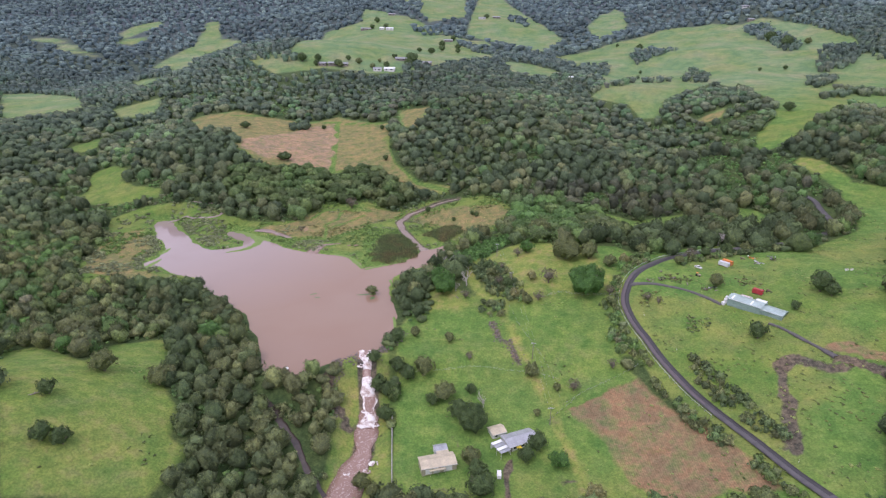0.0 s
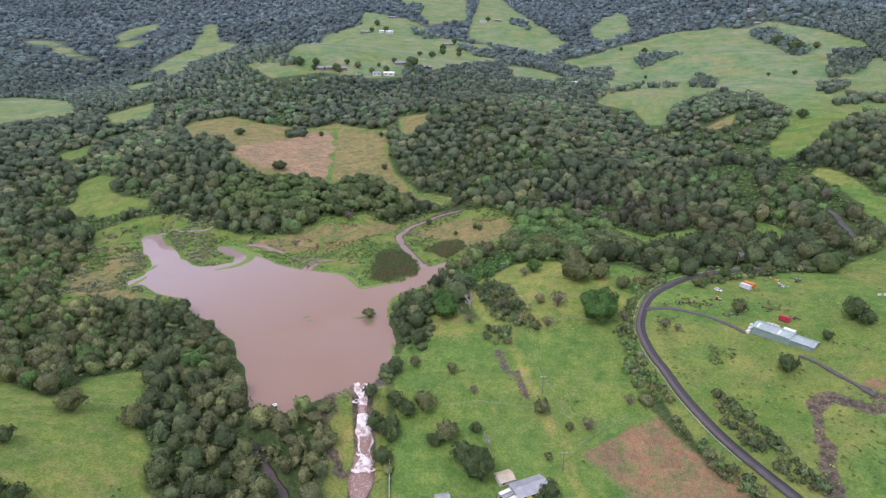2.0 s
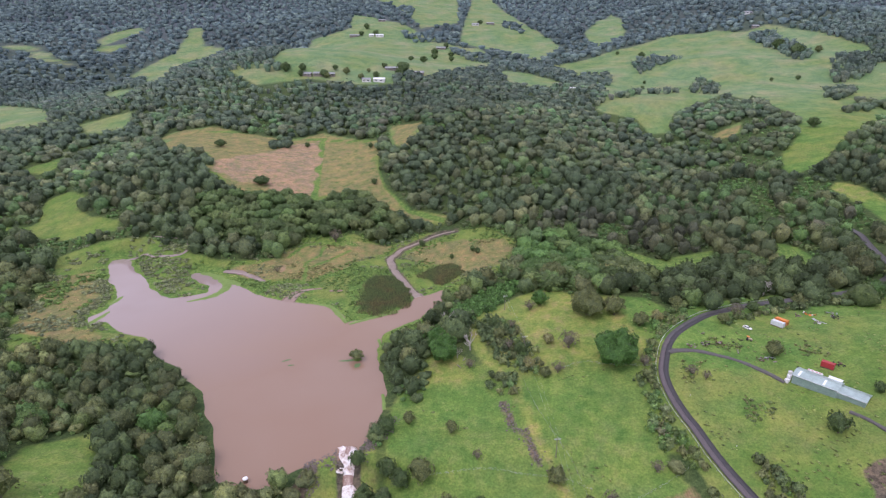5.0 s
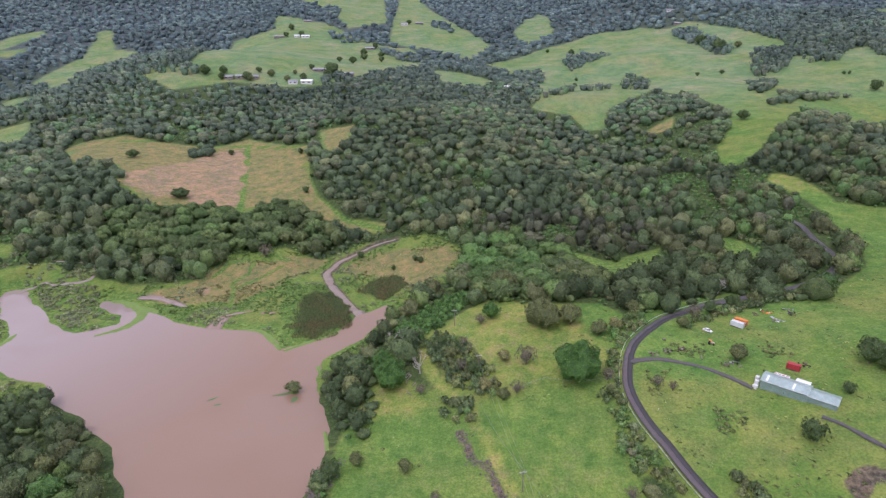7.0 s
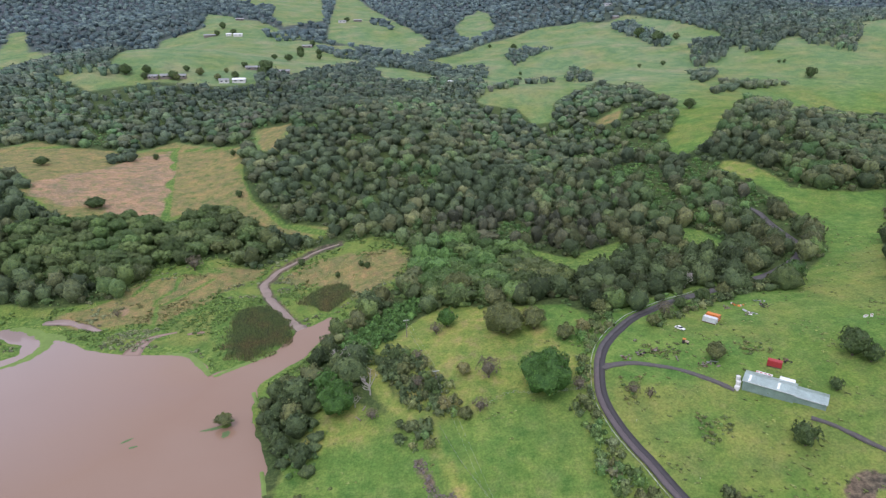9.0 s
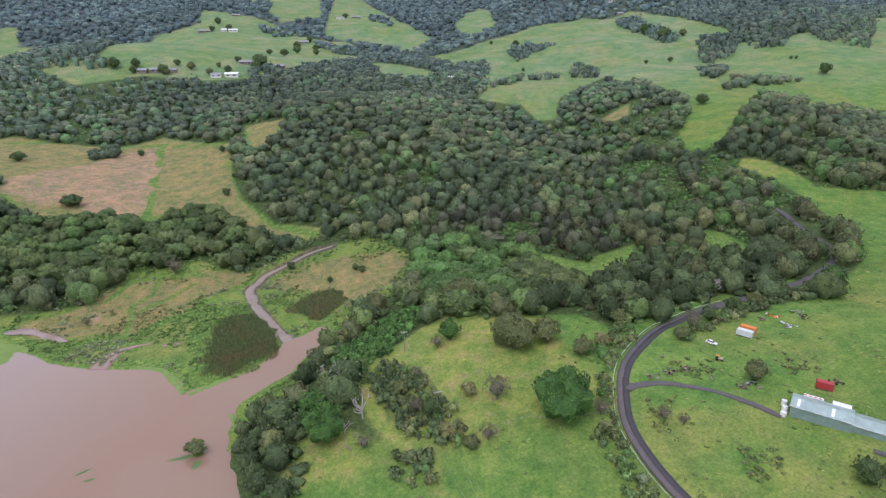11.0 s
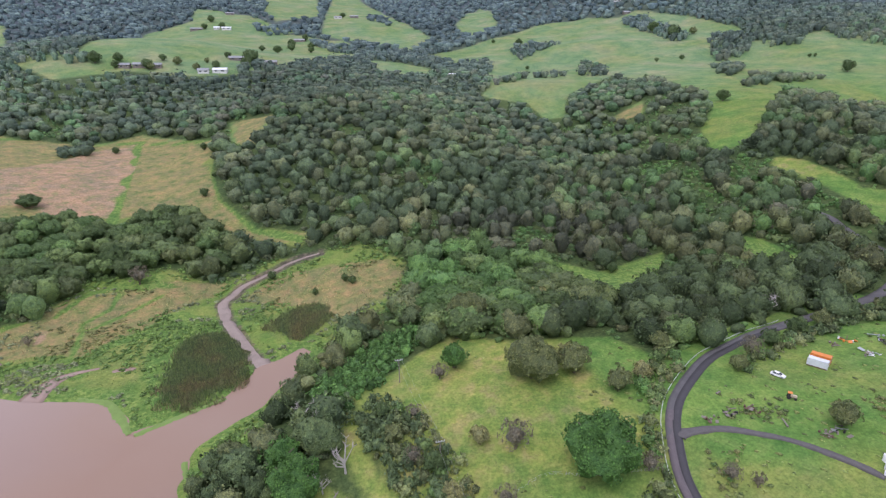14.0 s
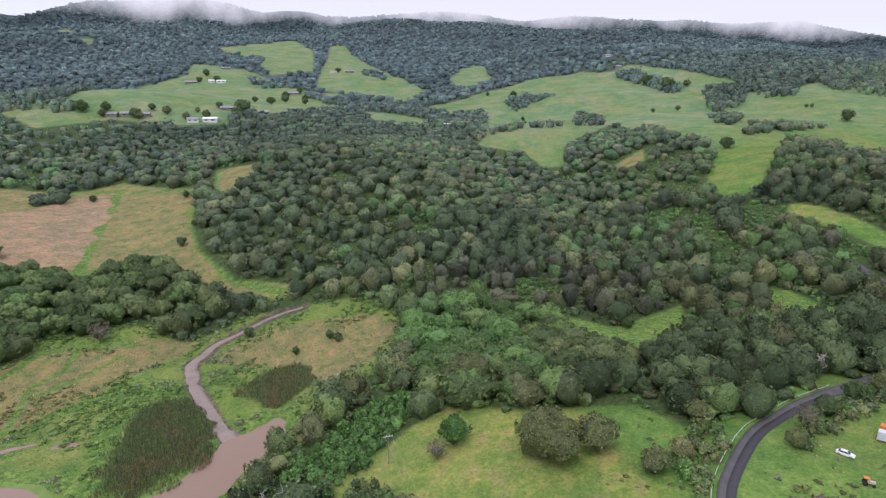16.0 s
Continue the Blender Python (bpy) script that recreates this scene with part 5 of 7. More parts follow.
def tussocks():
    """Rough tufts and weeds over the paddocks."""
    rng = np.random.default_rng(14)
    tuft = [crown_shape(rng, 12, 0.36, BALL_COARSE, 5, 0.7, 0.4) for _ in range(5)]
    x, y = scatter(-210, 330, 170, 470, 3.0, rng)
    thick = np.where(x > 108, 0.43, 0.7)
    ok = (is_open(x, y) > 2) & (value_noise(x, y, 16, 90) * 0.65 + value_noise(x, y, 5, 91) * 0.35 > thick) & (line_distance(x, y, ROAD_LINE) > 4.5) & (line_distance(x, y, DRIVE_LINE) > 3.5) & (inside(x, y, LAKE) < -3)
    x, y = x[ok], y[ok]
    r = rng.uniform(0.35, 1.2, len(x))
    tone = np.where((rng.uniform(0, 1, len(x)) < 0.35)[:, None], np.array((0.145, 0.195, 0.072)), np.array((0.19, 0.238, 0.085))) * rng.uniform(0.65, 1.35, (len(x), 1))
    grow("tussocks", x, y, r, r * rng.uniform(0.3, 0.6, len(x)), tone, tuft, rng, "rough grass tussocks and weeds in the paddocks", 0.0, "weeds")


tussocks()
STONE = plain("rock", (0.165, 0.14, 0.125), 0.9, 0, 0.4, 0.8, 0.6)


def rocks():
    """Loose riprap on the dam's face and along the gully, joined."""
    rng = np.random.default_rng(15)
    v0, f0 = BALL_COARSE
    spots = []
    x, y = spread(RIPRAP, 0.95, rng)
    spots += list(zip(x, y))
    for line in ([(-56, 268), (-48, 272), (-42, 276)], *TRACK_RUBBLE, [(-30, 285), (-33, 276)], [(-47, 266), (-36, 273), (-29, 283), (-25, 293)], [(-35, 272), (-26, 286), (-22, 296)]):
        for px, py in curve_points(line, 0.8):
            for _ in range(4):
                spots.append((px + rng.normal(0, 1.5), py + rng.normal(0, 1.5)))
    verts, faces = [], []
    for k, (x, y) in enumerate(spots):
        s = rng.uniform(0.2, 0.6)
        v = v0 * rng.uniform(0.6, 1.2, v0.shape) * s * (1, 1, 0.7)
        verts.append(v + (x, y, one_height(x, y) + 0.1))
        faces.append(f0 + k * len(v0))
    tagged(new("riprap", mesh_from("riprap", np.concatenate(verts), np.concatenate(faces), STONE)), "grey broken rocks heaped along the dam and gully", "rocks", kind="stuff")


rocks()

# floating weed on the lake, and the little island
WEED = plain("water_weed", (0.12, 0.19, 0.07), 0.8, 0, 0.35, 1.5, 0.3)


def weed_raft(x, y, long, wide, turn):
    rng = np.random.default_rng(int(abs(x * 7 + y)))
    n = 22
    verts = [(0, 0, 0.16)]
    for i in range(n):
        a = i / n * 2 * math.pi
        k = rng.uniform(0.7, 1.15)
        verts.append((math.cos(a) * long * k, math.sin(a) * wide * k, 0.03))
    faces = [(0, 1 + i, 1 + (i + 1) % n) for i in range(n)]
    ob = new("weed_raft", mesh_from("weed_raft", verts, faces, WEED, True))
    ob.matrix_basis = pose(x, y, 0.0, 0, 0, turn)
    return tagged(ob, "green raft of floating water weed on the lake", "water weed", "weed rafts on the lake")


LIME = plain("bright_weed", (0.17, 0.262, 0.062), 0.85, 0, 0.3, 0.35, 0.4)


def weed_band(line, widths, seed):
    """A ragged mat of weed along the water's edge, afloat."""
    pts = curve_points(line, 1.0)
    rng = np.random.default_rng(seed)
    width = np.interp(np.linspace(0, 1, len(pts)), np.linspace(0, 1, len(widths)), widths)
    verts, faces = [], []
    for i, (x, y) in enumerate(pts):
        (ax, ay), (bx, by) = pts[max(i - 1, 0)], pts[min(i + 1, len(pts) - 1)]
        d = math.hypot(bx - ax, by - ay)
        sx, sy = (by - ay) / d, -(bx - ax) / d
        for k, z in enumerate((0.0, 0.14, 0.24, 0.14, 0.0)):
            o = (k - 2) / 4 * width[i] * rng.uniform(0.7, 1.25)
            verts.append((x + sx * o, y + sy * o, z + rng.uniform(0.0, 0.1) * (0 < k < 4)))
    faces = [(i * 5 + k, i * 5 + k + 1, i * 5 + k + 6, i * 5 + k + 5) for i in range(len(pts) - 1) for k in range(4)]
    return tagged(new("weed_mat", mesh_from("weed_mat", verts, faces, LIME, True)), "bright lime green mat of weed along the lake edge", "water weed", "weed mats along the lake")


for k, (line, widths) in enumerate((([(-176, 474), (-165, 470), (-153, 459), (-149, 446), (-154, 433), (-167, 424)], [4, 8, 9, 6, 5, 1.5]), ([(-153, 463), (-137, 451), (-121, 440), (-106, 432)], [9, 6, 6, 3]), ([(-94, 428), (-82, 423), (-71, 417), (-63, 404), (-58, 394)], [4, 5, 4, 4, 2]), ([(-215, 418), (-214, 425), (-213, 432)], [1.5, 4, 1.5]), ([(-215, 389), (-212, 398), (-210, 409)], [3, 4, 1.5]), ([(-36, 374), (-33, 360)], [2, 1.2]), ([(-29, 318), (-27, 305)], [1.5, 2.2]), ([(-56, 393), (-40, 403), (-27, 410)], [2.5, 3, 2]))):
    weed_band(line, widths, 120 + k)

for wx, wy, wlong, ww, wt in ((-84, 350, 2.6, 0.7, 30), (-80.5, 345, 1.7, 0.8, 10), (-50, 350, 6.0, 1.0, 8), (-100, 272, 2.2, 1.6, 0), (-30, 352, 3.5, 0.8, -20), (-45, 345, 2.6, 1.6, 70)):
    weed_raft(wx, wy, wlong, ww, wt)

# ---- buildings and other made things ----


def part(name, bm, mat, parent, label=""):
    me = bpy.data.meshes.new(name)
    bmesh.ops.recalc_face_normals(bm, faces=bm.faces[:])
    bm.to_mesh(me)
    bm.free()
    me.materials.append(mat)
    ob = new(name, me)
    ob.parent = parent
    return tagged(ob, label)


def box(bm, x0, x1, y0, y1, z0, z1, m=None):
    """A box between two corners."""
    place = Matrix.Translation(((x0 + x1) / 2, (y0 + y1) / 2, (z0 + z1) / 2)) @ Matrix.Diagonal((x1 - x0, y1 - y0, z1 - z0, 1))
    return bmesh.ops.create_cube(bm, size=1, matrix=(m @ place) if m else place)["verts"]


def rod(bm, a, b, r, sides=6, r2=None):
    d = Vector(b) - Vector(a)
    q = d.to_track_quat("Z", "Y").to_matrix().to_4x4()
    bmesh.ops.create_cone(bm, cap_ends=True, segments=sides, radius1=r, radius2=r if r2 is None else r2, depth=d.length, matrix=Matrix.Translation((Vector(a) + Vector(b)) / 2) @ q)


def boxed(*dims, m=None):
    bm = bmesh.new()
    box(bm, *dims, m=m)
    return bm


def ribbed(name, colour, scale=5.0, rough=0.45, metal=0.35, axis="X"):
    """Corrugated painted steel: ribs as relief with groove shade in the colour, plus dirt and fading."""
    m, n, l, p = material(name)
    co = n.new("ShaderNodeTexCoord")
    w = n.new("ShaderNodeTexWave")
    w.bands_direction = axis
    w.inputs["Scale"].default_value = scale
    l.new(co.outputs["Object"], w.inputs["Vector"])
    big = noise_node(n, l, 0.35, 5, 0.6)
    r = ramp_node(n, l, big.outputs[0], [(0.3, tuple(c * 0.78 for c in colour)), (0.7, tuple(min(1, c * 1.1) for c in colour))])
    # shade of the ribs painted into the colour, in step with the relief
    shade = ramp_node(n, l, w.outputs["Color"], [(0.0, (0.86, 0.86, 0.86)), (1.0, (1.04, 1.04, 1.04))])
    l.new(mix_node(n, l, 1.0, r.outputs[0], shade.outputs[0], "MULTIPLY"), p.inputs["Base Color"])
    p.inputs["Roughness"].default_value, p.inputs["Metallic"].default_value = rough, metal
    bump_node(n, l, w.outputs["Color"], p, 0.6, 0.04)
    return m


TEAL_WALL = ribbed("teal_steel_wall", (0.34, 0.46, 0.44))
TEAL_ROOF = ribbed("teal_steel_roof", (0.45, 0.57, 0.54), 5.0, 0.4, 0.3)
CREAM_ROOF = ribbed("cream_steel_roof", (0.66, 0.58, 0.42), 5.0, 0.5, 0.1)
CREAM_WALL = ribbed("cream_steel_wall", (0.55, 0.49, 0.37), 5.0, 0.55, 0.1)
SILVER_ROOF = ribbed("zinc_roof", (0.50, 0.52, 0.55), 5.0, 0.38, 0.4)
WHITE_WALL = plain("white_weatherboard", (0.68, 0.68, 0.66), 0.6, 0, 0.15, 1.0, 0.1)
WHITE_PAINT = plain("white_paint", (0.80, 0.80, 0.79), 0.4, 0, 0.1, 1.5)
FAR_ROOF = ribbed("grey_roof", (0.32, 0.33, 0.35), 5.0, 0.5, 0.2)
RED_STEEL = plain("red_container_paint", (0.44, 0.045, 0.05), 0.5, 0.1, 0.3, 0.8, 0.1)
ORANGE_STEEL = plain("orange_container_paint", (0.72, 0.24, 0.05), 0.5, 0.1, 0.25, 0.8, 0.1)
PALE_STEEL = plain("white_container_paint", (0.68, 0.71, 0.74), 0.45, 0.1, 0.2, 0.8, 0.1)
DARK_GLASS, _, _, _glass = material("dark_window_glass")
_glass.inputs["Base Color"].default_value = (0.03, 0.04, 0.05, 1)
_glass.inputs["Roughness"].default_value = 0.06
RUBBER = plain("rubber", (0.025, 0.025, 0.025), 0.8, 0, 0.2, 4)
RUST = plain("rusty_scrap", (0.17, 0.11, 0.08), 0.9, 0.2, 0.5, 1.5, 0.4)
GALV = plain("galvanised_steel", (0.50, 0.53, 0.54), 0.4, 0.6, 0.2, 2.0)
TIMBER = plain("grey_timber", (0.24, 0.21, 0.18), 0.9, 0, 0.35, 2.0, 0.4)
CONCRETE = plain("concrete", (0.42, 0.40, 0.38), 0.85, 0, 0.25, 0.8, 0.3)
SKYLIGHT = plain("skylight_sheet", (0.82, 0.85, 0.86), 0.35, 0, 0.08, 1.0)
YELLOW = plain("yellow_awning", (0.72, 0.55, 0.04), 0.6, 0, 0.15, 2)
NEW_ASPHALT = plain("new_asphalt", (0.055, 0.052, 0.056), 0.75, 0, 0.3, 0.5, 0.3)


def gable_block(parent, x0, x1, y0, y1, base, eave, rise, wall, roof, over=0.35, sink=2.0, along="x", skylights=(), doors=(), windows=(), half=False):
    """Four walls and a pitched roof of two sheets (or one, half), as parts of a building. doors, windows: (side, from, to, bottom, top)."""
    top = base + eave
    t = 0.12
    for name, dims in (("wall", (x0, x1, y0, y0 + t)), ("wall", (x0, x1, y1 - t, y1)), ("wall", (x0, x0 + t, y0 + t, y1 - t)), ("wall", (x1 - t, x1, y0 + t, y1 - t))):
        bm = boxed(*dims, base - sink, top)
        part("wall", bm, wall, parent)
    ridge = top + rise
    if along == "x":
        mid = (y0 + y1) / 2 if not half else y1 + over
        for xe in (x0 + 0.03, x1 - 0.03 - t):
            bm = bmesh.new()
            pts = [(y0, top), (y1, top), (mid if not half else y1, ridge - 0.06)]
            vs = [bm.verts.new((xe + k * t, py, pz)) for k in (0, 1) for py, pz in pts]
            bm.faces.new(vs[:3]), bm.faces.new(vs[3:][::-1])
            for i in range(3):
                j = (i + 1) % 3
                bm.faces.new((vs[i], vs[j], vs[3 + j], vs[3 + i]))
            part("gable", bm, wall, parent)
        sides = ((y0 - over, mid, -1),) if half else ((y0 - over, mid, -1), (mid, y1 + over, 1))
        for ya, yb, s in sides:
            bm = bmesh.new()
            drop = rise * over / max(0.1, (mid - y0))
            za, zb = (top - drop, ridge) if s < 0 else (ridge, top - drop)
            for k in (0.0, 0.09):
                for xx, yy, zz in ((x0 - over, ya, za), (x1 + over, ya, za), (x1 + over, yb, zb), (x0 - over, yb, zb)):
                    bm.verts.new((xx, yy, zz + k + 0.02))
            bm.verts.ensure_lookup_table()
            v = bm.verts
            for f in ((0, 3, 2, 1), (4, 5, 6, 7), (0, 1, 5, 4), (1, 2, 6, 5), (2, 3, 7, 6), (3, 0, 4, 7)):
                bm.faces.new([v[i] for i in f])
            sheet = part("roof", bm, roof, parent)
            if s < 0:
                for sx in skylights:
                    bm = bmesh.new()
                    for k in (0.115, 0.13):
                        for xx, f in ((sx, 0.12), (sx + 0.9, 0.12), (sx + 0.9, 0.88), (sx, 0.88)):
                            bm.verts.new((xx, ya + (yb - ya) * f, za + (zb - za) * f + k))
                    bm.verts.ensure_lookup_table()
                    v = bm.verts
                    for f in ((0, 3, 2, 1), (4, 5, 6, 7), (0, 1, 5, 4), (1, 2, 6, 5), (2, 3, 7, 6), (3, 0, 4, 7)):
                        bm.faces.new([v[i] for i in f])
                    part("skylight", bm, SKYLIGHT, sheet, "translucent white roof sheet")
        bm = bmesh.new()
        rod(bm, (x0 - over, y0 - over - 0.08, top - 0.12), (x1 + over, y0 - over - 0.08, top - 0.12), 0.09)
        part("gutter", bm, WHITE_PAINT, parent)
        if not half:
            bm = bmesh.new()
            rod(bm, (x0 - over, mid, ridge + 0.1), (x1 + over, mid, ridge + 0.1), 0.12)
            part("ridge_cap", bm, roof, parent)
    for side, a, b, lo, hi in doors:
        bm = bmesh.new()
        for k in range(5):
            z0 = base + lo + (hi - lo) * k / 5
            if side == "front":
                box(bm, a, b, y0 - 0.05, y0 - 0.01, z0 + 0.02, z0 + (hi - lo) / 5 - 0.02)
            else:
                box(bm, x0 - 0.05, x0 - 0.01, a, b, z0 + 0.02, z0 + (hi - lo) / 5 - 0.02)
        part("roller_door", bm, TEAL_WALL if wall is TEAL_WALL else WHITE_PAINT, parent, "closed ribbed roller door")
    for side, a, b, lo, hi in windows:
        bm = bmesh.new()
        y = y0 - 0.06 if side == "front" else y1 + 0.06
        for dims in ((a, b, lo, lo + 0.07), (a, b, hi - 0.07, hi), (a, a + 0.07, lo + 0.07, hi - 0.07), (b - 0.07, b, lo + 0.07, hi - 0.07)):
            box(bm, dims[0], dims[1], y - 0.03, y + 0.03, base + dims[2], base + dims[3])
        w = part("window", bm, WHITE_PAINT, parent)
        part("pane", boxed(a + 0.07, b - 0.07, y - 0.01, y + 0.012, base + lo + 0.07, base + hi - 0.07), DARK_GLASS, w, "dark window glass")


def farm_shed():
    ob = tagged(new("machinery_shed"), "long pale teal corrugated steel machinery shed with a lower end", "shed")
    z = 21.0
    gable_block(ob, 0, 17.6, 0, 8.6, 0, 4.1, 1.1, TEAL_WALL, TEAL_ROOF, skylights=(1.6, 11.6), doors=(("front", 0.9, 4.4, 0, 3.6), ("front", 7.0, 11.0, 0, 3.5)))
    gable_block(ob, 17.6, 28.2, 0.5, 8.3, 0, 3.4, 0.9, TEAL_WALL, TEAL_ROOF, doors=(("front", 23.3, 26.6, 0, 2.8),))
    gable_block(ob, 11.5, 16.8, 8.6, 11.2, 0, 4.1, 0.3, TEAL_WALL, SKYLIGHT, 0.1)
    ob.matrix_basis = pose(157.6, 296.6, z, 0, 0, -48.4)
    for k, (lx, ly, r, h) in enumerate(((-1.7, 2.0, 0.95, 1.9), (-2.3, 4.9, 0.9, 1.9))):
        p = ob.matrix_basis @ Vector((lx, ly, 0))
        t = tagged(new("water_tank"), "white plastic water tank standing beside the shed", "tank", "white tanks beside the shed")
        bm = bmesh.new()
        rod(bm, (0, 0, -0.6), (0, 0, h), r, 20)
        rod(bm, (0, 0, h), (0, 0, h + 0.35), r, 20, r * 0.35)
        part("body", bm, WHITE_PAINT, t)
        bm = bmesh.new()
        rod(bm, (0, 0, h + 0.33), (0, 0, h + 0.45), r * 0.3, 14)
        part("lid", bm, GALV, t, "small round grey lid")
        t.location = (p.x, p.y, one_height(p.x, p.y))
    p = ob.matrix_basis @ Vector((-1.6, -0.4, 0))
    t = tagged(new("white_crate"), "white wooden crate lying beside the shed", "crate")
    part("box", boxed(-0.8, 0.8, -0.8, 0.8, -0.4, 1.3), WHITE_PAINT, t)
    part("lid", boxed(-0.86, 0.86, -0.86, 0.86, 1.3, 1.4), WHITE_PAINT, t)
    t.matrix_basis = pose(p.x, p.y, one_height(p.x, p.y), 0, 0, 25)
    p = ob.matrix_basis @ Vector((5.6, 10.6, 0))
    t = tagged(new("trailer"), "white box trailer with red panels parked behind the shed", "trailer")
    part("body", boxed(-2.8, 3.2, -0.8, 0.8, 0.7, 1.9), WHITE_PAINT, t)
    for k in range(4):
        part("panel", boxed(-2.8 + k * 1.5, -1.8 + k * 1.5, -0.84, -0.8, 0.95, 1.7), RED_STEEL, t, "red side panel")
        part("roof_panel", boxed(-2.8 + k * 1.5, -1.8 + k * 1.5, -0.45, 0.2, 1.9, 1.93), RED_STEEL, t, "red roof panel")
    for wx in (-1.6, 1.6):
        for wy in (-0.7, 0.7):
            bm = bmesh.new()
            rod(bm, (wx, wy - 0.12, 0.45), (wx, wy + 0.12, 0.45), 0.45, 16)
            part("wheel", bm, RUBBER, t)
    t.matrix_basis = pose(p.x, p.y, one_height(p.x, p.y) - 0.1, 0, 0, -48.4)


farm_shed()


def container(paint, label, x, y, turn, long=6.06):
    """A shipping container with ribbed sides, corner posts, doors and locking bars."""
    ob = tagged(new("shipping_container"), label, "container")
    w, h = 2.44, 2.59
    n = 22
    for s in (-1, 1):
        bm = bmesh.new()
        for k in range(n):
            x0 = -long / 2 + 0.12 + (long - 0.24) * k / n
            x1 = -long / 2 + 0.12 + (long - 0.24) * (k + 1) / n
            d = 0.03 if k % 2 else 0.0
            box(bm, x0, x1, s * (w / 2 - 0.06) - 0.02 + d * s, s * (w / 2 - 0.06) + 0.02 + d * s, 0.12, h - 0.1)
        part("side_panel", bm, paint, ob)
    bm = bmesh.new()
    for k in range(11):
        x0 = -long / 2 + 0.05 + (long - 0.1) * k / 11
        box(bm, x0, x0 + (long - 0.1) / 11, -w / 2 + 0.04, w / 2 - 0.04, h - 0.09, h - 0.04 + 0.03 * (k % 2))
    part("roof_panel", bm, paint, ob)
    for s in (-1, 1):
        for q in (-1, 1):
            part("corner_post", boxed(s * (long / 2) - 0.09, s * (long / 2) + 0.09, q * w / 2 - 0.09, q * w / 2 + 0.09, 0, h), paint, ob)
    part("floor_frame", boxed(-long / 2, long / 2, -w / 2, w / 2, -0.3, 0.12), RUST, ob)
    part("end_wall", boxed(-long / 2 + 0.02, -long / 2 + 0.08, -w / 2 + 0.1, w / 2 - 0.1, 0.12, h - 0.1), paint, ob)
    for s in (-1, 1):
        door = part("door", boxed(long / 2 - 0.07, long / 2 - 0.01, min(s * 0.02, s * 1.1), max(s * 0.02, s * 1.1), 0.14, h - 0.12), paint, ob)
        for side in (0.35, 0.85):
            bm = bmesh.new()
            rod(bm, (long / 2 + 0.03, s * side, 0.2), (long / 2 + 0.03, s * side, h - 0.2), 0.025)
            part("locking_bar", bm, GALV, door, "steel locking bar")
    ob.matrix_basis = pose(x, y, one_height(x, y) + 0.25, 0, 0, turn)
    return ob


container(PALE_STEEL, "white shipping container standing in the paddock grass", 175.6, 342.6, -55)
container(ORANGE_STEEL, "faded orange shipping container beside a white one", 178.6, 344.6, -55)
container(RED_STEEL, "dark red shipping container in grass behind the shed", 177.2, 303.0, -46, 5.2)


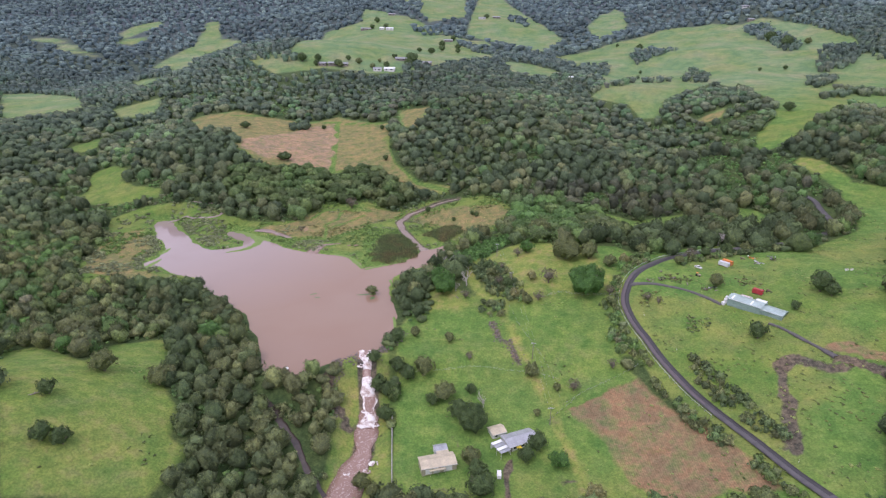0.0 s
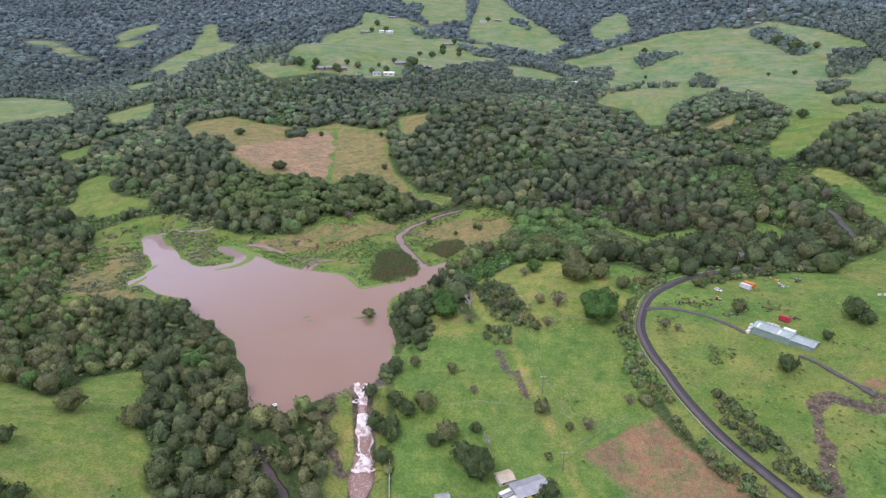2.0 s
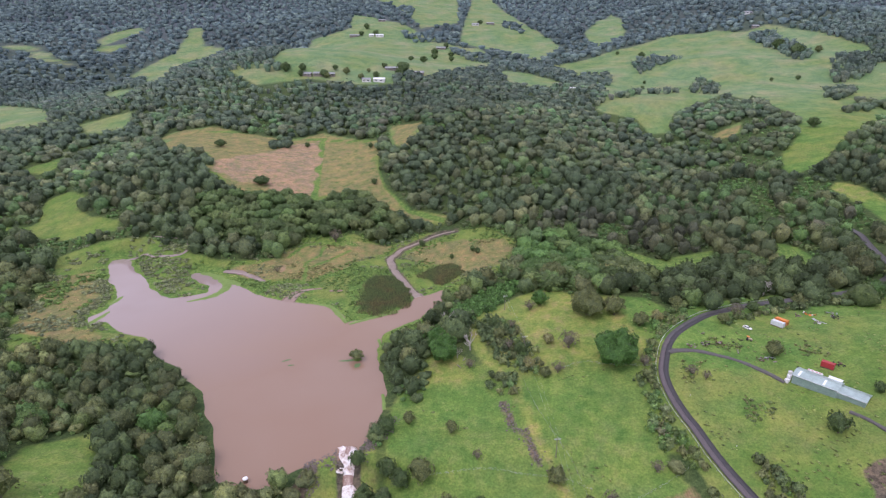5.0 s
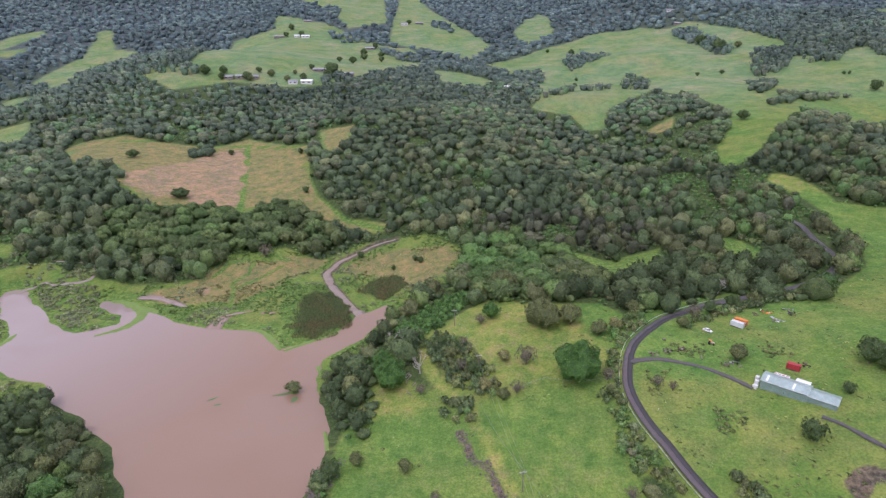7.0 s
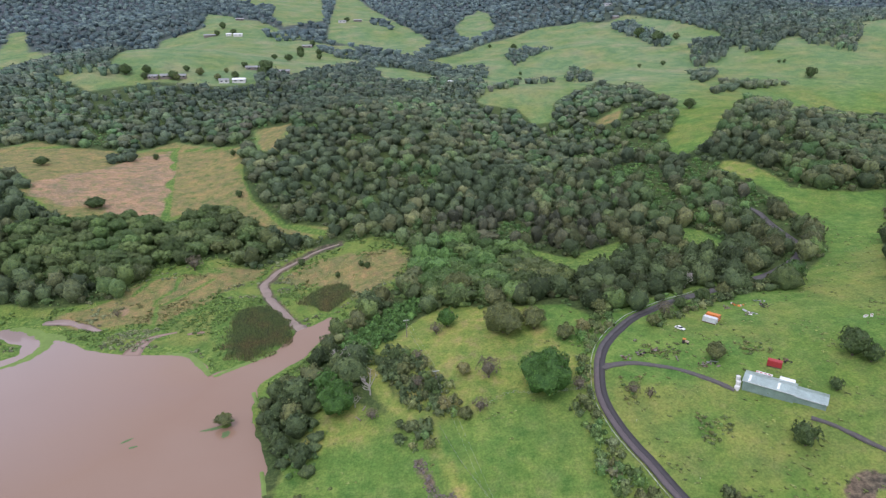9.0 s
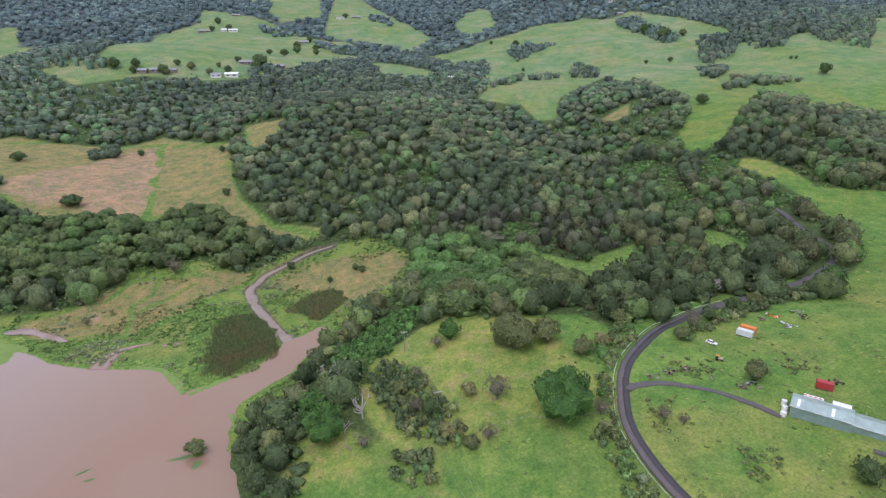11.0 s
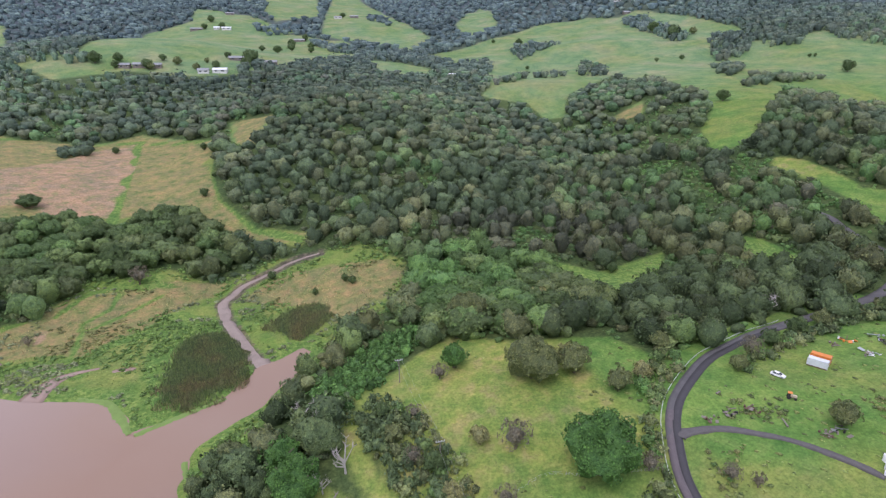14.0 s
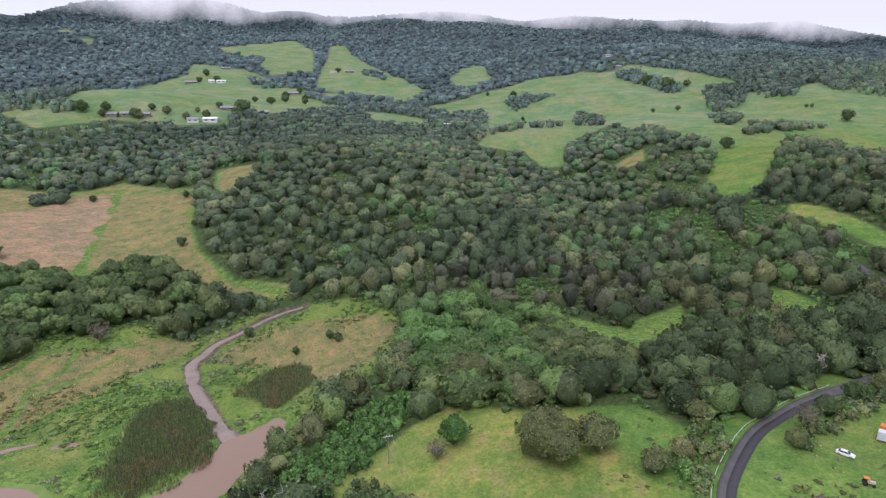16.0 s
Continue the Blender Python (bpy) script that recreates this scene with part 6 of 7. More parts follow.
def car():
    """A parked white sedan: shaped body, cabin, glass, lights, wheels."""
    ob = tagged(new("car"), "white sedan parked on the grass", "car")
    prof = [(-2.25, 0.35, 0.62), (-2.2, 0.3, 0.85), (-1.6, 0.25, 0.95), (-0.6, 0.25, 0.93), (0.8, 0.25, 0.93), (1.5, 0.25, 0.88), (2.15, 0.3, 0.75), (2.28, 0.38, 0.55)]
    bm = bmesh.new()
    rings = []
    for x, lo, hi in prof:
        half = 0.86 if abs(x) < 2 else 0.78
        ring = [bm.verts.new(p) for p in ((x, -half, lo), (x, -half - 0.03, (lo + hi) / 2), (x, -half + 0.1, hi), (x, half - 0.1, hi), (x, half + 0.03, (lo + hi) / 2), (x, half, lo))]
        rings.append(ring)
    for a, b in zip(rings, rings[1:]):
        for i in range(6):
            j = (i + 1) % 6
            bm.faces.new((a[i], a[j], b[j], b[i]))
    bm.faces.new(rings[0]), bm.faces.new(rings[-1][::-1])
    body = part("body", bm, WHITE_PAINT, ob)
    cab = [(-1.75, 0.93, 0.72), (-1.1, 1.4, 0.58), (0.35, 1.42, 0.6), (1.15, 0.93, 0.74)]
    bm = bmesh.new()
    for (xa, za, ha), (xb, zb, hb) in zip(cab, cab[1:]):
        v = [bm.verts.new(p) for p in ((xa, -ha, za), (xb, -hb, zb), (xb, hb, zb), (xa, ha, za))]
        bm.faces.new(v)
    for s in (-1, 1):
        bm.faces.new([bm.verts.new((x, s * h, z)) for x, z, h in cab])
    part("cabin_glass", bm, DARK_GLASS, ob, "dark car windows")
    bm = boxed(-1.12, 0.4, -0.6, 0.6, 1.395, 1.45)
    part("roof", bm, WHITE_PAINT, ob)
    for s in (-1, 1):
        bm = bmesh.new()
        for x0, z0, x1, z1 in ((-1.75, 0.93, -1.1, 1.42), (-0.35, 0.93, -0.35, 1.42), (1.15, 0.93, 0.35, 1.43)):
            rod(bm, (x0, s * 0.74, z0), (x1, s * 0.6, z1), 0.04)
        part("pillars", bm, WHITE_PAINT, ob)
        part("headlight", boxed(2.18, 2.27, s * 0.6 - 0.18, s * 0.6 + 0.18, 0.58, 0.7), SKYLIGHT, ob, "clear headlight")
        part("tail_light", boxed(-2.27, -2.2, s * 0.62 - 0.16, s * 0.62 + 0.16, 0.68, 0.82), RED_STEEL, ob, "red tail light")
        for x in (-1.4, 1.42):
            bm = bmesh.new()
            rod(bm, (x, s * 0.72, 0.32), (x, s * 0.9, 0.32), 0.32, 18)
            wheel = part("tyre", bm, RUBBER, ob)
            bm = bmesh.new()
            rod(bm, (x, s * 0.9, 0.32), (x, s * 0.915, 0.32), 0.2, 14)
            part("rim", bm, GALV, wheel, "silver wheel rim")
    for x in (-2.28, 2.3):
        part("bumper", boxed(x - 0.06, x + 0.06, -0.8, 0.8, 0.36, 0.52), GALV, ob)
    ob.matrix_basis = pose(159.6, 342.0, one_height(159.6, 342.0) + 0.02, 0, 0, -58)


car()


def tractor():
    ob = tagged(new("old_tractor"), "small old orange tractor with a cream bonnet in the grass", "tractor")
    part("bonnet", boxed(-0.2, 1.5, -0.4, 0.4, 0.7, 1.3), plain("cream_paint", (0.62, 0.52, 0.38), 0.6), ob, "faded cream bonnet")
    part("chassis", boxed(-1.0, 1.6, -0.3, 0.3, 0.45, 0.7), RUST, ob)
    part("seat", boxed(-0.9, -0.4, -0.3, 0.3, 1.0, 1.15), RUBBER, ob)
    part("canopy", boxed(-1.2, 0.2, -0.7, 0.7, 2.0, 2.08), ORANGE_STEEL, ob, "orange sun canopy")
    for x, y in ((-1.1, -0.6), (-1.1, 0.6), (0.1, -0.6), (0.1, 0.6)):
        bm = bmesh.new()
        rod(bm, (x, y, 0.9), (x, y, 2.0), 0.03)
        part("canopy_post", bm, RUST, ob)
    for x, r in ((-0.7, 0.6), (1.2, 0.38)):
        for s in (-1, 1):
            bm = bmesh.new()
            rod(bm, (x, s * 0.55, r), (x, s * 0.85, r), r, 16)
            part("wheel", bm, RUBBER, ob)
    ob.matrix_basis = pose(154.9, 330.7, one_height(154.9, 330.7), 0, 0, -40)


tractor()


def scrap_heap(x, y, r, seed, label, mats):
    rng = np.random.default_rng(seed)
    ob = tagged(new("scrap_heap"), label, "scrap")
    for k in range(9):
        bm = bmesh.new()
        a = rng.uniform(0, 360)
        m = pose(rng.uniform(-r, r), rng.uniform(-r, r), rng.uniform(0.1, 0.6), rng.uniform(-15, 15), rng.uniform(-15, 15), a)
        kind = k % 3
        name = ("beam", "sheet", "drum")[kind]
        if kind == 0:
            box(bm, -r * 0.6, r * 0.6, -0.12, 0.12, -0.12, 0.12, m)
        elif kind == 1:
            box(bm, -r * 0.35, r * 0.35, -r * 0.25, r * 0.25, -0.03, 0.03, m)
        else:
            rod(bm, m @ Vector((0, 0, -0.4)), m @ Vector((0, 0, 0.5)), 0.3, 12)
        part(name, bm, mats[int(rng.integers(0, len(mats)))], ob)
    ob.location = (x, y, one_height(x, y))


for k, (sx, sy, sr, mats) in enumerate(((153, 315.2, 2.2, (RUST, TIMBER)), (157.1, 313.9, 2.4, (RUBBER, TIMBER, GALV)), (198.5, 353.4, 2.6, (RUST, ORANGE_STEEL, WHITE_PAINT)), (197.2, 343.0, 3.0, (WHITE_PAINT, GALV, TIMBER)), (209.4, 351, 2.4, (RUBBER, GALV)), (208, 347, 2.0, (RUBBER, RUST)), (191.8, 352.7, 1.6, (RUST, TIMBER)), (126.4, 330.4, 1.8, (TIMBER, RUST)), (133.5, 331.5, 2.2, (TIMBER, RUBBER)), (141, 330, 2.0, (TIMBER, RUST)), (183, 303.5, 2.0, (RUBBER, RUST)))):
    scrap_heap(sx, sy, sr, 60 + k, ("rusty scrap and old timber heaped in the grass", "old tyres and boards dumped in the paddock", "mixed farm scrap lying in rough grass")[k % 3], mats)


def trough(x, y, turn):
    ob = tagged(new("water_trough"), "white plastic water trough on the hillside grass", "trough", "troughs on the slope")
    part("base", boxed(-0.9, 0.9, -0.55, 0.55, -0.2, 0.08), WHITE_PAINT, ob)
    for dims in ((-0.9, 0.9, -0.55, -0.47), (-0.9, 0.9, 0.47, 0.55), (-0.9, -0.82, -0.47, 0.47), (0.82, 0.9, -0.47, 0.47)):
        part("side", boxed(*dims, 0.08, 0.75), WHITE_PAINT, ob)
    part("water", boxed(-0.82, 0.82, -0.47, 0.47, 0.08, 0.6), WATER, ob, "muddy water")
    ob.matrix_basis = pose(x, y, one_height(x, y), 0, 0, turn)


trough(233.4, 316.0, 10)
trough(235.6, 315.2, 40)


def log(x, y, long, turn, r=0.3):
    bm = bmesh.new()
    rod(bm, (-long / 2, 0, r * 0.7), (long / 2, 0, r * 0.7), r, 9, r * 0.7)
    rod(bm, (long * 0.1, 0, r), (long * 0.25, 0.9, r + 0.5), r * 0.4, 6, r * 0.2)
    me = bpy.data.meshes.new("fallen_log")
    bm.to_mesh(me)
    bm.free()
    me.materials.append(TIMBER)
    ob = tagged(new("fallen_log", me), "weathered grey fallen log lying in the grass", "log", "fallen logs")
    ob.matrix_basis = pose(x, y, one_height(x, y), 0, 0, turn)


for lx, ly, ll, lt in ((145.7, 322.3, 4.0, 70), (-163, 200, 4.5, 40), (9, 333, 3.5, 120), (136, 340.3, 2.2, 20), (12, 338, 3.0, 60)):
    log(lx, ly, ll, lt)

# the homestead
def homestead():
    ob = tagged(new("farmhouse"), "white farmhouse with a long zinc roof, cream wing and carport", "house")
    z = -12.6
    gable_block(ob, 0, 14.5, 0, 8.0, 0, 2.9, 1.3, WHITE_WALL, SILVER_ROOF, 0.5, windows=(("front", 2.0, 3.6, 1.0, 2.2), ("front", 6.0, 7.6, 1.0, 2.2), ("front", 10.0, 11.6, 1.0, 2.2)))
    bm = boxed(0.4, 1.5, -0.06, -0.01, 0.0, 2.05)
    d = part("door", bm, TIMBER, ob, "dark timber front door")
    bm = bmesh.new()
    rod(bm, (1.35, -0.1, 1.0), (1.35, -0.1, 1.12), 0.03)
    part("handle", bm, GALV, d)
    part("awning", boxed(3.2, 5.4, -2.2, -0.4, 2.2, 2.28), YELLOW, ob, "bright yellow canvas awning")
    ob.matrix_basis = pose(30.2, 213.2, z, 0, 0, 24)
    wing = tagged(new("cottage_wing"), "small cream-roofed block at the back of the farmhouse", "outbuilding")
    gable_block(wing, 0, 6.6, 0, 5.6, 0, 2.7, 0.9, WHITE_WALL, CREAM_ROOF, 0.4, windows=(("front", 1.0, 2.4, 1.0, 2.0),))
    wing.matrix_basis = pose(23.6, 221.8, -12.6, 0, 0, 22)
    port = tagged(new("carport"), "open carport with white roof sheets and dark gaps", "carport")
    for k in range(4):
        part("roof_sheet", boxed(0, 5.4, k * 2.1, k * 2.1 + 1.75, 2.55 + 0.05 * k, 2.63 + 0.05 * k), SKYLIGHT if k % 2 else SILVER_ROOF, port)
    for px in (0.2, 5.2):
        for py in (0.2, 3.9, 7.7):
            bm = bmesh.new()
            rod(bm, (px, py, -1.5), (px, py, 2.6), 0.07)
            part("post", bm, WHITE_PAINT, port)
    part("back_wall", boxed(0.1, 5.3, 8.05, 8.15, -1.0, 2.6), WHITE_WALL, port)
    port.matrix_basis = pose(26.2, 209.2, -12.7, 0, 0, 30)


homestead()


def yard_shed():
    ob = tagged(new("farm_shed"), "cream corrugated steel farm shed with a lean-to porch", "shed")
    gable_block(ob, 0, 15.2, 0, 7.6, 0, 3.3, 1.1, CREAM_WALL, CREAM_ROOF, 0.3, doors=(("front", 1.5, 4.3, 0, 2.6), ("front", 5.0, 7.8, 0, 2.6), ("front", 9.6, 13.2, 0, 2.8)))
    part("porch_roof", boxed(3.2, 10.2, -1.5, -0.35, 2.5, 2.58), CREAM_ROOF, ob)
    for px in (3.4, 6.7, 10.0):
        bm = bmesh.new()
        rod(bm, (px, -1.35, -1.0), (px, -1.35, 2.5), 0.06)
        part("porch_post", bm, CREAM_WALL, ob)
    ob.matrix_basis = pose(-7.9, 200.6, -14.6, 0, 0, 14.5)
    hut = tagged(new("garden_hut"), "small pale blue-white garden hut behind the shed", "hut")
    gable_block(hut, 0, 5.6, 0, 3.6, 0, 2.3, 0.7, WHITE_WALL, SILVER_ROOF, 0.25, doors=(("front", 1.0, 2.4, 0, 2.0),))
    hut.matrix_basis = pose(-2.6, 212.4, -13.6, 0, 0, 14.5)
    link = tagged(new("lean_to"), "low cream lean-to joining hut and shed", "lean-to")
    part("roof", boxed(0, 5.5, 0, 2.4, 2.3, 2.38), CREAM_ROOF, link)
    for px in (0.1, 5.4):
        for py in (0.1, 2.3):
            bm = bmesh.new()
            rod(bm, (px, py, -1.0), (px, py, 2.3), 0.05)
            part("post", bm, TIMBER, link)
    link.matrix_basis = pose(-1.6, 210.0, -13.9, 0, 0, 14.5)


yard_shed()


def ute():
    ob = tagged(new("parked_van"), "white van parked beside the house track", "van")
    part("body", boxed(-2.2, 1.3, -0.9, 0.9, 0.4, 1.95), WHITE_PAINT, ob)
    part("bonnet", boxed(1.3, 2.3, -0.85, 0.85, 0.4, 1.1), WHITE_PAINT, ob)
    bm = bmesh.new()
    v = [bm.verts.new(p) for p in ((1.32, -0.8, 1.9), (1.32, 0.8, 1.9), (1.95, 0.8, 1.12), (1.95, -0.8, 1.12))]
    bm.faces.new(v)
    part("windscreen", bm, DARK_GLASS, ob, "dark windscreen")
    for s in (-1, 1):
        part("side_window", boxed(-0.2, 1.1, s * 0.905 - 0.01, s * 0.905 + 0.01, 1.2, 1.75), DARK_GLASS, ob)
        for x in (-1.4, 1.5):
            bm = bmesh.new()
            rod(bm, (x, s * 0.75, 0.35), (x, s * 0.93, 0.35), 0.35, 16)
            part("tyre", bm, RUBBER, ob)
    ob.matrix_basis = pose(24.6, 200.0, one_height(24.6, 200.0), 0, 0, 86)


ute()


def far_house(x, y, long, deep, turn, wall, roof, label, k):
    ob = tagged(new("hill_house"), label, "house")
    gable_block(ob, -long / 2, long / 2, -deep / 2, deep / 2, 0, 3.2, 1.9, wall, roof, 0.6, 4.0, windows=(("front", -long * 0.35, -long * 0.15, 0.8, 2.3), ("front", long * 0.1, long * 0.35, 0.8, 2.3)))
    ob.matrix_basis = pose(x, y, one_height(x, y) + 0.3, 0, 0, turn)


HILL_HOUSES = [(-112, 1026, 17, 9, 4), (-92, 1030, 22, 11, -6), (-187, 1040, 24, 10, 8), (-205, 1036, 16, 9, -4), (-168, 1041, 12, 8, 2), (-78, 1107, 26, 10, 3), (-33, 1092, 24, 10, -5), (-203, 1620, 34, 11, 5), (-160, 1596, 14, 9, 0), (-140, 1590, 24, 12, 3), (8, 1494, 26, 12, -8), (106, 1825, 24, 11, 6), (150, 1855, 28, 12, -4), (717, 1530, 24, 12, 10), (-153, 1820, 26, 12, 4), (-212, 2338, 34, 14, 3), (680, 1412, 18, 10, 0), (756, 1266, 16, 9, -8), (212, 1018, 15, 9, 12)]
for k, (hx, hy, hl, hd, ht) in enumerate(HILL_HOUSES):
    white = k in (0, 1, 8, 9, 13, 15, 18, 11)
    far_house(hx, hy, hl * 0.78, hd, ht, WHITE_WALL if white else TIMBER, SKYLIGHT if k in (1, 8, 18, 9) else FAR_ROOF, "white farmhouse with a pale roof on the hill" if white else "low dark farm building with a grey roof on the hill", k)

# ---- poles, wires, fences, rail ----
POLES = [(50.5, 229.0), (47.7, 271.5), (42.8, 338.1), (37.4, 381.6)]
POLE_TALL = 9.5


def power_pole():
    ob = tagged(new("power_pole"), "grey timber power pole with a crossarm and white insulators", "power pole", "power poles")
    bm = bmesh.new()
    rod(bm, (0, 0, -0.6), (0, 0, POLE_TALL), 0.2, 8, 0.14)
    part("pole", bm, TIMBER, ob)
    arm = part("crossarm", boxed(-1.35, 1.35, -0.25, -0.08, POLE_TALL - 0.55, POLE_TALL - 0.36), GALV, ob)
    for x in (-1.25, -0.45, 0.45, 1.25):
        bm = bmesh.new()
        rod(bm, (x, -0.11, POLE_TALL - 0.36), (x, -0.11, POLE_TALL - 0.02), 0.13, 8, 0.09)
        part("insulator", bm, WHITE_PAINT, arm, "white insulator")
    return ob


first_pole = power_pole()
first_pole.matrix_basis = pose(*POLES[0], one_height(*POLES[0]), 0, 0, 5)
for px, py in POLES[1:]:
    copy_thing(first_pole, pose(px, py, one_height(px, py), 0, 0, 5))
for (ax, ay), (bx, by) in zip(POLES, POLES[1:]):
    for side in (-1.0, 1.0):
        bm = bmesh.new()
        a = Vector((ax + side, ay, one_height(ax, ay) + POLE_TALL - 0.1))
        b = Vector((bx + side, by, one_height(bx, by) + POLE_TALL - 0.1))
        last = None
        for k in range(13):
            t = k / 12
            p = a.lerp(b, t) - Vector((0, 0, 4 * 0.9 * t * (1 - t)))
            if last:
                rod(bm, last, p, 0.02, 3)
            last = p
        me = bpy.data.meshes.new("overhead_wire")
        bm.to_mesh(me)
        bm.free()
        me.materials.append(GALV)
        tagged(new("overhead_wire", me), "thin sagging overhead wire between power poles", "wire", "overhead wires")


def fence(line, label, gap=5.0, tall=1.15, wires=3, rails=False):
    ob = tagged(new("fence"), label, "fence", "paddock fences")
    pts, last = [], None
    dense = curve_points(line, 0.5)
    for p in dense:
        if last is None or math.dist(p, last) >= gap:
            pts.append(p)
            last = p
    tops = [Vector((x, y, one_height(x, y))) for x, y in pts]
    post = None
    for p in tops:
        if post is None:
            bm = bmesh.new()
            rod(bm, (0, 0, -0.4), (0, 0, tall), 0.075, 6, 0.065)
            post = part("post", bm, TIMBER, ob)
            post.location = p
            mesh = post.data
        else:
            o = new("post", mesh)
            o.parent = ob
            o.location = p
    for w in range(wires):
        bm = bmesh.new()
        z = Vector((0, 0, tall * (0.3 + 0.32 * w)))
        for a, b in zip(tops, tops[1:]):
            rod(bm, a + z, b + z, 0.045 if rails else 0.012, 3)
        part("rail" if rails else "wire", bm, TIMBER if rails else GALV, ob)


fence([(-22, 266), (0, 267), (18, 268), (34, 265), (50, 262), (60, 256)], "old timber post and wire paddock fence")
fence([(58, 322), (71, 326), (82, 322), (92, 320), (104, 318)], "leaning timber post and wire fence below the fig tree", 3.5)
fence([(59, 241), (72, 249), (88, 256), (100, 262), (106, 268)], "timber post and wire fence above the bare field")
fence([(-9.5, 191.5), (-3.5, 192), (2.5, 192.5), (3.0, 187.5), (3.2, 183)], "dark timber yard rails beside the farm shed", 2.0, 1.3, 3, True)
fence([(50, 231), (58, 238), (66, 245)], "short timber fence beside the power pole", 3.0)
fence([(40, 318), (44, 300), (50, 282), (56, 262), (58, 245)], "post and wire fence along the farm track", 6.0)


def guard_rail():
    """Steel rail on posts along the outer side of the bend."""
    ob = tagged(new("guard_rail"), "galvanised steel guard rail along the outer road edge", "guard rail")
    pts = curve_points(ROAD_LINE, 1.0)
    side = []
    for i, (x, y) in enumerate(pts):
        ax, ay = pts[max(i - 1, 0)]
        bx, by = pts[min(i + 1, len(pts) - 1)]
        d = math.hypot(bx - ax, by - ay)
        if y > 225 and x < 190:
            px, py = x - (by - ay) / d * 3.6, y + (bx - ax) / d * 3.6
            side.append(Vector((px, py, max(one_height(px, py), one_height(x, y) - 0.3))))
    mesh = None
    for p in side[::4]:
        if mesh is None:
            post = part("post", boxed(-0.08, 0.08, -0.08, 0.08, -0.8, 0.72), GALV, ob)
            mesh = post.data
        else:
            post = new("post", mesh)
            post.parent = ob
        post.location = p
    bm = bmesh.new()
    for a, b in zip(side, side[1:]):
        for z0, z1, o in ((0.42, 0.55, 0.0), (0.55, 0.62, 0.05), (0.62, 0.76, 0.0)):
            u = Vector((o, o, 0))
            bm.faces.new([bm.verts.new(q) for q in (a + u + Vector((0, 0, z0)), b + u + Vector((0, 0, z0)), b + u + Vector((0, 0, z1)), a + u + Vector((0, 0, z1)))])
        bm.faces.new([bm.verts.new(q) for q in (a + Vector((-0.05, 0.05, 0.77)), b + Vector((-0.05, 0.05, 0.77)), b + Vector((0.05, -0.05, 0.77)), a + Vector((0.05, -0.05, 0.77)))])
    part("rail", bm, plain("rail_steel", (0.68, 0.72, 0.70), 0.4, 0.3, 0.15, 1.0), ob)


guard_rail()
ribbon("road_patch", ROAD_LINE[2:-9], [2.3, 2.0, 2.4, 2.2, 2.6, 2.4], NEW_ASPHALT, 0.236, "strip of newer black asphalt along the inner lane", "road", offset=1.05, across=2)


def post_marker(x, y):
    ob = tagged(new("guide_post"), "slim white roadside guide post in the verge", "guide post", "guide posts along the road")
    part("post", boxed(-0.06, 0.06, -0.03, 0.03, -0.3, 1.05), WHITE_PAINT, ob)
    part("reflector", boxed(-0.04, 0.04, -0.036, -0.03, 0.8, 0.92), RED_STEEL, ob, "small red reflector")
    ob.location = (x, y, one_height(x, y))


for gx, gy in ((121.5, 268.5), (129.5, 240), (136.5, 213), (113.0, 297), (141.6, 190)):
    post_marker(gx, gy)


def intake_tower():
    ob = tagged(new("intake_tower"), "round concrete intake tower with a white cap at the dam", "tower")
    bm = bmesh.new()
    rod(bm, (0, 0, -2), (0, 0, 1.7), 0.8, 18)
    part("shaft", bm, RUST, ob)
    bm = bmesh.new()
    rod(bm, (0, 0, 1.7), (0, 0, 2.05), 1.05, 18)
    part("cap", bm, WHITE_PAINT, ob, "white concrete cap")
    ob.location = (-78, 257, 0)


intake_tower()


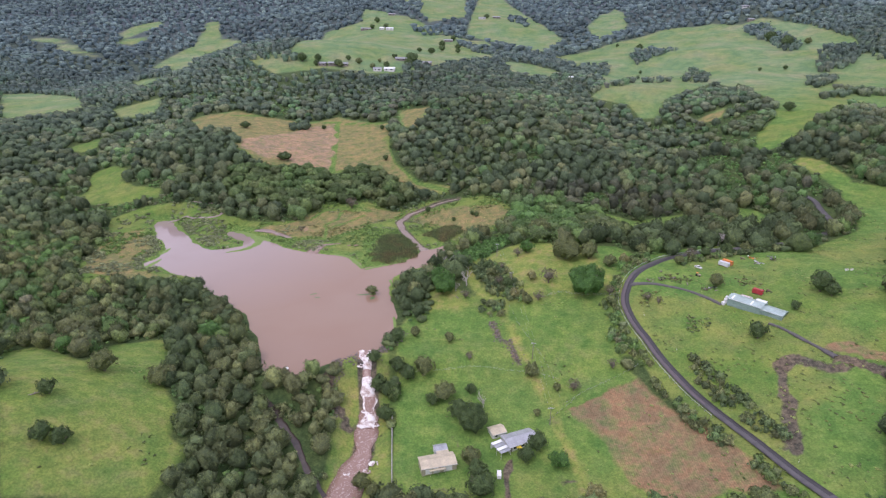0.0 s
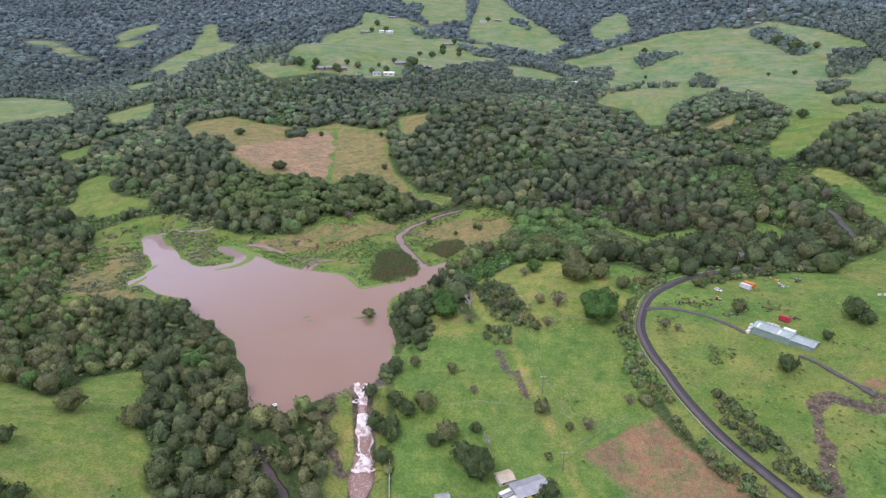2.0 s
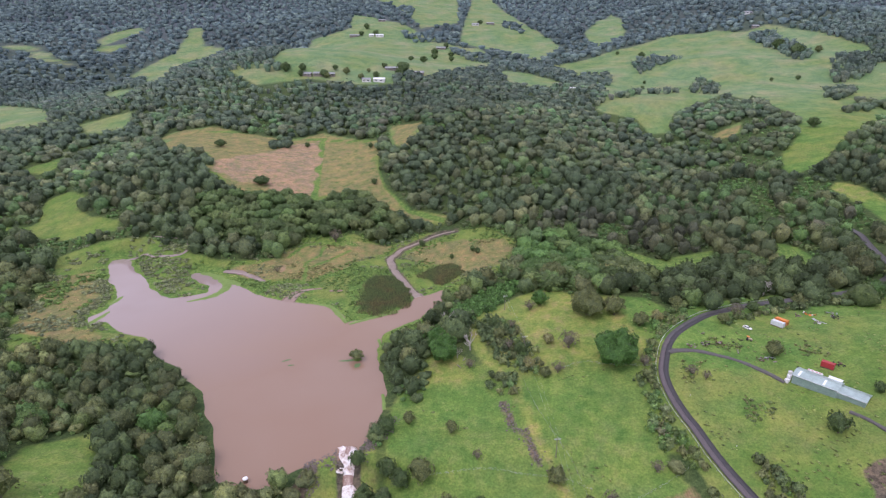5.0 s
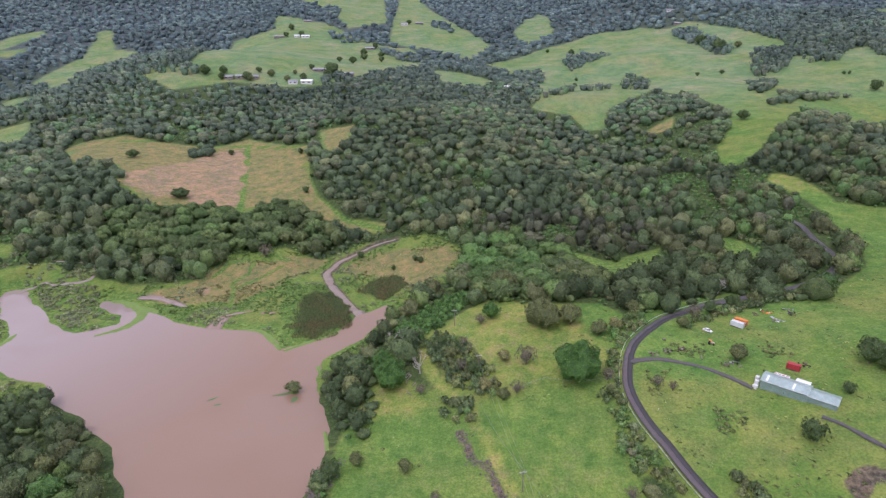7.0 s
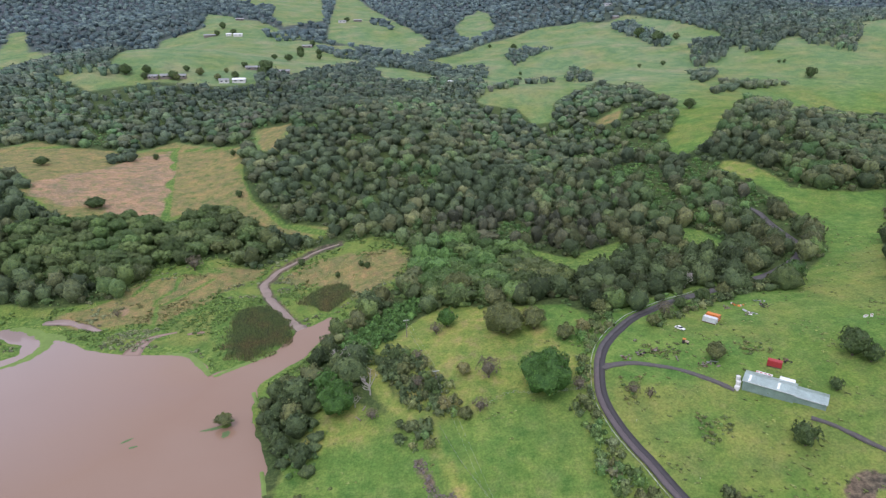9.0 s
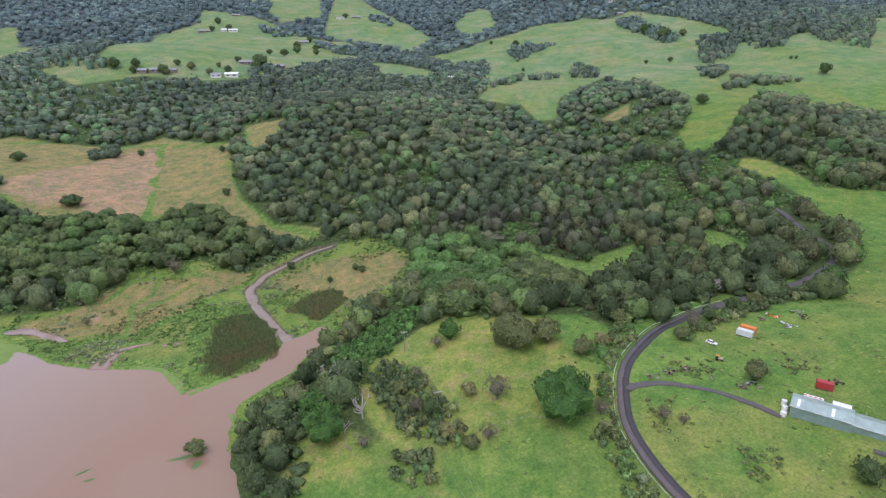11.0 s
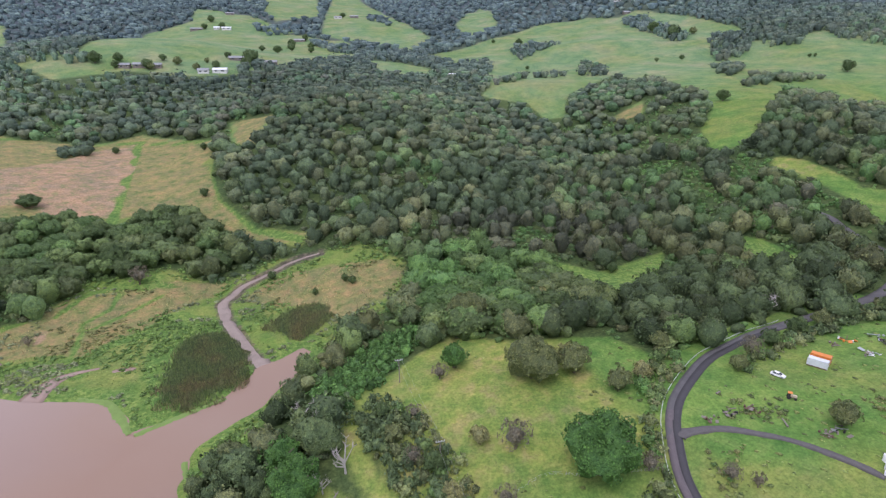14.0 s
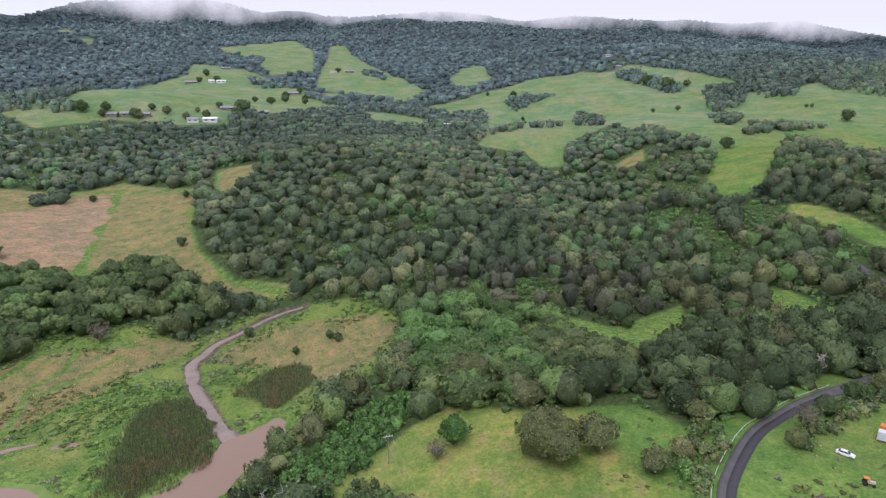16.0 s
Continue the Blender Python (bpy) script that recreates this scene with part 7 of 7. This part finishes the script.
def yard_wall():
    """Low concrete wall between the yard and the spillway."""
    pts = curve_points([(-23.6, 238), (-22.6, 225), (-21.4, 210), (-20.2, 195), (-19.6, 184)], 2.0)
    verts, faces = [], []
    for x, y in pts:
        z = one_height(x + 1.5, y)
        for dx, dz in ((-0.18, -2.5), (-0.18, 0.9), (0.18, 0.9), (0.18, -2.5)):
            verts.append((x + dx, y, z + dz))
    for i in range(len(pts) - 1):
        for k in range(3):
            a = i * 4 + k
            faces.append((a, a + 1, a + 5, a + 4))
    tagged(new("wall_1", mesh_from("wall_1", verts, faces, CONCRETE)), "low grey concrete training wall beside the spillway", "wall", kind="structure")


yard_wall()


def cloud_bank():
    """Low cloud that hides the top of the distant range."""
    m, n, l, p = material("low_cloud")
    n.remove(p)
    glow, clear, mix = n.new("ShaderNodeEmission"), n.new("ShaderNodeBsdfTransparent"), n.new("ShaderNodeMixShader")
    glow.inputs["Color"].default_value, glow.inputs["Strength"].default_value = (0.80, 0.83, 0.88, 1), 0.78
    g = n.new("ShaderNodeNewGeometry")
    s = n.new("ShaderNodeSeparateXYZ")
    l.new(g.outputs["Position"], s.inputs[0])
    rough = noise_node(n, l, 0.0035, 6, 0.6)
    up = math_node(n, l, "ADD", s.outputs[2], math_node(n, l, "MULTIPLY", rough.outputs[0], 190.0))
    up = math_node(n, l, "SUBTRACT", up, math_node(n, l, "MULTIPLY", s.outputs[0], -0.012))
    k = math_node(n, l, "MULTIPLY", math_node(n, l, "SUBTRACT", up, 545.0), 1 / 95.0, True)
    l.new(k, mix.inputs[0])
    l.new(clear.outputs[0], mix.inputs[1])
    l.new(glow.outputs[0], mix.inputs[2])
    l.new(mix.outputs[0], n["Material Output"].inputs["Surface"])
    verts, faces = [], []
    for i in range(41):
        x = -4000 + i * 200
        y = 3080 - abs(x) * 0.12
        verts += [(x, y, 330), (x, y, 1500)]
    faces = [(2 * i, 2 * i + 2, 2 * i + 3, 2 * i + 1) for i in range(40)]
    tagged(new("backdrop", mesh_from("backdrop", verts, faces, m, True)), "low white cloud lying along the distant range", "cloud", kind="structure")


cloud_bank()
